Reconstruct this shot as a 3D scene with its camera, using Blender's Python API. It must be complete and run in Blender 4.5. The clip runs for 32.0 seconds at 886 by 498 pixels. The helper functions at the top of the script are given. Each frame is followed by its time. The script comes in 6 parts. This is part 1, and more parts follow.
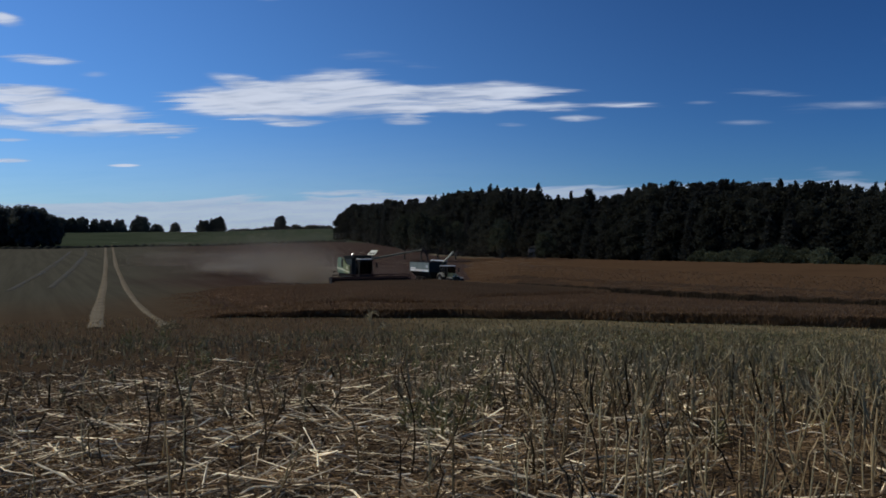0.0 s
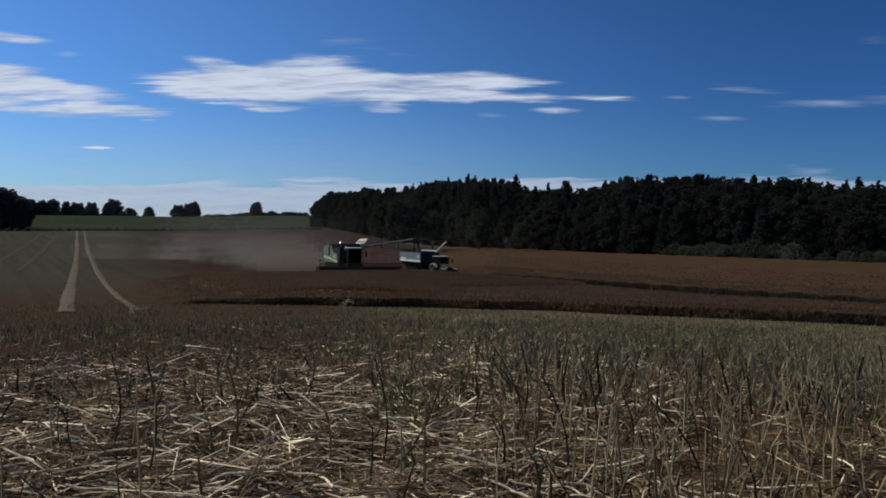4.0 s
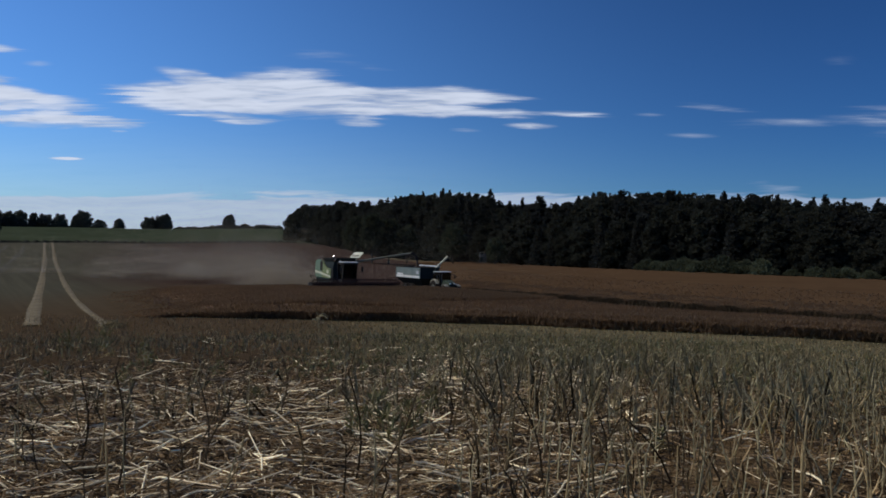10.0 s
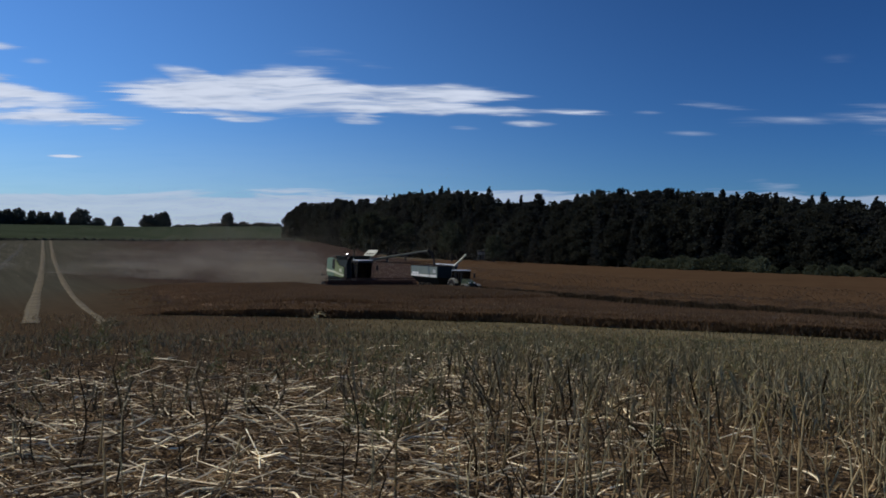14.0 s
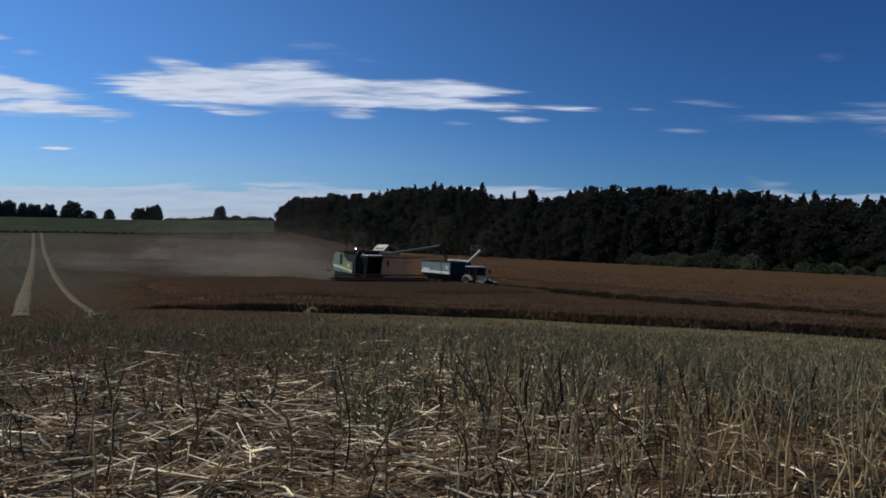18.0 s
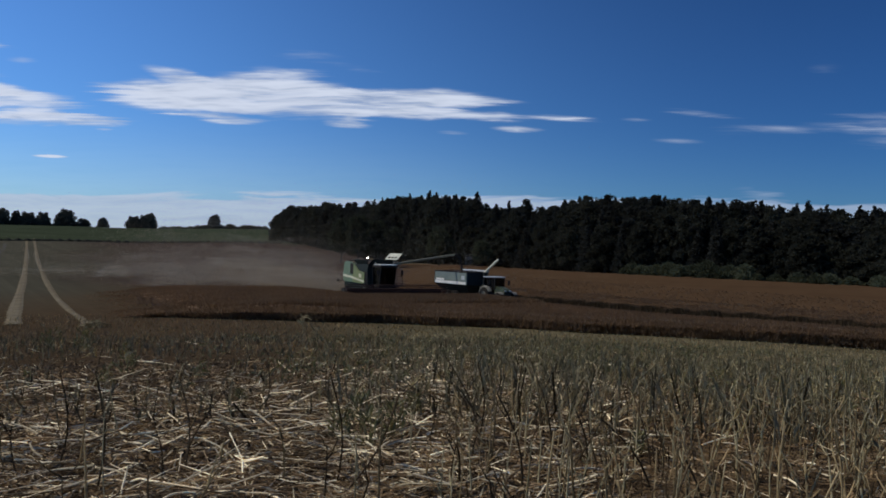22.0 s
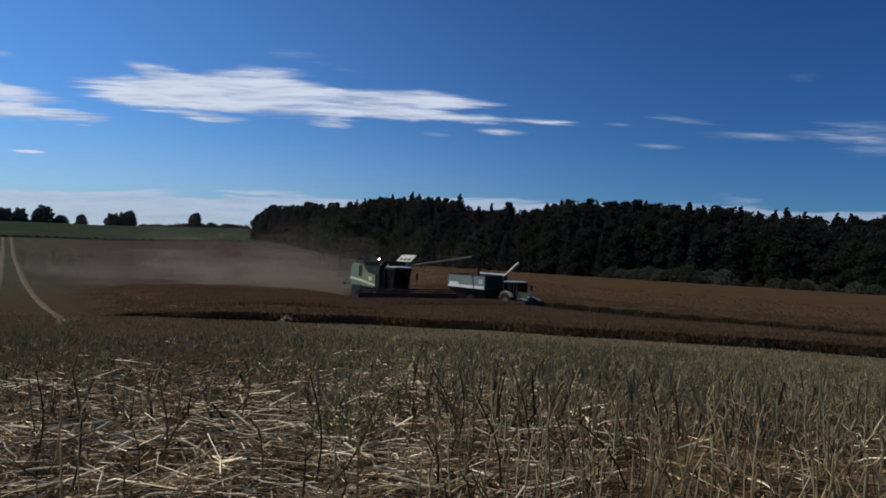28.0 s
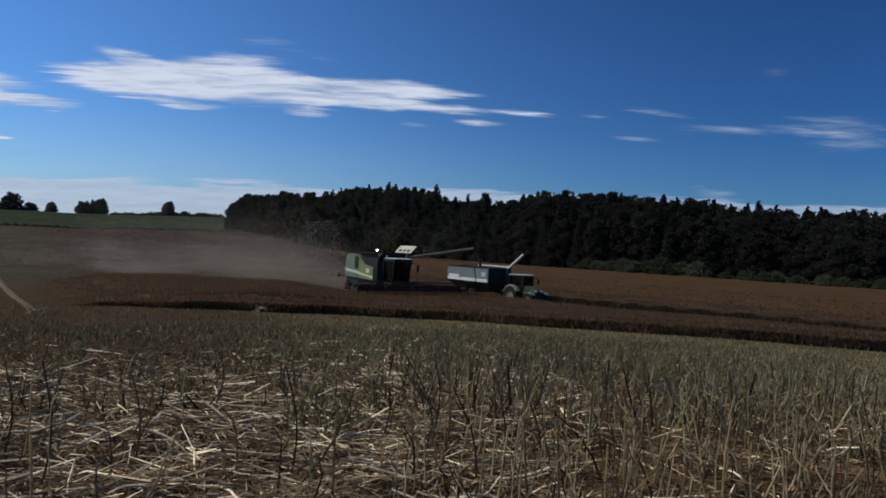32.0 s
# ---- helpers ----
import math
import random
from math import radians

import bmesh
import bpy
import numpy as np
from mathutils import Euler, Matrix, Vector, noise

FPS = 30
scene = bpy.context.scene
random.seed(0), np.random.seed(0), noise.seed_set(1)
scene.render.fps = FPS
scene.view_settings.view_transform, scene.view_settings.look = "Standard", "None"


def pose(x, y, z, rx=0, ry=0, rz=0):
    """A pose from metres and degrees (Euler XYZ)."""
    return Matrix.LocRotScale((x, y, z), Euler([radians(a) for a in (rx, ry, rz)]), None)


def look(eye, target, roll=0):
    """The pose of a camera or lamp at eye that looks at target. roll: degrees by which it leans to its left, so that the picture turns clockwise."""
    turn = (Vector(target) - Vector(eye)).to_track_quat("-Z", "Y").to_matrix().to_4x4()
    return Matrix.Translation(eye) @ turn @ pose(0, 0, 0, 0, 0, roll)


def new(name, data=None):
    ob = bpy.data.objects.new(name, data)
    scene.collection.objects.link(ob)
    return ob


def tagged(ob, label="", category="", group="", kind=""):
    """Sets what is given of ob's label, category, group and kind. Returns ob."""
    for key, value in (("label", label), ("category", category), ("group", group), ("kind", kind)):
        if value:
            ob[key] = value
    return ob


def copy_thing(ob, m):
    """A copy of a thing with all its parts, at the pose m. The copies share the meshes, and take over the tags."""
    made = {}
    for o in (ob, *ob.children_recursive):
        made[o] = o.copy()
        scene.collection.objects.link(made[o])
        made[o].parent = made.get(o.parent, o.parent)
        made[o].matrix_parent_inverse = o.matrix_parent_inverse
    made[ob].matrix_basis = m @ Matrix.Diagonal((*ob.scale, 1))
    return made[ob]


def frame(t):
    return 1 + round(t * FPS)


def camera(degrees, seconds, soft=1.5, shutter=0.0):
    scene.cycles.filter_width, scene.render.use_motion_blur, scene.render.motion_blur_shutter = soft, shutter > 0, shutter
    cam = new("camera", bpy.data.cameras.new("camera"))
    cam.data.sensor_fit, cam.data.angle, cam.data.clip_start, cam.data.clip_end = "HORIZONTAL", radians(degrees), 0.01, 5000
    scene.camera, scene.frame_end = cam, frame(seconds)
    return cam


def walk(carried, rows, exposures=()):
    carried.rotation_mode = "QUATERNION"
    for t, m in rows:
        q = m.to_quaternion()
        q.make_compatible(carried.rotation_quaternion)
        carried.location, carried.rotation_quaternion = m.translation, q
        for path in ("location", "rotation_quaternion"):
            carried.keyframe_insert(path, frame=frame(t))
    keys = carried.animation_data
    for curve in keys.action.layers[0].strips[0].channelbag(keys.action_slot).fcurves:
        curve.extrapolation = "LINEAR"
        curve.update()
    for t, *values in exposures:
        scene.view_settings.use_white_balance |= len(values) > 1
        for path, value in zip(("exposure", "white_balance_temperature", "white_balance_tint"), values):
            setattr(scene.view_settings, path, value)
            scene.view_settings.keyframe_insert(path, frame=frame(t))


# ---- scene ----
cam = camera(62.2, 32.0, soft=1.7)
# seconds, eye in metres, yaw, pitch, roll in degrees
PATH = [
    (0.0, -0.005, 0.016, 1.196, 0.00, 0.00, 0.04),
    (0.5, -0.002, 0.014, 1.198, -0.15, 0.11, -0.10),
    (1.0, -0.001, 0.027, 1.195, -1.14, -0.32, -0.54),
    (1.5, 0.001, 0.002, 1.202, -1.57, -0.23, -0.78),
    (2.0, 0.002, 0.033, 1.194, -1.48, -0.21, -0.65),
    (2.5, 0.001, 0.004, 1.198, -1.38, -0.18, -0.68),
    (4.5, 0.004, -0.001, 1.199, -1.99, -0.92, -0.92),
    (5.0, 0.005, 0.001, 1.200, -2.00, -0.89, -0.42),
    (5.5, 0.000, 0.002, 1.198, -2.40, -0.88, -0.67),
    (6.0, 0.001, -0.001, 1.200, -2.49, -0.63, -0.80),
    (6.5, 0.003, -0.003, 1.200, -2.36, -0.39, -0.91),
    (7.0, 0.004, 0.000, 1.199, -2.24, -0.43, -0.80),
    (7.5, 0.005, -0.004, 1.201, -2.44, -0.58, -0.98),
    (8.0, 0.007, -0.002, 1.202, -2.20, -0.64, -0.96),
    (8.5, -0.002, -0.002, 1.201, -2.44, -0.52, -0.90),
    (9.0, -0.000, -0.004, 1.202, -3.49, -0.37, -1.02),
    (9.5, 0.005, -0.010, 1.205, -3.83, -0.15, -1.30),
    (10.0, -0.001, -0.008, 1.206, -3.81, 0.33, -1.27),
    (10.5, 0.008, -0.016, 1.208, -4.45, 0.29, -1.51),
    (11.0, 0.010, -0.013, 1.208, -3.84, 0.40, -1.29),
    (11.5, 0.007, -0.015, 1.209, -3.59, 0.37, -1.18),
    (12.0, 0.006, -0.013, 1.209, -3.65, 0.53, -1.15),
    (12.5, 0.006, -0.010, 1.208, -3.66, 0.72, -1.33),
    (13.0, 0.003, -0.013, 1.209, -3.34, 0.91, -1.33),
    (13.5, 0.005, -0.011, 1.209, -3.69, 0.46, -1.28),
    (15.5, 0.004, -0.012, 1.205, -4.41, -0.04, -1.55),
    (16.0, 0.013, -0.022, 1.210, -4.96, 0.42, -1.91),
    (16.5, 0.012, -0.026, 1.212, -4.65, 0.41, -1.91),
    (17.0, 0.008, -0.020, 1.212, -4.22, 0.25, -1.61),
    (17.5, 0.007, -0.020, 1.209, -4.29, -0.01, -1.54),
    (18.0, 0.008, -0.018, 1.210, -4.47, -0.19, -1.67),
    (18.5, 0.007, -0.015, 1.207, -4.55, -0.30, -1.56),
    (19.0, 0.007, -0.010, 1.209, -4.57, -0.24, -1.60),
    (19.5, 0.007, -0.018, 1.212, -4.36, -0.25, -1.70),
    (20.0, 0.005, -0.007, 1.207, -4.28, -0.53, -1.50),
    (20.5, 0.010, -0.009, 1.206, -4.66, -0.27, -1.51),
    (21.0, 0.009, -0.015, 1.209, -4.49, 0.02, -1.61),
    (21.5, 0.011, -0.018, 1.211, -4.74, 0.22, -1.65),
    (22.0, 0.015, -0.026, 1.213, -4.88, 0.54, -1.82),
    (22.5, 0.012, -0.025, 1.214, -4.70, 0.62, -1.81),
    (23.0, 0.013, -0.020, 1.212, -4.96, 0.40, -1.93),
    (23.5, 0.010, -0.018, 1.208, -5.00, 0.35, -1.88),
    (24.0, 0.008, -0.021, 1.211, -5.17, 0.27, -1.99),
    (24.5, 0.010, -0.023, 1.211, -5.00, 0.36, -1.87),
    (26.5, 0.012, -0.032, 1.213, -5.49, 0.63, -2.13),
    (27.0, 0.015, -0.029, 1.211, -6.28, 0.30, -2.50),
    (27.5, 0.016, -0.035, 1.214, -6.23, 0.54, -2.53),
    (28.0, 0.017, -0.041, 1.218, -6.28, 0.72, -2.54),
    (28.5, 0.015, -0.034, 1.218, -6.80, 0.64, -2.82),
    (29.0, 0.018, -0.033, 1.217, -6.73, 0.63, -2.77),
    (29.5, 0.020, -0.029, 1.218, -6.69, 0.38, -2.97),
    (30.0, 0.020, -0.041, 1.223, -7.27, 0.64, -3.18),
    (30.5, 0.019, -0.038, 1.221, -7.22, 0.81, -3.10),
    (31.0, 0.020, -0.038, 1.220, -7.30, 0.91, -3.14),
    (31.5, 0.008, -0.029, 1.221, -8.07, 0.92, -3.26),
    (32.0, 0.012, -0.033, 1.222, -8.14, 0.07, -2.87),
]

EXPOSURE = -0.9
walk(cam, [(t, pose(x, y, z, 90 + pitch, roll, yaw)) for t, x, y, z, yaw, pitch, roll in PATH],
     [(0.0, EXPOSURE - 0.10), (5.0, EXPOSURE - 0.04), (10.0, EXPOSURE), (32.0, EXPOSURE)])

rng = np.random.default_rng(7)
random.seed(7)

# ---------------------------------------------------------------- world and sun
SUN_AZ, SUN_EL = -84.0, 45.0


class Nodes:
    """Short hand for shader arithmetic."""

    def __init__(self, tree):
        self.tree = tree

    def put(self, value, socket):
        if isinstance(value, bpy.types.NodeSocket):
            self.tree.links.new(value, socket)
        elif isinstance(value, (tuple, list)) and len(value) == 3 and socket.type == "RGBA":
            socket.default_value = (*value, 1)
        else:
            socket.default_value = value

    def m(self, op, a, b=0.0, c=0.0, clamp=False):
        n = self.tree.nodes.new("ShaderNodeMath")
        n.operation, n.use_clamp = op, clamp
        for v, s in zip((a, b, c), n.inputs):
            self.put(v, s)
        return n.outputs[0]

    def ramp(self, value, lo, hi, a=0.0, b=1.0):
        n = self.tree.nodes.new("ShaderNodeMapRange")
        n.interpolation_type = "SMOOTHSTEP"
        for v, s in zip((value, lo, hi, a, b), n.inputs):
            self.put(v, s)
        return n.outputs[0]

    def mix(self, fac, a, b, blend="MIX"):
        n = self.tree.nodes.new("ShaderNodeMix")
        n.data_type, n.blend_type = "RGBA", blend
        self.put(fac, n.inputs[0])
        self.put(a, n.inputs[6])
        self.put(b, n.inputs[7])
        return n.outputs[2]

    def noise(self, vector, scale, detail=3.0, rough=0.55, dist=0.0):
        n = self.tree.nodes.new("ShaderNodeTexNoise")
        if vector is not None:
            self.put(vector, n.inputs["Vector"])
        n.inputs["Scale"].default_value = scale
        n.inputs["Detail"].default_value = detail
        n.inputs["Roughness"].default_value = rough
        n.inputs["Distortion"].default_value = dist
        return n.outputs["Fac"]

    def xyz(self, x, y, z):
        n = self.tree.nodes.new("ShaderNodeCombineXYZ")
        for v, s in zip((x, y, z), n.inputs):
            self.put(v, s)
        return n.outputs[0]

    def split(self, vector):
        n = self.tree.nodes.new("ShaderNodeSeparateXYZ")
        self.put(vector, n.inputs[0])
        return n.outputs


def make_world():
    world = bpy.data.worlds.new("sky")
    scene.world = world
    world.use_nodes = True
    tree = world.node_tree
    tree.nodes.clear()
    k = Nodes(tree)
    sky = tree.nodes.new("ShaderNodeTexSky")
    sky.sky_type, sky.sun_disc = "NISHITA", False
    sky.sun_elevation, sky.sun_rotation = radians(SUN_EL), radians(SUN_AZ)
    sky.altitude, sky.air_density, sky.dust_density, sky.ozone_density = 300, 1.0, 0.5, 4.0
    deep = tree.nodes.new("ShaderNodeGamma")
    deep.inputs[1].default_value = SKY_DEPTH
    tree.links.new(sky.outputs[0], deep.inputs[0])
    blue = k.mix(1.0, deep.outputs[0], SKY_TINT, "MULTIPLY")
    where = tree.nodes.new("ShaderNodeTexCoord").outputs["Generated"]
    dx, dy, dz = k.split(where)
    # the sky deepens away from the sun's side
    blue = k.mix(1.0, blue, k.xyz(k.ramp(dx, -0.38, 0.68, 1.02, 0.33), k.ramp(dx, -0.38, 0.68, 1.03, 0.45), k.ramp(dx, -0.38, 0.68, 1.03, 0.54)), "MULTIPLY")
    # and is paler overhead than in the clear blue low down
    blue = k.mix(1.0, blue, k.xyz(k.ramp(dz, 0.03, 0.36, 0.86, 1.26), k.ramp(dz, 0.03, 0.36, 0.88, 1.19), k.ramp(dz, 0.03, 0.36, 0.99, 1.14)), "MULTIPLY")
    ahead = k.m("MAXIMUM", dy, 0.02)
    u, v = k.m("DIVIDE", dx, ahead), k.m("DIVIDE", dz, ahead)
    # drawn-out streaks: long across, thin upwards, leaning a little
    lean = k.m("ADD", v, k.m("MULTIPLY", u, -0.03))
    warp = k.noise(k.xyz(k.m("MULTIPLY", u, 5.0), k.m("MULTIPLY", lean, 14.0), 0.3), 1.0, 3.0)
    su = k.m("ADD", k.m("MULTIPLY", u, 5.2), k.m("MULTIPLY", warp, 0.7))
    sv = k.m("ADD", k.m("MULTIPLY", lean, 74.0), k.m("MULTIPLY", warp, 1.8))
    streak = k.noise(k.xyz(su, sv, 1.7), 1.0, 5.0, 0.58)
    fine = k.noise(k.xyz(k.m("MULTIPLY", su, 3.1), k.m("MULTIPLY", sv, 2.2), 5.1), 1.0, 4.0, 0.6)
    grain = k.m("ADD", k.m("MULTIPLY", streak, 0.75), k.m("MULTIPLY", fine, 0.25))
    # wind-drawn edges: every level is pushed along by its own amount
    drag = k.noise(k.xyz(k.m("MULTIPLY", u, 2.6), k.m("MULTIPLY", lean, 95.0), 7.7), 1.0, 4.0, 0.62)
    heave = k.noise(k.xyz(k.m("MULTIPLY", u, 9.0), k.m("MULTIPLY", v, 26.0), 3.1), 1.0, 3.0)
    pu = k.m("ADD", u, k.m("MULTIPLY", k.m("SUBTRACT", drag, 0.5), 0.24))
    pv = k.m("ADD", v, k.m("MULTIPLY", k.m("SUBTRACT", heave, 0.5), 0.022))
    field = None
    for cu, cv, hu, hv, thick, slant in CLOUDS + BANK + WISPS:
        du = k.m("DIVIDE", k.m("SUBTRACT", pu if hu > 0.055 else u, cu), hu)
        dv = k.m("DIVIDE", k.m("SUBTRACT", pv if hv > 0.01 else v, k.m("ADD", cv, k.m("MULTIPLY", k.m("SUBTRACT", u, cu), slant))), hv)
        d2 = k.m("ADD", k.m("POWER", k.m("ABSOLUTE", du), 1.7), k.m("MULTIPLY", dv, dv))
        one = k.m("MULTIPLY", k.m("SUBTRACT", 1.0, d2, clamp=True), thick)
        field = one if field is None else k.m("ADD", field, one)
    field = k.m("MINIMUM", field, 1.5)
    body = k.ramp(k.m("ADD", field, k.m("MULTIPLY", k.m("SUBTRACT", grain, 0.5), 2.8)), -0.05, 1.50)
    body = k.m("MULTIPLY", k.m("MULTIPLY", body, k.ramp(field, 0.0, 0.85)), k.ramp(streak, 0.30, 0.52, 0.74, 1.0))
    # a bank of thin cloud low over the land
    edge = k.m("ADD", 0.076, k.m("ADD", k.m("MULTIPLY", k.m("SUBTRACT", grain, 0.5), 0.05), k.m("MULTIPLY", u, 0.024)))
    bank = k.m("MULTIPLY", k.ramp(v, k.m("ADD", edge, 0.006), k.m("SUBTRACT", edge, 0.004)), k.ramp(u, 0.75, 0.0, 0.55, 0.80))
    bank = k.m("MAXIMUM", bank, k.m("MULTIPLY", k.ramp(v, 0.20, 0.03, 0.0, 0.26), k.ramp(u, -0.3, 0.35, 1.0, 0.14)))
    front = k.ramp(dy, 0.1, 0.35)
    cover = k.m("MULTIPLY", k.m("MAXIMUM", body, bank), front, clamp=True)
    thick = k.mix(k.m("MULTIPLY", k.ramp(k.m("ADD", k.m("MULTIPLY", fine, 0.5), k.m("MULTIPLY", streak, 0.5)), 0.30, 0.60), k.ramp(body, 0.2, 0.95, 0.35, 1.0)), CLOUD_SHADE, CLOUD_COLOUR)
    colour = k.mix(cover, blue, thick)
    back = tree.nodes.new("ShaderNodeBackground")
    k.put(colour, back.inputs[0])
    back.inputs[1].default_value = 0.10
    out = tree.nodes.new("ShaderNodeOutputWorld")
    tree.links.new(back.outputs[0], out.inputs[0])


SKY_DEPTH, SKY_TINT = 1.55, (0.478, 0.640, 0.738)
CLOUD_SHADE, CLOUD_COLOUR = (7.2, 8.5, 11.2), (11.7, 12.9, 15.6)
# middle across, middle up, half length, half height, thickness, slant
CLOUDS = (      # the long cloud over the wood
    (-0.253, 0.202, 0.135, 0.0308, 1.50, -0.00),
    (-0.280, 0.231, 0.051, 0.0115, 1.00, -0.12),
    (-0.153, 0.222, 0.115, 0.0262, 1.35, -0.00),
    (0.043, 0.215, 0.131, 0.0169, 1.50, -0.00),
    (0.051, 0.195, 0.173, 0.0108, 1.25, -0.00),
    (-0.215, 0.173, 0.071, 0.0085, 1.20, -0.05),
    (-0.095, 0.204, 0.165, 0.0225, 1.30, -0.00),
    (-0.051, 0.173, 0.043, 0.0069, 1.10, -0.00),
    (-0.084, 0.260, 0.060, 0.0123, 0.42, -0.10),
    (-0.142, 0.185, 0.131, 0.0108, 0.90, -0.00),
)
BANK = (        # the one on the sunny side and the scraps round it
    (-0.557, 0.218, 0.096, 0.0085, 1.10, -0.04),
    (-0.518, 0.195, 0.162, 0.0208, 1.45, -0.15),
    (-0.457, 0.162, 0.138, 0.0123, 1.35, -0.00),
    (-0.595, 0.176, 0.115, 0.0185, 1.00, -0.00),
    (-0.588, 0.149, 0.040, 0.0038, 1.10, -0.00),
    (-0.592, 0.121, 0.045, 0.0046, 1.10, -0.00),
    (-0.434, 0.114, 0.031, 0.0031, 1.10, -0.00),
    (-0.545, 0.258, 0.058, 0.0100, 0.90, -0.10),
    (-0.474, 0.238, 0.026, 0.0062, 0.50, -0.00),
    (-0.599, 0.313, 0.040, 0.0108, 1.00, -0.18),
    (-0.368, 0.152, 0.018, 0.0023, 0.60, -0.00),
    (-0.238, 0.341, 0.026, 0.0054, 0.40, -0.00),
    (-0.411, 0.119, 0.046, 0.0038, 0.20, -0.00),
)
WISPS = (       # thin scraps on the far side
    (0.251, 0.196, 0.073, 0.0054, 0.85, -0.02),
    (0.351, 0.199, 0.032, 0.0038, 0.65, -0.00),
    (0.185, 0.178, 0.048, 0.0062, 1.15, -0.00),
    (0.092, 0.169, 0.032, 0.0038, 0.60, -0.00),
    (0.449, 0.212, 0.065, 0.0069, 0.62, -0.04),
    (0.547, 0.194, 0.115, 0.0100, 0.55, 0.06),
    (0.412, 0.172, 0.048, 0.0054, 0.45, -0.00),
    (0.155, 0.188, 0.046, 0.0038, 0.50, -0.00),
    (0.745, 0.205, 0.130, 0.0340, 0.66, 0.05),
    (0.555, 0.100, 0.060, 0.0130, 0.48, -0.04),
    (0.720, 0.092, 0.070, 0.0100, 0.55, 0.00),
    (0.626, 0.286, 0.035, 0.0140, 0.32, 0.10),
)
make_world()
sun = new("sun", bpy.data.lights.new("sun", "SUN"))
sun.data.energy, sun.data.angle, sun.data.color = 4.6, radians(0.53), (1.0, 0.91, 0.76)
SUN_WAY = Vector((math.sin(radians(SUN_AZ)) * math.cos(radians(SUN_EL)),
                  math.cos(radians(SUN_AZ)) * math.cos(radians(SUN_EL)), math.sin(radians(SUN_EL))))
sun.matrix_world = look((-60, 60, 80), Vector((-60, 60, 80)) - SUN_WAY)


# ---------------------------------------------------------------- materials
def material(name, base, other=None, rough=0.7, metal=0.0, scale=8.0, fine=60.0, amount=1.0, bump=0.2,
             per_object=0.0, island=0.0, spec=0.4, stretch=(1, 1, 1), translucent=0.0):
    """Two colours mixed by noise at two sizes, with relief and a shift for each piece."""
    mat = bpy.data.materials.new(name)
    mat.use_nodes = True
    tree = mat.node_tree
    bsdf = tree.nodes["Principled BSDF"]
    k = Nodes(tree)
    where = tree.nodes.new("ShaderNodeTexCoord").outputs["Object"]
    mapped = tree.nodes.new("ShaderNodeMapping")
    mapped.inputs["Scale"].default_value = stretch
    tree.links.new(where, mapped.inputs[0])
    vec = mapped.outputs[0]
    big, small = k.noise(vec, scale, 3.0), k.noise(vec, fine, 4.0, 0.65)
    other = other or tuple(c * 0.62 for c in base)
    fac = k.m("MULTIPLY", k.ramp(k.m("ADD", k.m("MULTIPLY", big, 0.6), k.m("MULTIPLY", small, 0.4)), 0.36, 0.64), amount)
    colour = k.mix(fac, base, other)
    shift = None
    if per_object:
        shift = k.ramp(tree.nodes.new("ShaderNodeObjectInfo").outputs["Random"], 0.0, 1.0, 1 - per_object, 1 + per_object)
    if island:
        each = k.ramp(tree.nodes.new("ShaderNodeNewGeometry").outputs["Random Per Island"], 0.0, 1.0, 1 - island, 1 + island)
        shift = each if shift is None else k.m("MULTIPLY", shift, each)
    if shift is not None:
        colour = k.mix(1.0, colour, k.xyz(shift, shift, shift), "MULTIPLY")
    k.put(colour, bsdf.inputs["Base Color"])
    k.put(k.ramp(small, 0.3, 0.7, max(rough - 0.1, 0.02), min(rough + 0.12, 1.0)), bsdf.inputs["Roughness"])
    bsdf.inputs["Metallic"].default_value = metal
    bsdf.inputs["Specular IOR Level"].default_value = spec
    if bump:
        b = tree.nodes.new("ShaderNodeBump")
        b.inputs["Strength"].default_value = bump
        b.inputs["Distance"].default_value = 0.02
        tree.links.new(small, b.inputs["Height"])
        tree.links.new(b.outputs[0], bsdf.inputs["Normal"])
    if translucent:
        tr = tree.nodes.new("ShaderNodeBsdfTranslucent")
        k.put(colour, tr.inputs[0])
        mixer = tree.nodes.new("ShaderNodeMixShader")
        mixer.inputs[0].default_value = translucent
        tree.links.new(bsdf.outputs[0], mixer.inputs[1])
        tree.links.new(tr.outputs[0], mixer.inputs[2])
        tree.links.new(mixer.outputs[0], tree.nodes["Material Output"].inputs[0])
    return mat


def glass_material(name, tint):
    mat = bpy.data.materials.new(name)
    mat.use_nodes = True
    b = mat.node_tree.nodes["Principled BSDF"]
    b.inputs["Base Color"].default_value = (*tint, 1)
    b.inputs["Roughness"].default_value = 0.04
    b.inputs["Transmission Weight"].default_value = 1.0
    b.inputs["IOR"].default_value = 1.3
    return mat


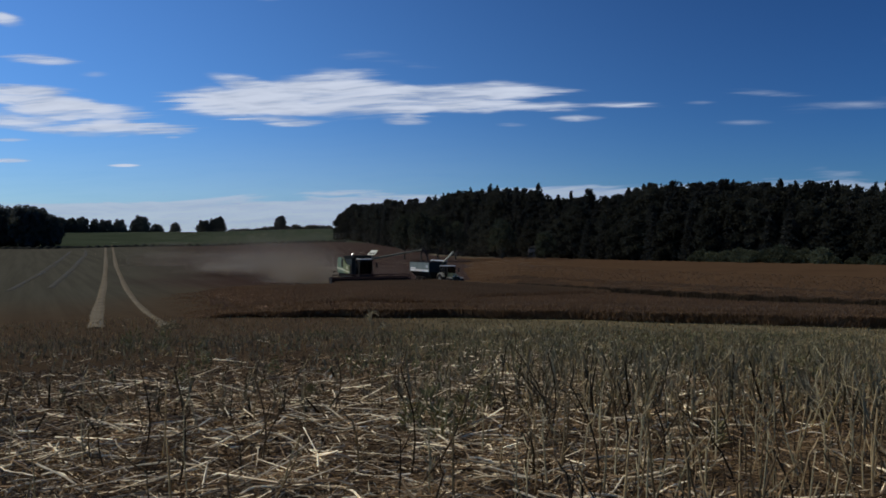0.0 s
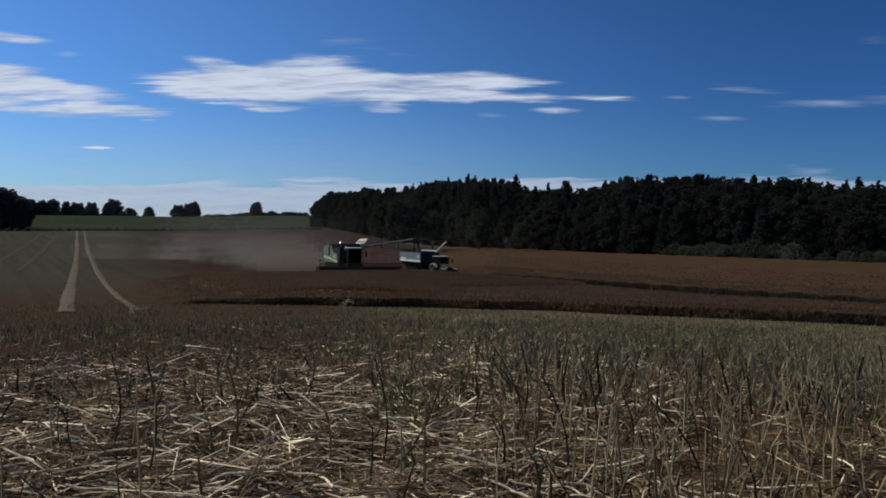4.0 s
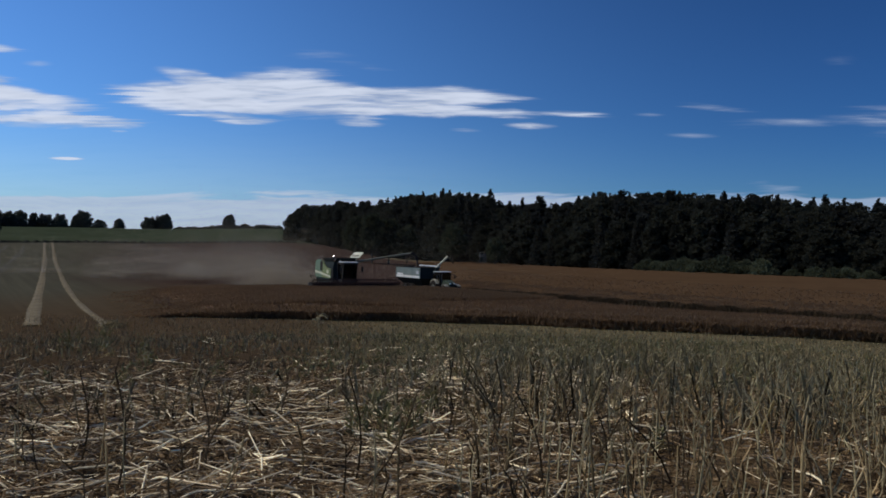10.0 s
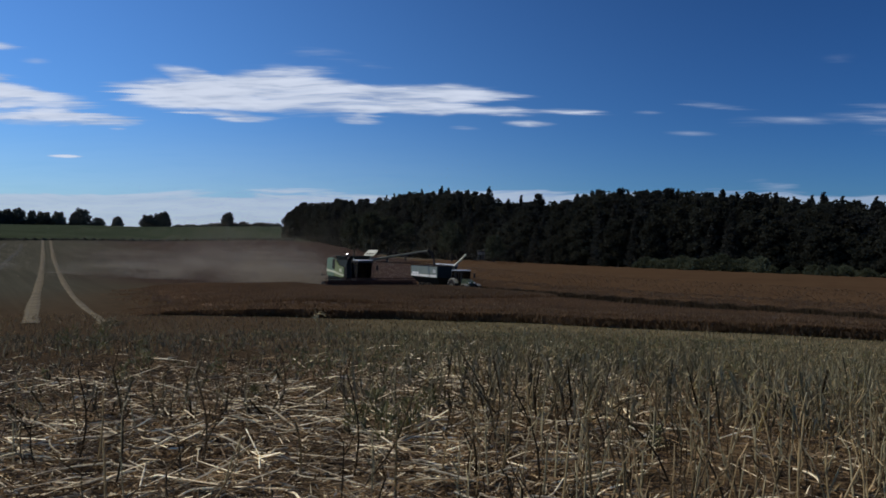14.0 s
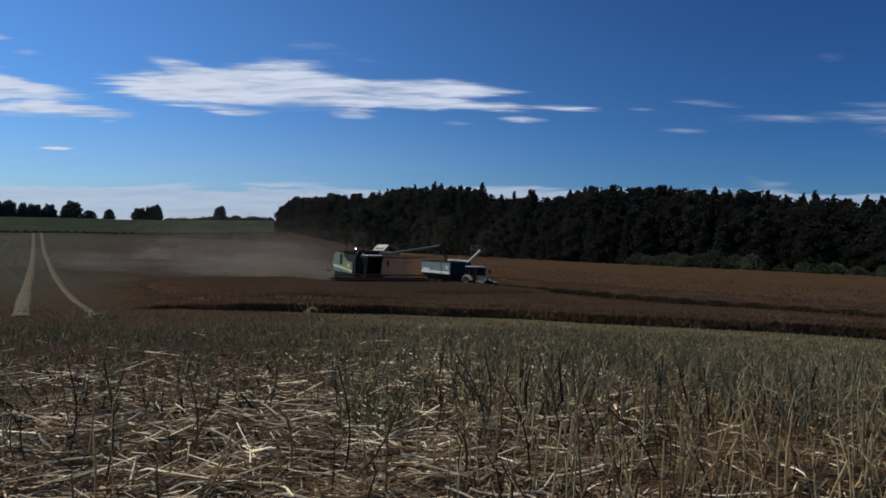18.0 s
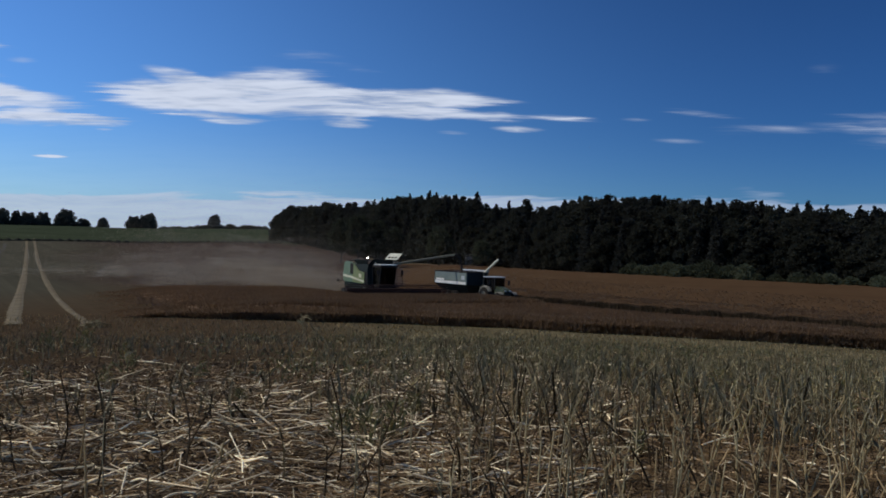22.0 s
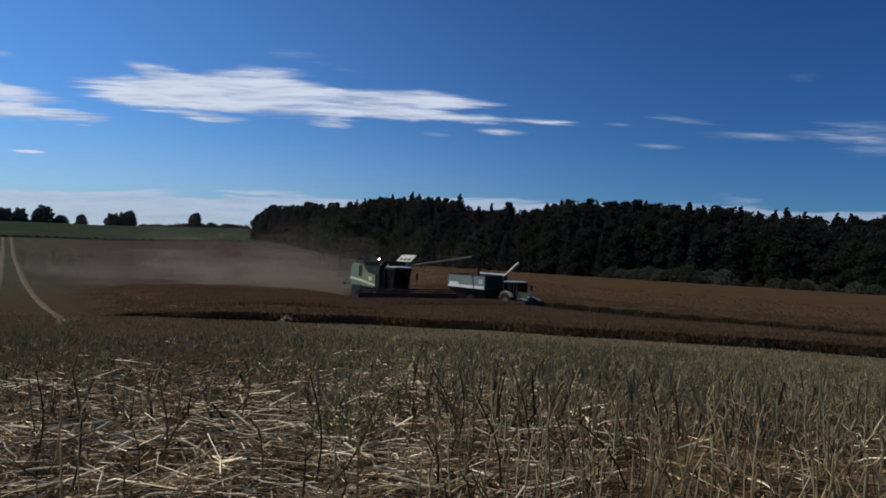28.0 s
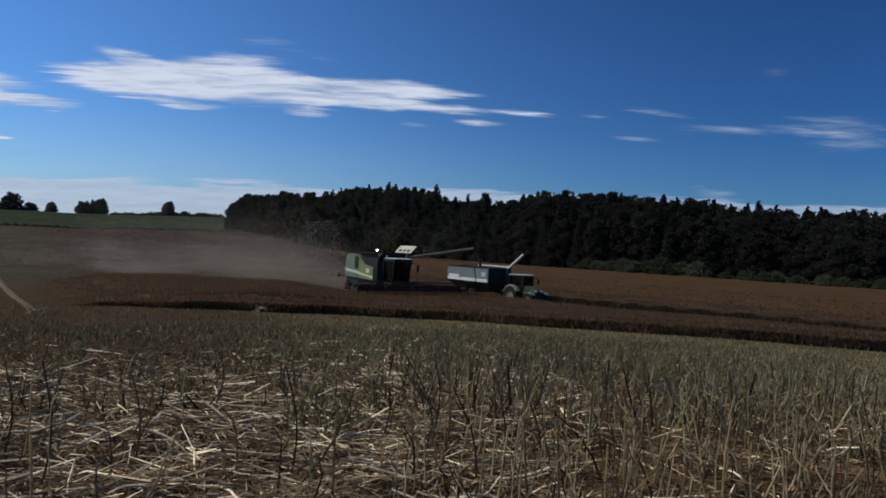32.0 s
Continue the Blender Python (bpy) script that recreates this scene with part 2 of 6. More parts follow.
def ground_material():
    """Bare soil and chaff by the eye, stubble further down the slope, a green meadow on the far rise."""
    mat = bpy.data.materials.new("field_soil")
    mat.use_nodes = True
    tree = mat.node_tree
    bsdf = tree.nodes["Principled BSDF"]
    k = Nodes(tree)
    where = tree.nodes.new("ShaderNodeNewGeometry").outputs["Position"]
    x, y, z = k.split(where)
    r = k.m("SQRT", k.m("ADD", k.m("MULTIPLY", x, x), k.m("MULTIPLY", y, y)))
    big, mid, small = k.noise(where, 0.035, 3.0), k.noise(where, 0.9, 4.0), k.noise(where, 28.0, 5.0, 0.7)
    # sowing rows run with the tramlines
    across = k.m("ADD", k.m("MULTIPLY", x, 0.87), k.m("MULTIPLY", y, 0.49))
    along = k.m("SUBTRACT", k.m("MULTIPLY", y, 0.87), k.m("MULTIPLY", x, 0.49))
    rows = k.noise(k.xyz(k.m("MULTIPLY", across, 0.55), k.m("MULTIPLY", along, 0.012), 0.0), 1.0, 4.0, 0.65)
    near = k.mix(k.ramp(k.m("ADD", k.m("MULTIPLY", mid, 0.4), k.m("MULTIPLY", small, 0.6)), 0.38, 0.64),
                 (0.050, 0.033, 0.019), (0.280, 0.186, 0.092))
    stubble = k.mix(k.ramp(k.m("ADD", k.m("MULTIPLY", rows, 0.6), k.m("MULTIPLY", mid, 0.4)), 0.36, 0.64),
                    (0.066, 0.045, 0.026), (0.090, 0.062, 0.036))
    # darker brown ground from about 100 metres out
    dark_far = k.mix(k.ramp(k.m("ADD", k.m("MULTIPLY", rows, 0.6), k.m("MULTIPLY", mid, 0.4)), 0.36, 0.64), (0.049, 0.032, 0.025), (0.064, 0.043, 0.033))
    stubble = k.mix(k.ramp(k.m("ADD", r, k.m("MULTIPLY", big, 30.0)), 95.0, 135.0), stubble, dark_far)
    olive = k.mix(k.ramp(rows, 0.35, 0.65), (0.070, 0.065, 0.045), (0.088, 0.082, 0.057))
    az = k.m("ARCTAN2", x, y)
    tan = k.mix(k.ramp(k.m("ADD", k.m("MULTIPLY", rows, 0.5), k.m("MULTIPLY", mid, 0.5)), 0.36, 0.64), (0.100, 0.083, 0.044), (0.182, 0.148, 0.078))
    stubble = k.mix(k.m("MULTIPLY", k.ramp(az, -0.20, 0.12), k.ramp(r, 95.0, 65.0)), stubble, tan)
    west = k.m("MULTIPLY", k.ramp(k.m("ADD", az, k.m("MULTIPLY", k.m("SUBTRACT", big, 0.5), 0.2)), -0.26, -0.44), k.ramp(r, 50.0, 95.0))
    stubble = k.mix(west, stubble, olive)
    colour = k.mix(k.ramp(k.m("ADD", r, k.m("MULTIPLY", mid, 6.0)), 8.0, 17.0), near, stubble)
    green = k.mix(k.ramp(k.m("ADD", k.m("MULTIPLY", big, 0.6), k.m("MULTIPLY", k.noise(where, 0.22, 3.0), 0.4)), 0.35, 0.65),
                  (0.038, 0.050, 0.028), (0.054, 0.065, 0.038))
    far = k.ramp(k.m("ADD", r, k.m("MULTIPLY", mid, 4.0)), MEADOW - 2.0, MEADOW + 4.0)
    colour = k.mix(far, colour, green)
    k.put(colour, bsdf.inputs["Base Color"])
    bsdf.inputs["Roughness"].default_value = 1.0
    bsdf.inputs["Specular IOR Level"].default_value = 0.0
    b = tree.nodes.new("ShaderNodeBump")
    b.inputs["Strength"].default_value, b.inputs["Distance"].default_value = 0.9, 0.05
    k.put(k.m("ADD", small, mid), b.inputs["Height"])
    tree.links.new(b.outputs[0], bsdf.inputs["Normal"])
    return mat


MEADOW = 380.0
M = dict(
    soil=ground_material(),
    stalk=material("dry_stalk", (0.39, 0.290, 0.148), (0.155, 0.113, 0.057), 0.75, scale=3, fine=40, island=0.55, per_object=0.5, bump=0.1, spec=0.03, translucent=0.30),
    stalk_grey=material("weathered_stalk", (0.49, 0.402, 0.222), (0.195, 0.158, 0.086), 0.75, scale=3, fine=40, island=0.5, bump=0.1, spec=0.03, translucent=0.25),
    # dark copy of the stalk: the shade of backlit stalks as colour
    stalk_shaded=material("shaded_stalk", (0.125, 0.086, 0.046), (0.060, 0.042, 0.023), 0.85, scale=3, fine=40, per_object=0.4, bump=0.1, spec=0.03, translucent=0.15),
    # olive stalks further out, paled in colour to lift the shade among them
    stalk_far=material("lifted_olive_stalk", (0.55, 0.460, 0.250), (0.32, 0.270, 0.148), 0.8, scale=3, fine=40, island=0.4, bump=0.0, spec=0.05, translucent=0.5),
    straw=material("straw", (0.92, 0.775, 0.49), (0.36, 0.275, 0.165), 0.8, scale=3, fine=50, island=0.65, per_object=0.4, bump=0.1, spec=0.01),
    chaff=material("chaff", (0.33, 0.225, 0.118), (0.085, 0.056, 0.031), 0.8, scale=3, fine=50, island=0.5, bump=0.1, spec=0.05),
    weed=material("weed_leaf", (0.185, 0.165, 0.062), (0.12, 0.108, 0.042), 0.6, scale=6, fine=40, island=0.35, translucent=0.25),
    crop=material("ripe_rapeseed", (0.178, 0.113, 0.064), (0.145, 0.091, 0.051), 0.9, scale=0.25, fine=3.0, island=0.10, bump=0.0, spec=0.0, translucent=0.5),
    # pale bare stems, whose colour also lifts the shade at the stand's foot
    crop_stem=material("bare_rapeseed_stem", (0.23, 0.150, 0.088), (0.18, 0.117, 0.068), 0.9, scale=0.4, fine=4.0, island=0.25, bump=0.0, spec=0.0, translucent=0.5),
    # darkened in colour for self-shadow where the canopy carries few pods
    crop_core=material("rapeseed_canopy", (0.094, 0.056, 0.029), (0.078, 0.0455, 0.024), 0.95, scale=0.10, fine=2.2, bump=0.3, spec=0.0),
    # far paler canopy: lifts the shade on the strip's face by colour
    crop_lifted=material("lifted_rapeseed", (0.330, 0.215, 0.135), (0.250, 0.160, 0.100), 0.95, scale=0.15, fine=2.5, bump=0.3, spec=0.0),
    track=material("pale_straw_track", (0.200, 0.160, 0.092), (0.110, 0.088, 0.050), 0.9, scale=0.8, fine=9.0, bump=0.4, spec=0.05),
    verge=material("dry_verge", (0.110, 0.086, 0.052), (0.070, 0.055, 0.034), 0.95, scale=0.12, fine=2.0, bump=0.3, spec=0.0),
    faint=material("old_track", (0.080, 0.072, 0.047), (0.062, 0.056, 0.037), 0.9, scale=0.8, fine=9.0, bump=0.4, spec=0.05),
    conifer=material("spruce_needles", (0.038, 0.039, 0.033), (0.030, 0.031, 0.026), 0.95, scale=0.6, fine=5, island=0.10, per_object=0.18, bump=0, spec=0.04, translucent=0.40),
    leaf=material("broadleaf", (0.045, 0.046, 0.034), (0.036, 0.037, 0.027), 0.9, scale=0.5, fine=5, island=0.10, per_object=0.18, bump=0, spec=0.04, translucent=0.40),
    edge_leaf=material("edge_leaf", (0.058, 0.064, 0.038), (0.044, 0.050, 0.030), 0.9, scale=0.5, fine=5, island=0.10, per_object=0.18, bump=0, spec=0.04, translucent=0.40),
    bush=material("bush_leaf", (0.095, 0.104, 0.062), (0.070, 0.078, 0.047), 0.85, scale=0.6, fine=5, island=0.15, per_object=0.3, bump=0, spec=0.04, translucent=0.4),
    # leaf of the far trees, paled in its colour for haze over the distance
    hazed_leaf=material("hazed_leaf", (0.105, 0.112, 0.095), (0.080, 0.086, 0.072), 0.85, scale=0.6, fine=5, island=0.12, per_object=0.2, bump=0, spec=0.04, translucent=0.4),
    bark=material("bark", (0.075, 0.058, 0.045), (0.035, 0.028, 0.022), 0.9, scale=2, fine=14, bump=0.5, stretch=(1, 1, 0.25)),
    green=material("green_paint", (0.135, 0.195, 0.120), (0.095, 0.140, 0.088), 0.42, scale=0.7, fine=25, bump=0.03, amount=0.7),
    lime=material("yellow_green_paint", (0.185, 0.215, 0.085), (0.130, 0.155, 0.065), 0.42, scale=0.7, fine=25, bump=0.03, amount=0.7),
    darkgreen=material("dark_green_paint", (0.028, 0.033, 0.029), (0.022, 0.026, 0.022), 0.6, scale=0.8, fine=25, bump=0.03, spec=0.12),
    cream=material("cream_stripe", (0.62, 0.60, 0.42), (0.45, 0.42, 0.30), 0.45, scale=1.5, fine=25, bump=0.03),
    white=material("white_paint", (0.70, 0.70, 0.66), (0.50, 0.49, 0.44), 0.4, scale=1.2, fine=25, bump=0.03, amount=0.7),
    grey=material("grey_green_panel", (0.165, 0.200, 0.176), (0.120, 0.148, 0.130), 0.6, scale=0.7, fine=22, bump=0.03),
    hood=material("glossy_hood_paint", (0.060, 0.078, 0.046), (0.042, 0.054, 0.034), 0.45, spec=0.3, scale=1.2, fine=25, bump=0.03),
    # lane plants, darkened further for shade on the lane's far face
    lane_dark=material("shaded_lane_rapeseed", (0.060, 0.040, 0.021), (0.040, 0.028, 0.015), 0.9, scale=0.5, fine=4.0, island=0.25, bump=0.0, spec=0.1, translucent=0.15),
    dark=material("dusty_black_frame", (0.034, 0.031, 0.029), (0.046, 0.041, 0.036), 0.8, scale=2, fine=25, bump=0.05, spec=0.05),
    steel=material("dusty_steel", (0.10, 0.09, 0.075), (0.06, 0.052, 0.044), 0.6, metal=0.3, scale=2, fine=30, bump=0.05),
    red=material("dusty_red_paint", (0.050, 0.028, 0.024), (0.036, 0.022, 0.019), 0.85, spec=0.1, scale=1.2, fine=25, bump=0.05),
    rubber=material("tyre_rubber", (0.016, 0.015, 0.014), (0.036, 0.030, 0.024), 0.95, scale=3, fine=30, bump=0.2, spec=0.1),
    # wheel rims; on the tractor's fenders the pale colour paints a sun glint
    rim=material("pale_rim_glint", (0.30, 0.28, 0.21), (0.18, 0.165, 0.125), 0.5, scale=3, fine=30, bump=0.05),
    glass=glass_material("tinted_cab_glass", (0.22, 0.24, 0.24)),
    chrome=material("polished_metal", (0.9, 0.9, 0.88), (0.8, 0.8, 0.78), 0.36, metal=1.0, scale=5, fine=30, bump=0.0),
    lamp=material("lamp_glass", (0.60, 0.59, 0.54), (0.48, 0.47, 0.43), 0.5, scale=5, fine=30, bump=0.0, spec=0.3),
    pipe=material("dusty_pipe", (0.27, 0.255, 0.165), (0.17, 0.16, 0.105), 0.5, scale=1.0, fine=20, bump=0.03),
    grain=material("rapeseed_grain", (0.055, 0.034, 0.022), (0.030, 0.019, 0.014), 0.8, scale=4, fine=60, bump=0.3),
    tarp=material("rolled_tarpaulin", (0.45, 0.47, 0.47), (0.33, 0.35, 0.35), 0.6, scale=1.5, fine=20, bump=0.1),
    dust=material("harvest_dust", (0.52, 0.44, 0.325), (0.42, 0.355, 0.265), 1.0, scale=1, fine=3, bump=0.0, spec=0.0, translucent=0.5),
    wood=material("weathered_wood", (0.20, 0.175, 0.14), (0.11, 0.095, 0.075), 0.85, scale=1.5, fine=20, bump=0.3),
)

# ---------------------------------------------------------------- lie of the land
EYE = 1.2
LAND_R = (0, 6, 20, 48, 70, 95, 150, 220, 300, 380, 470, 700, 1000, 3800)
LAND_AZ = (-60, -30, -20, -8, 2, 15, 30, 60)
LAND = (   # heights under the eye's level, ring by ring, one line for each bearing
    (-1.2, -1.38, -2.5, -4.7, -5.1, -5.0, -4.2, -3.0, -1.6, -0.2, 3.6, 12.6, 15.0, -40.0),
    (-1.2, -1.38, -2.5, -4.7, -5.1, -5.0, -4.2, -3.0, -1.6, 0.1, 4.0, 13.4, 15.0, -40.0),
    (-1.2, -1.38, -2.5, -4.75, -4.95, -5.0, -4.2, -2.8, -1.0, 1.4, 5.6, 15.2, 16.5, -40.0),
    (-1.2, -1.38, -2.5, -4.7, -4.9, -5.22, -4.5, -2.9, -0.2, 3.6, 8.4, 19.0, 20.5, -40.0),
    (-1.2, -1.38, -2.5, -4.65, -4.85, -5.12, -4.75, -4.05, -3.2, -1.0, 4.0, 18.0, 22.0, -40.0),
    (-1.2, -1.38, -2.48, -4.5, -4.75, -4.85, -4.6, -4.2, -3.2, -1.0, 2.0, 12.0, 16.0, -40.0),
    (-1.2, -1.36, -2.42, -4.3, -4.6, -4.6, -4.5, -4.1, -3.2, -1.0, 2.0, 12.0, 16.0, -40.0),
)
_land = np.array(LAND + LAND[-1:]) + EYE
_lr = np.log(np.array(LAND_R) + 6.0)


def land_z(x, y):
    """Height of the bare ground at x, y (numbers or arrays)."""
    x, y = np.asarray(x, float), np.asarray(y, float)
    r, az = np.log(np.hypot(x, y) + 6.0), np.degrees(np.arctan2(x, y))
    az = np.where(np.abs(az) > 60, np.sign(az) * np.maximum(60 - (np.abs(az) - 60), -60), az)
    i = np.clip(np.searchsorted(LAND_AZ, az, side="right") - 1, 0, len(LAND_AZ) - 2)
    a = np.array(LAND_AZ, float)
    f = np.clip((az - a[i]) / (a[i + 1] - a[i]), 0, 1)
    f = f * f * (3 - 2 * f)
    j = np.clip(np.searchsorted(_lr, r, side="right") - 1, 0, len(_lr) - 2)
    g = np.clip((r - _lr[j]) / (_lr[j + 1] - _lr[j]), 0, 1)

    def ring(k):
        """Height on bearing k, by a smooth curve through its knots."""
        p0, p1 = _land[k, np.maximum(j - 1, 0)], _land[k, j]
        p2, p3 = _land[k, j + 1], _land[k, np.minimum(j + 2, len(_lr) - 1)]
        x0, x1, x2, x3 = _lr[np.maximum(j - 1, 0)], _lr[j], _lr[j + 1], _lr[np.minimum(j + 2, len(_lr) - 1)]
        h = x2 - x1
        s0 = (p1 - p0) / np.maximum(x1 - x0, 1e-6)
        s1 = (p2 - p1) / h
        s2 = (p3 - p2) / np.maximum(x3 - x2, 1e-6)
        m1 = np.where(s0 * s1 > 0, 2 * s0 * s1 / np.where(np.abs(s0 + s1) < 1e-9, 1, s0 + s1), 0)
        m2 = np.where(s1 * s2 > 0, 2 * s1 * s2 / np.where(np.abs(s1 + s2) < 1e-9, 1, s1 + s2), 0)
        g2, g3 = g * g, g * g * g
        return (2 * g3 - 3 * g2 + 1) * p1 + (g3 - 2 * g2 + g) * h * m1 + (-2 * g3 + 3 * g2) * p2 + (g3 - g2) * h * m2

    return ring(i) * (1 - f) + ring(i + 1) * f


def mesh_object(name, verts, faces, mat, parent=None, smooth=False):
    me = bpy.data.meshes.new(name)
    me.from_pydata(verts if isinstance(verts, list) else np.asarray(verts).tolist(), [], faces if isinstance(faces, list) else np.asarray(faces).tolist())
    me.materials.append(mat)
    if smooth:
        me.polygons.foreach_set("use_smooth", [True] * len(me.polygons))
    me.update()
    ob = new(name, me)
    if parent is not None:
        ob.parent = parent
    return ob


def make_ground():
    rings = np.concatenate((np.linspace(0, 12, 60)[1:], np.geomspace(12.3, 3800, 170)))
    turns = np.radians(np.concatenate((np.arange(-50, 50, 0.5), np.arange(50, 310, 5.0))))
    rr, aa = np.meshgrid(rings, turns, indexing="ij")
    x, y = rr * np.sin(aa), rr * np.cos(aa)
    z = land_z(x, y)
    small = np.sin(x * 7.1 + 1.3 * np.sin(y * 3.1)) * np.sin(y * 6.3 + np.sin(x * 2.7)) * 0.022 * np.exp(-rr / 12)
    z = z + small
    n, m = x.shape
    verts = np.concatenate(([[0, 0, land_z(0, 0)]], np.stack((x, y, z), -1).reshape(-1, 3)))
    idx = 1 + np.arange(n * m).reshape(n, m)
    nxt = np.roll(idx, -1, axis=1)
    quads = np.stack((idx[:-1], idx[1:], nxt[1:], nxt[:-1]), -1).reshape(-1, 4)[:, ::-1].tolist()
    fan = [[0, int(nxt[0, i]), int(idx[0, i])] for i in range(m)]
    ob = mesh_object("ground", verts, quads + fan, M["soil"], smooth=True)
    tagged(ob, "brown harvested rapeseed field rising to a green meadow", "field", kind="structure")


make_ground()


# ---------------------------------------------------------------- building blocks
def unit(v):
    return v / np.maximum(np.linalg.norm(v, axis=-1, keepdims=True), 1e-9)


def tubes(points, radii, sides=3):
    """Many bent stalks at once. points: n x k x 3 along each stalk; radii: n x k. Returns vertices and faces."""
    n, k, _ = points.shape
    along = np.empty_like(points)
    along[:, 1:-1] = points[:, 2:] - points[:, :-2]
    along[:, 0], along[:, -1] = points[:, 1] - points[:, 0], points[:, -1] - points[:, -2]
    along = unit(along)
    ref = np.where(np.abs(along[..., 2:]) > 0.8, np.array([1.0, 0.2, 0.0]), np.array([0.0, 0.1, 1.0]))
    a = unit(np.cross(along, ref))
    b = np.cross(along, a)
    turn = np.arange(sides) * 2 * np.pi / sides
    ring = points[:, :, None] + radii[:, :, None, None] * (np.cos(turn)[:, None] * a[:, :, None] + np.sin(turn)[:, None] * b[:, :, None])
    idx = np.arange(n * k * sides).reshape(n, k, sides)
    nxt = np.roll(idx, -1, axis=2)
    faces = np.stack((idx[:, :-1], nxt[:, :-1], nxt[:, 1:], idx[:, 1:]), -1).reshape(-1, 4).tolist()
    faces += idx[:, -1].reshape(n, sides).tolist()
    return ring.reshape(-1, 3), faces


def leaves(centres, length, width, out, droop=0.0):
    """Small irregular four-cornered leaves or clumps. out: which way each one points."""
    n = len(centres)
    way = unit(out + rng.normal(0, 0.45, (n, 3)) + np.array([0, 0, -droop]))
    side = unit(np.cross(way, rng.normal(0, 1, (n, 3))))
    ln = length * rng.uniform(0.6, 1.35, (n, 1))
    wd = width * rng.uniform(0.6, 1.35, (n, 1))
    up = np.cross(way, side) * wd * rng.uniform(-0.4, 0.4, (n, 1))
    v = np.stack((centres - way * ln * 0.5, centres + side * wd * 0.5 + up, centres + way * ln * 0.5, centres - side * wd * 0.5 + up), 1)
    return v.reshape(-1, 3), np.arange(4 * n).reshape(-1, 4).tolist()


def merged(pieces):
    verts, faces, at = [], [], 0
    for v, f in pieces:
        verts.append(np.asarray(v, float))
        faces += [[i + at for i in q] for q in f]
        at += len(v)
    return np.concatenate(verts), faces


def part(name, bm, mat, parent, label=""):
    me = bpy.data.meshes.new(name)
    bmesh.ops.recalc_face_normals(bm, faces=bm.faces)
    bm.to_mesh(me)
    bm.free()
    me.materials.append(mat)
    ob = new(name, me)
    ob.parent = parent
    if label:
        ob["label"] = label
    return ob


def box(x0, x1, y0, y1, z0, z1, bevel=0.03, bm=None):
    own = bmesh.new()
    made = bmesh.ops.create_cube(own, size=1.0)
    for v in made["verts"]:
        v.co = Vector(((x0 + x1) / 2 + v.co.x * (x1 - x0), (y0 + y1) / 2 + v.co.y * (y1 - y0), (z0 + z1) / 2 + v.co.z * (z1 - z0)))
    if bevel:
        bmesh.ops.bevel(own, geom=list(own.edges), offset=min(bevel, 0.3 * min(x1 - x0, y1 - y0, z1 - z0)), segments=2, affect="EDGES")
    return joined(bm, own)


def joined(bm, own):
    if bm is None:
        return own
    me = bpy.data.meshes.new("scratch")
    own.to_mesh(me)
    own.free()
    bm.from_mesh(me)
    bpy.data.meshes.remove(me)
    return bm


def prism(profile, y0, y1, bevel=0.03, bm=None, taper=0.0):
    """A closed outline in x and z, carried from y0 to y1."""
    own = bmesh.new()
    a = [own.verts.new((x, y0, z)) for x, z in profile]
    b = [own.verts.new((x, y1 - taper * (z - profile[0][1]), z)) for x, z in profile]
    own.faces.new(a)
    own.faces.new(b[::-1])
    for i in range(len(profile)):
        j = (i + 1) % len(profile)
        own.faces.new((a[j], a[i], b[i], b[j]))
    if bevel:
        bmesh.ops.bevel(own, geom=list(own.edges), offset=bevel, segments=2, affect="EDGES")
    return joined(bm, own)


def rod(p, q, r, bm=None, sides=10, r2=None):
    own = bmesh.new()
    p, q = Vector(p), Vector(q)
    m = Matrix.Translation((p + q) / 2) @ (q - p).to_track_quat("Z", "Y").to_matrix().to_4x4()
    bmesh.ops.create_cone(own, cap_ends=True, segments=sides, radius1=r, radius2=r if r2 is None else r2, depth=(q - p).length, matrix=m)
    return joined(bm, own)


def lathe_y(profile, centre, segments=28, bm=None):
    """A closed outline in radius and y, turned round the y axis through centre."""
    own = bmesh.new()
    rings = []
    for k in range(segments):
        a = 2 * math.pi * k / segments
        rings.append([own.verts.new((centre[0] + r * math.cos(a), centre[1] + y, centre[2] + r * math.sin(a))) for r, y in profile])
    for k in range(segments):
        A, B = rings[k], rings[(k + 1) % segments]
        for i in range(len(profile)):
            j = (i + 1) % len(profile)
            own.faces.new((A[i], A[j], B[j], B[i]))
    return joined(bm, own)


def empty(name, m, label, category, group=""):
    ob = new(name)
    ob.matrix_basis = m
    return tagged(ob, label, category, group)


# ---------------------------------------------------------------- the harvest lane
HEAD = 24.9                                     # the machines drive to the right and towards the eye
FORE = np.array([math.sin(radians(HEAD)), -math.cos(radians(HEAD))])
LEFT = np.array([math.cos(radians(HEAD)), math.sin(radians(HEAD))])
START = np.array([-11.06, 99.2])                 # the combine's front axle at the clip's start
REACH = 37.4                                    # metres driven in the clip
SWATH = 5.4                                     # half the cutting width
CUTTER = 4.7                                    # the knife, ahead of the axle
LANE_IN = 8.3                                   # the cut lane on which the trailer runs


def lane_near(s):
    """The lane's edge towards the eye; it swings off further on."""
    return LANE_IN + 0.25 * np.maximum(s - 58.0, 0)


def lane_far(s):
    return lane_near(s) + np.interp(s, (0, 60, 74, 90), (4.3, 4.6, 4.0, 3.0)) + 0.12 * np.sin(s * 0.9)


def lane_xy(s, side):
    s, side = np.asarray(s, float), np.asarray(side, float)
    return START[0] + s * FORE[0] + side * LEFT[0], START[1] + s * FORE[1] + side * LEFT[1]


def lane_st(x, y):
    dx, dy = np.asarray(x) - START[0], np.asarray(y) - START[1]
    return dx * FORE[0] + dy * FORE[1], dx * LEFT[0] + dy * LEFT[1]


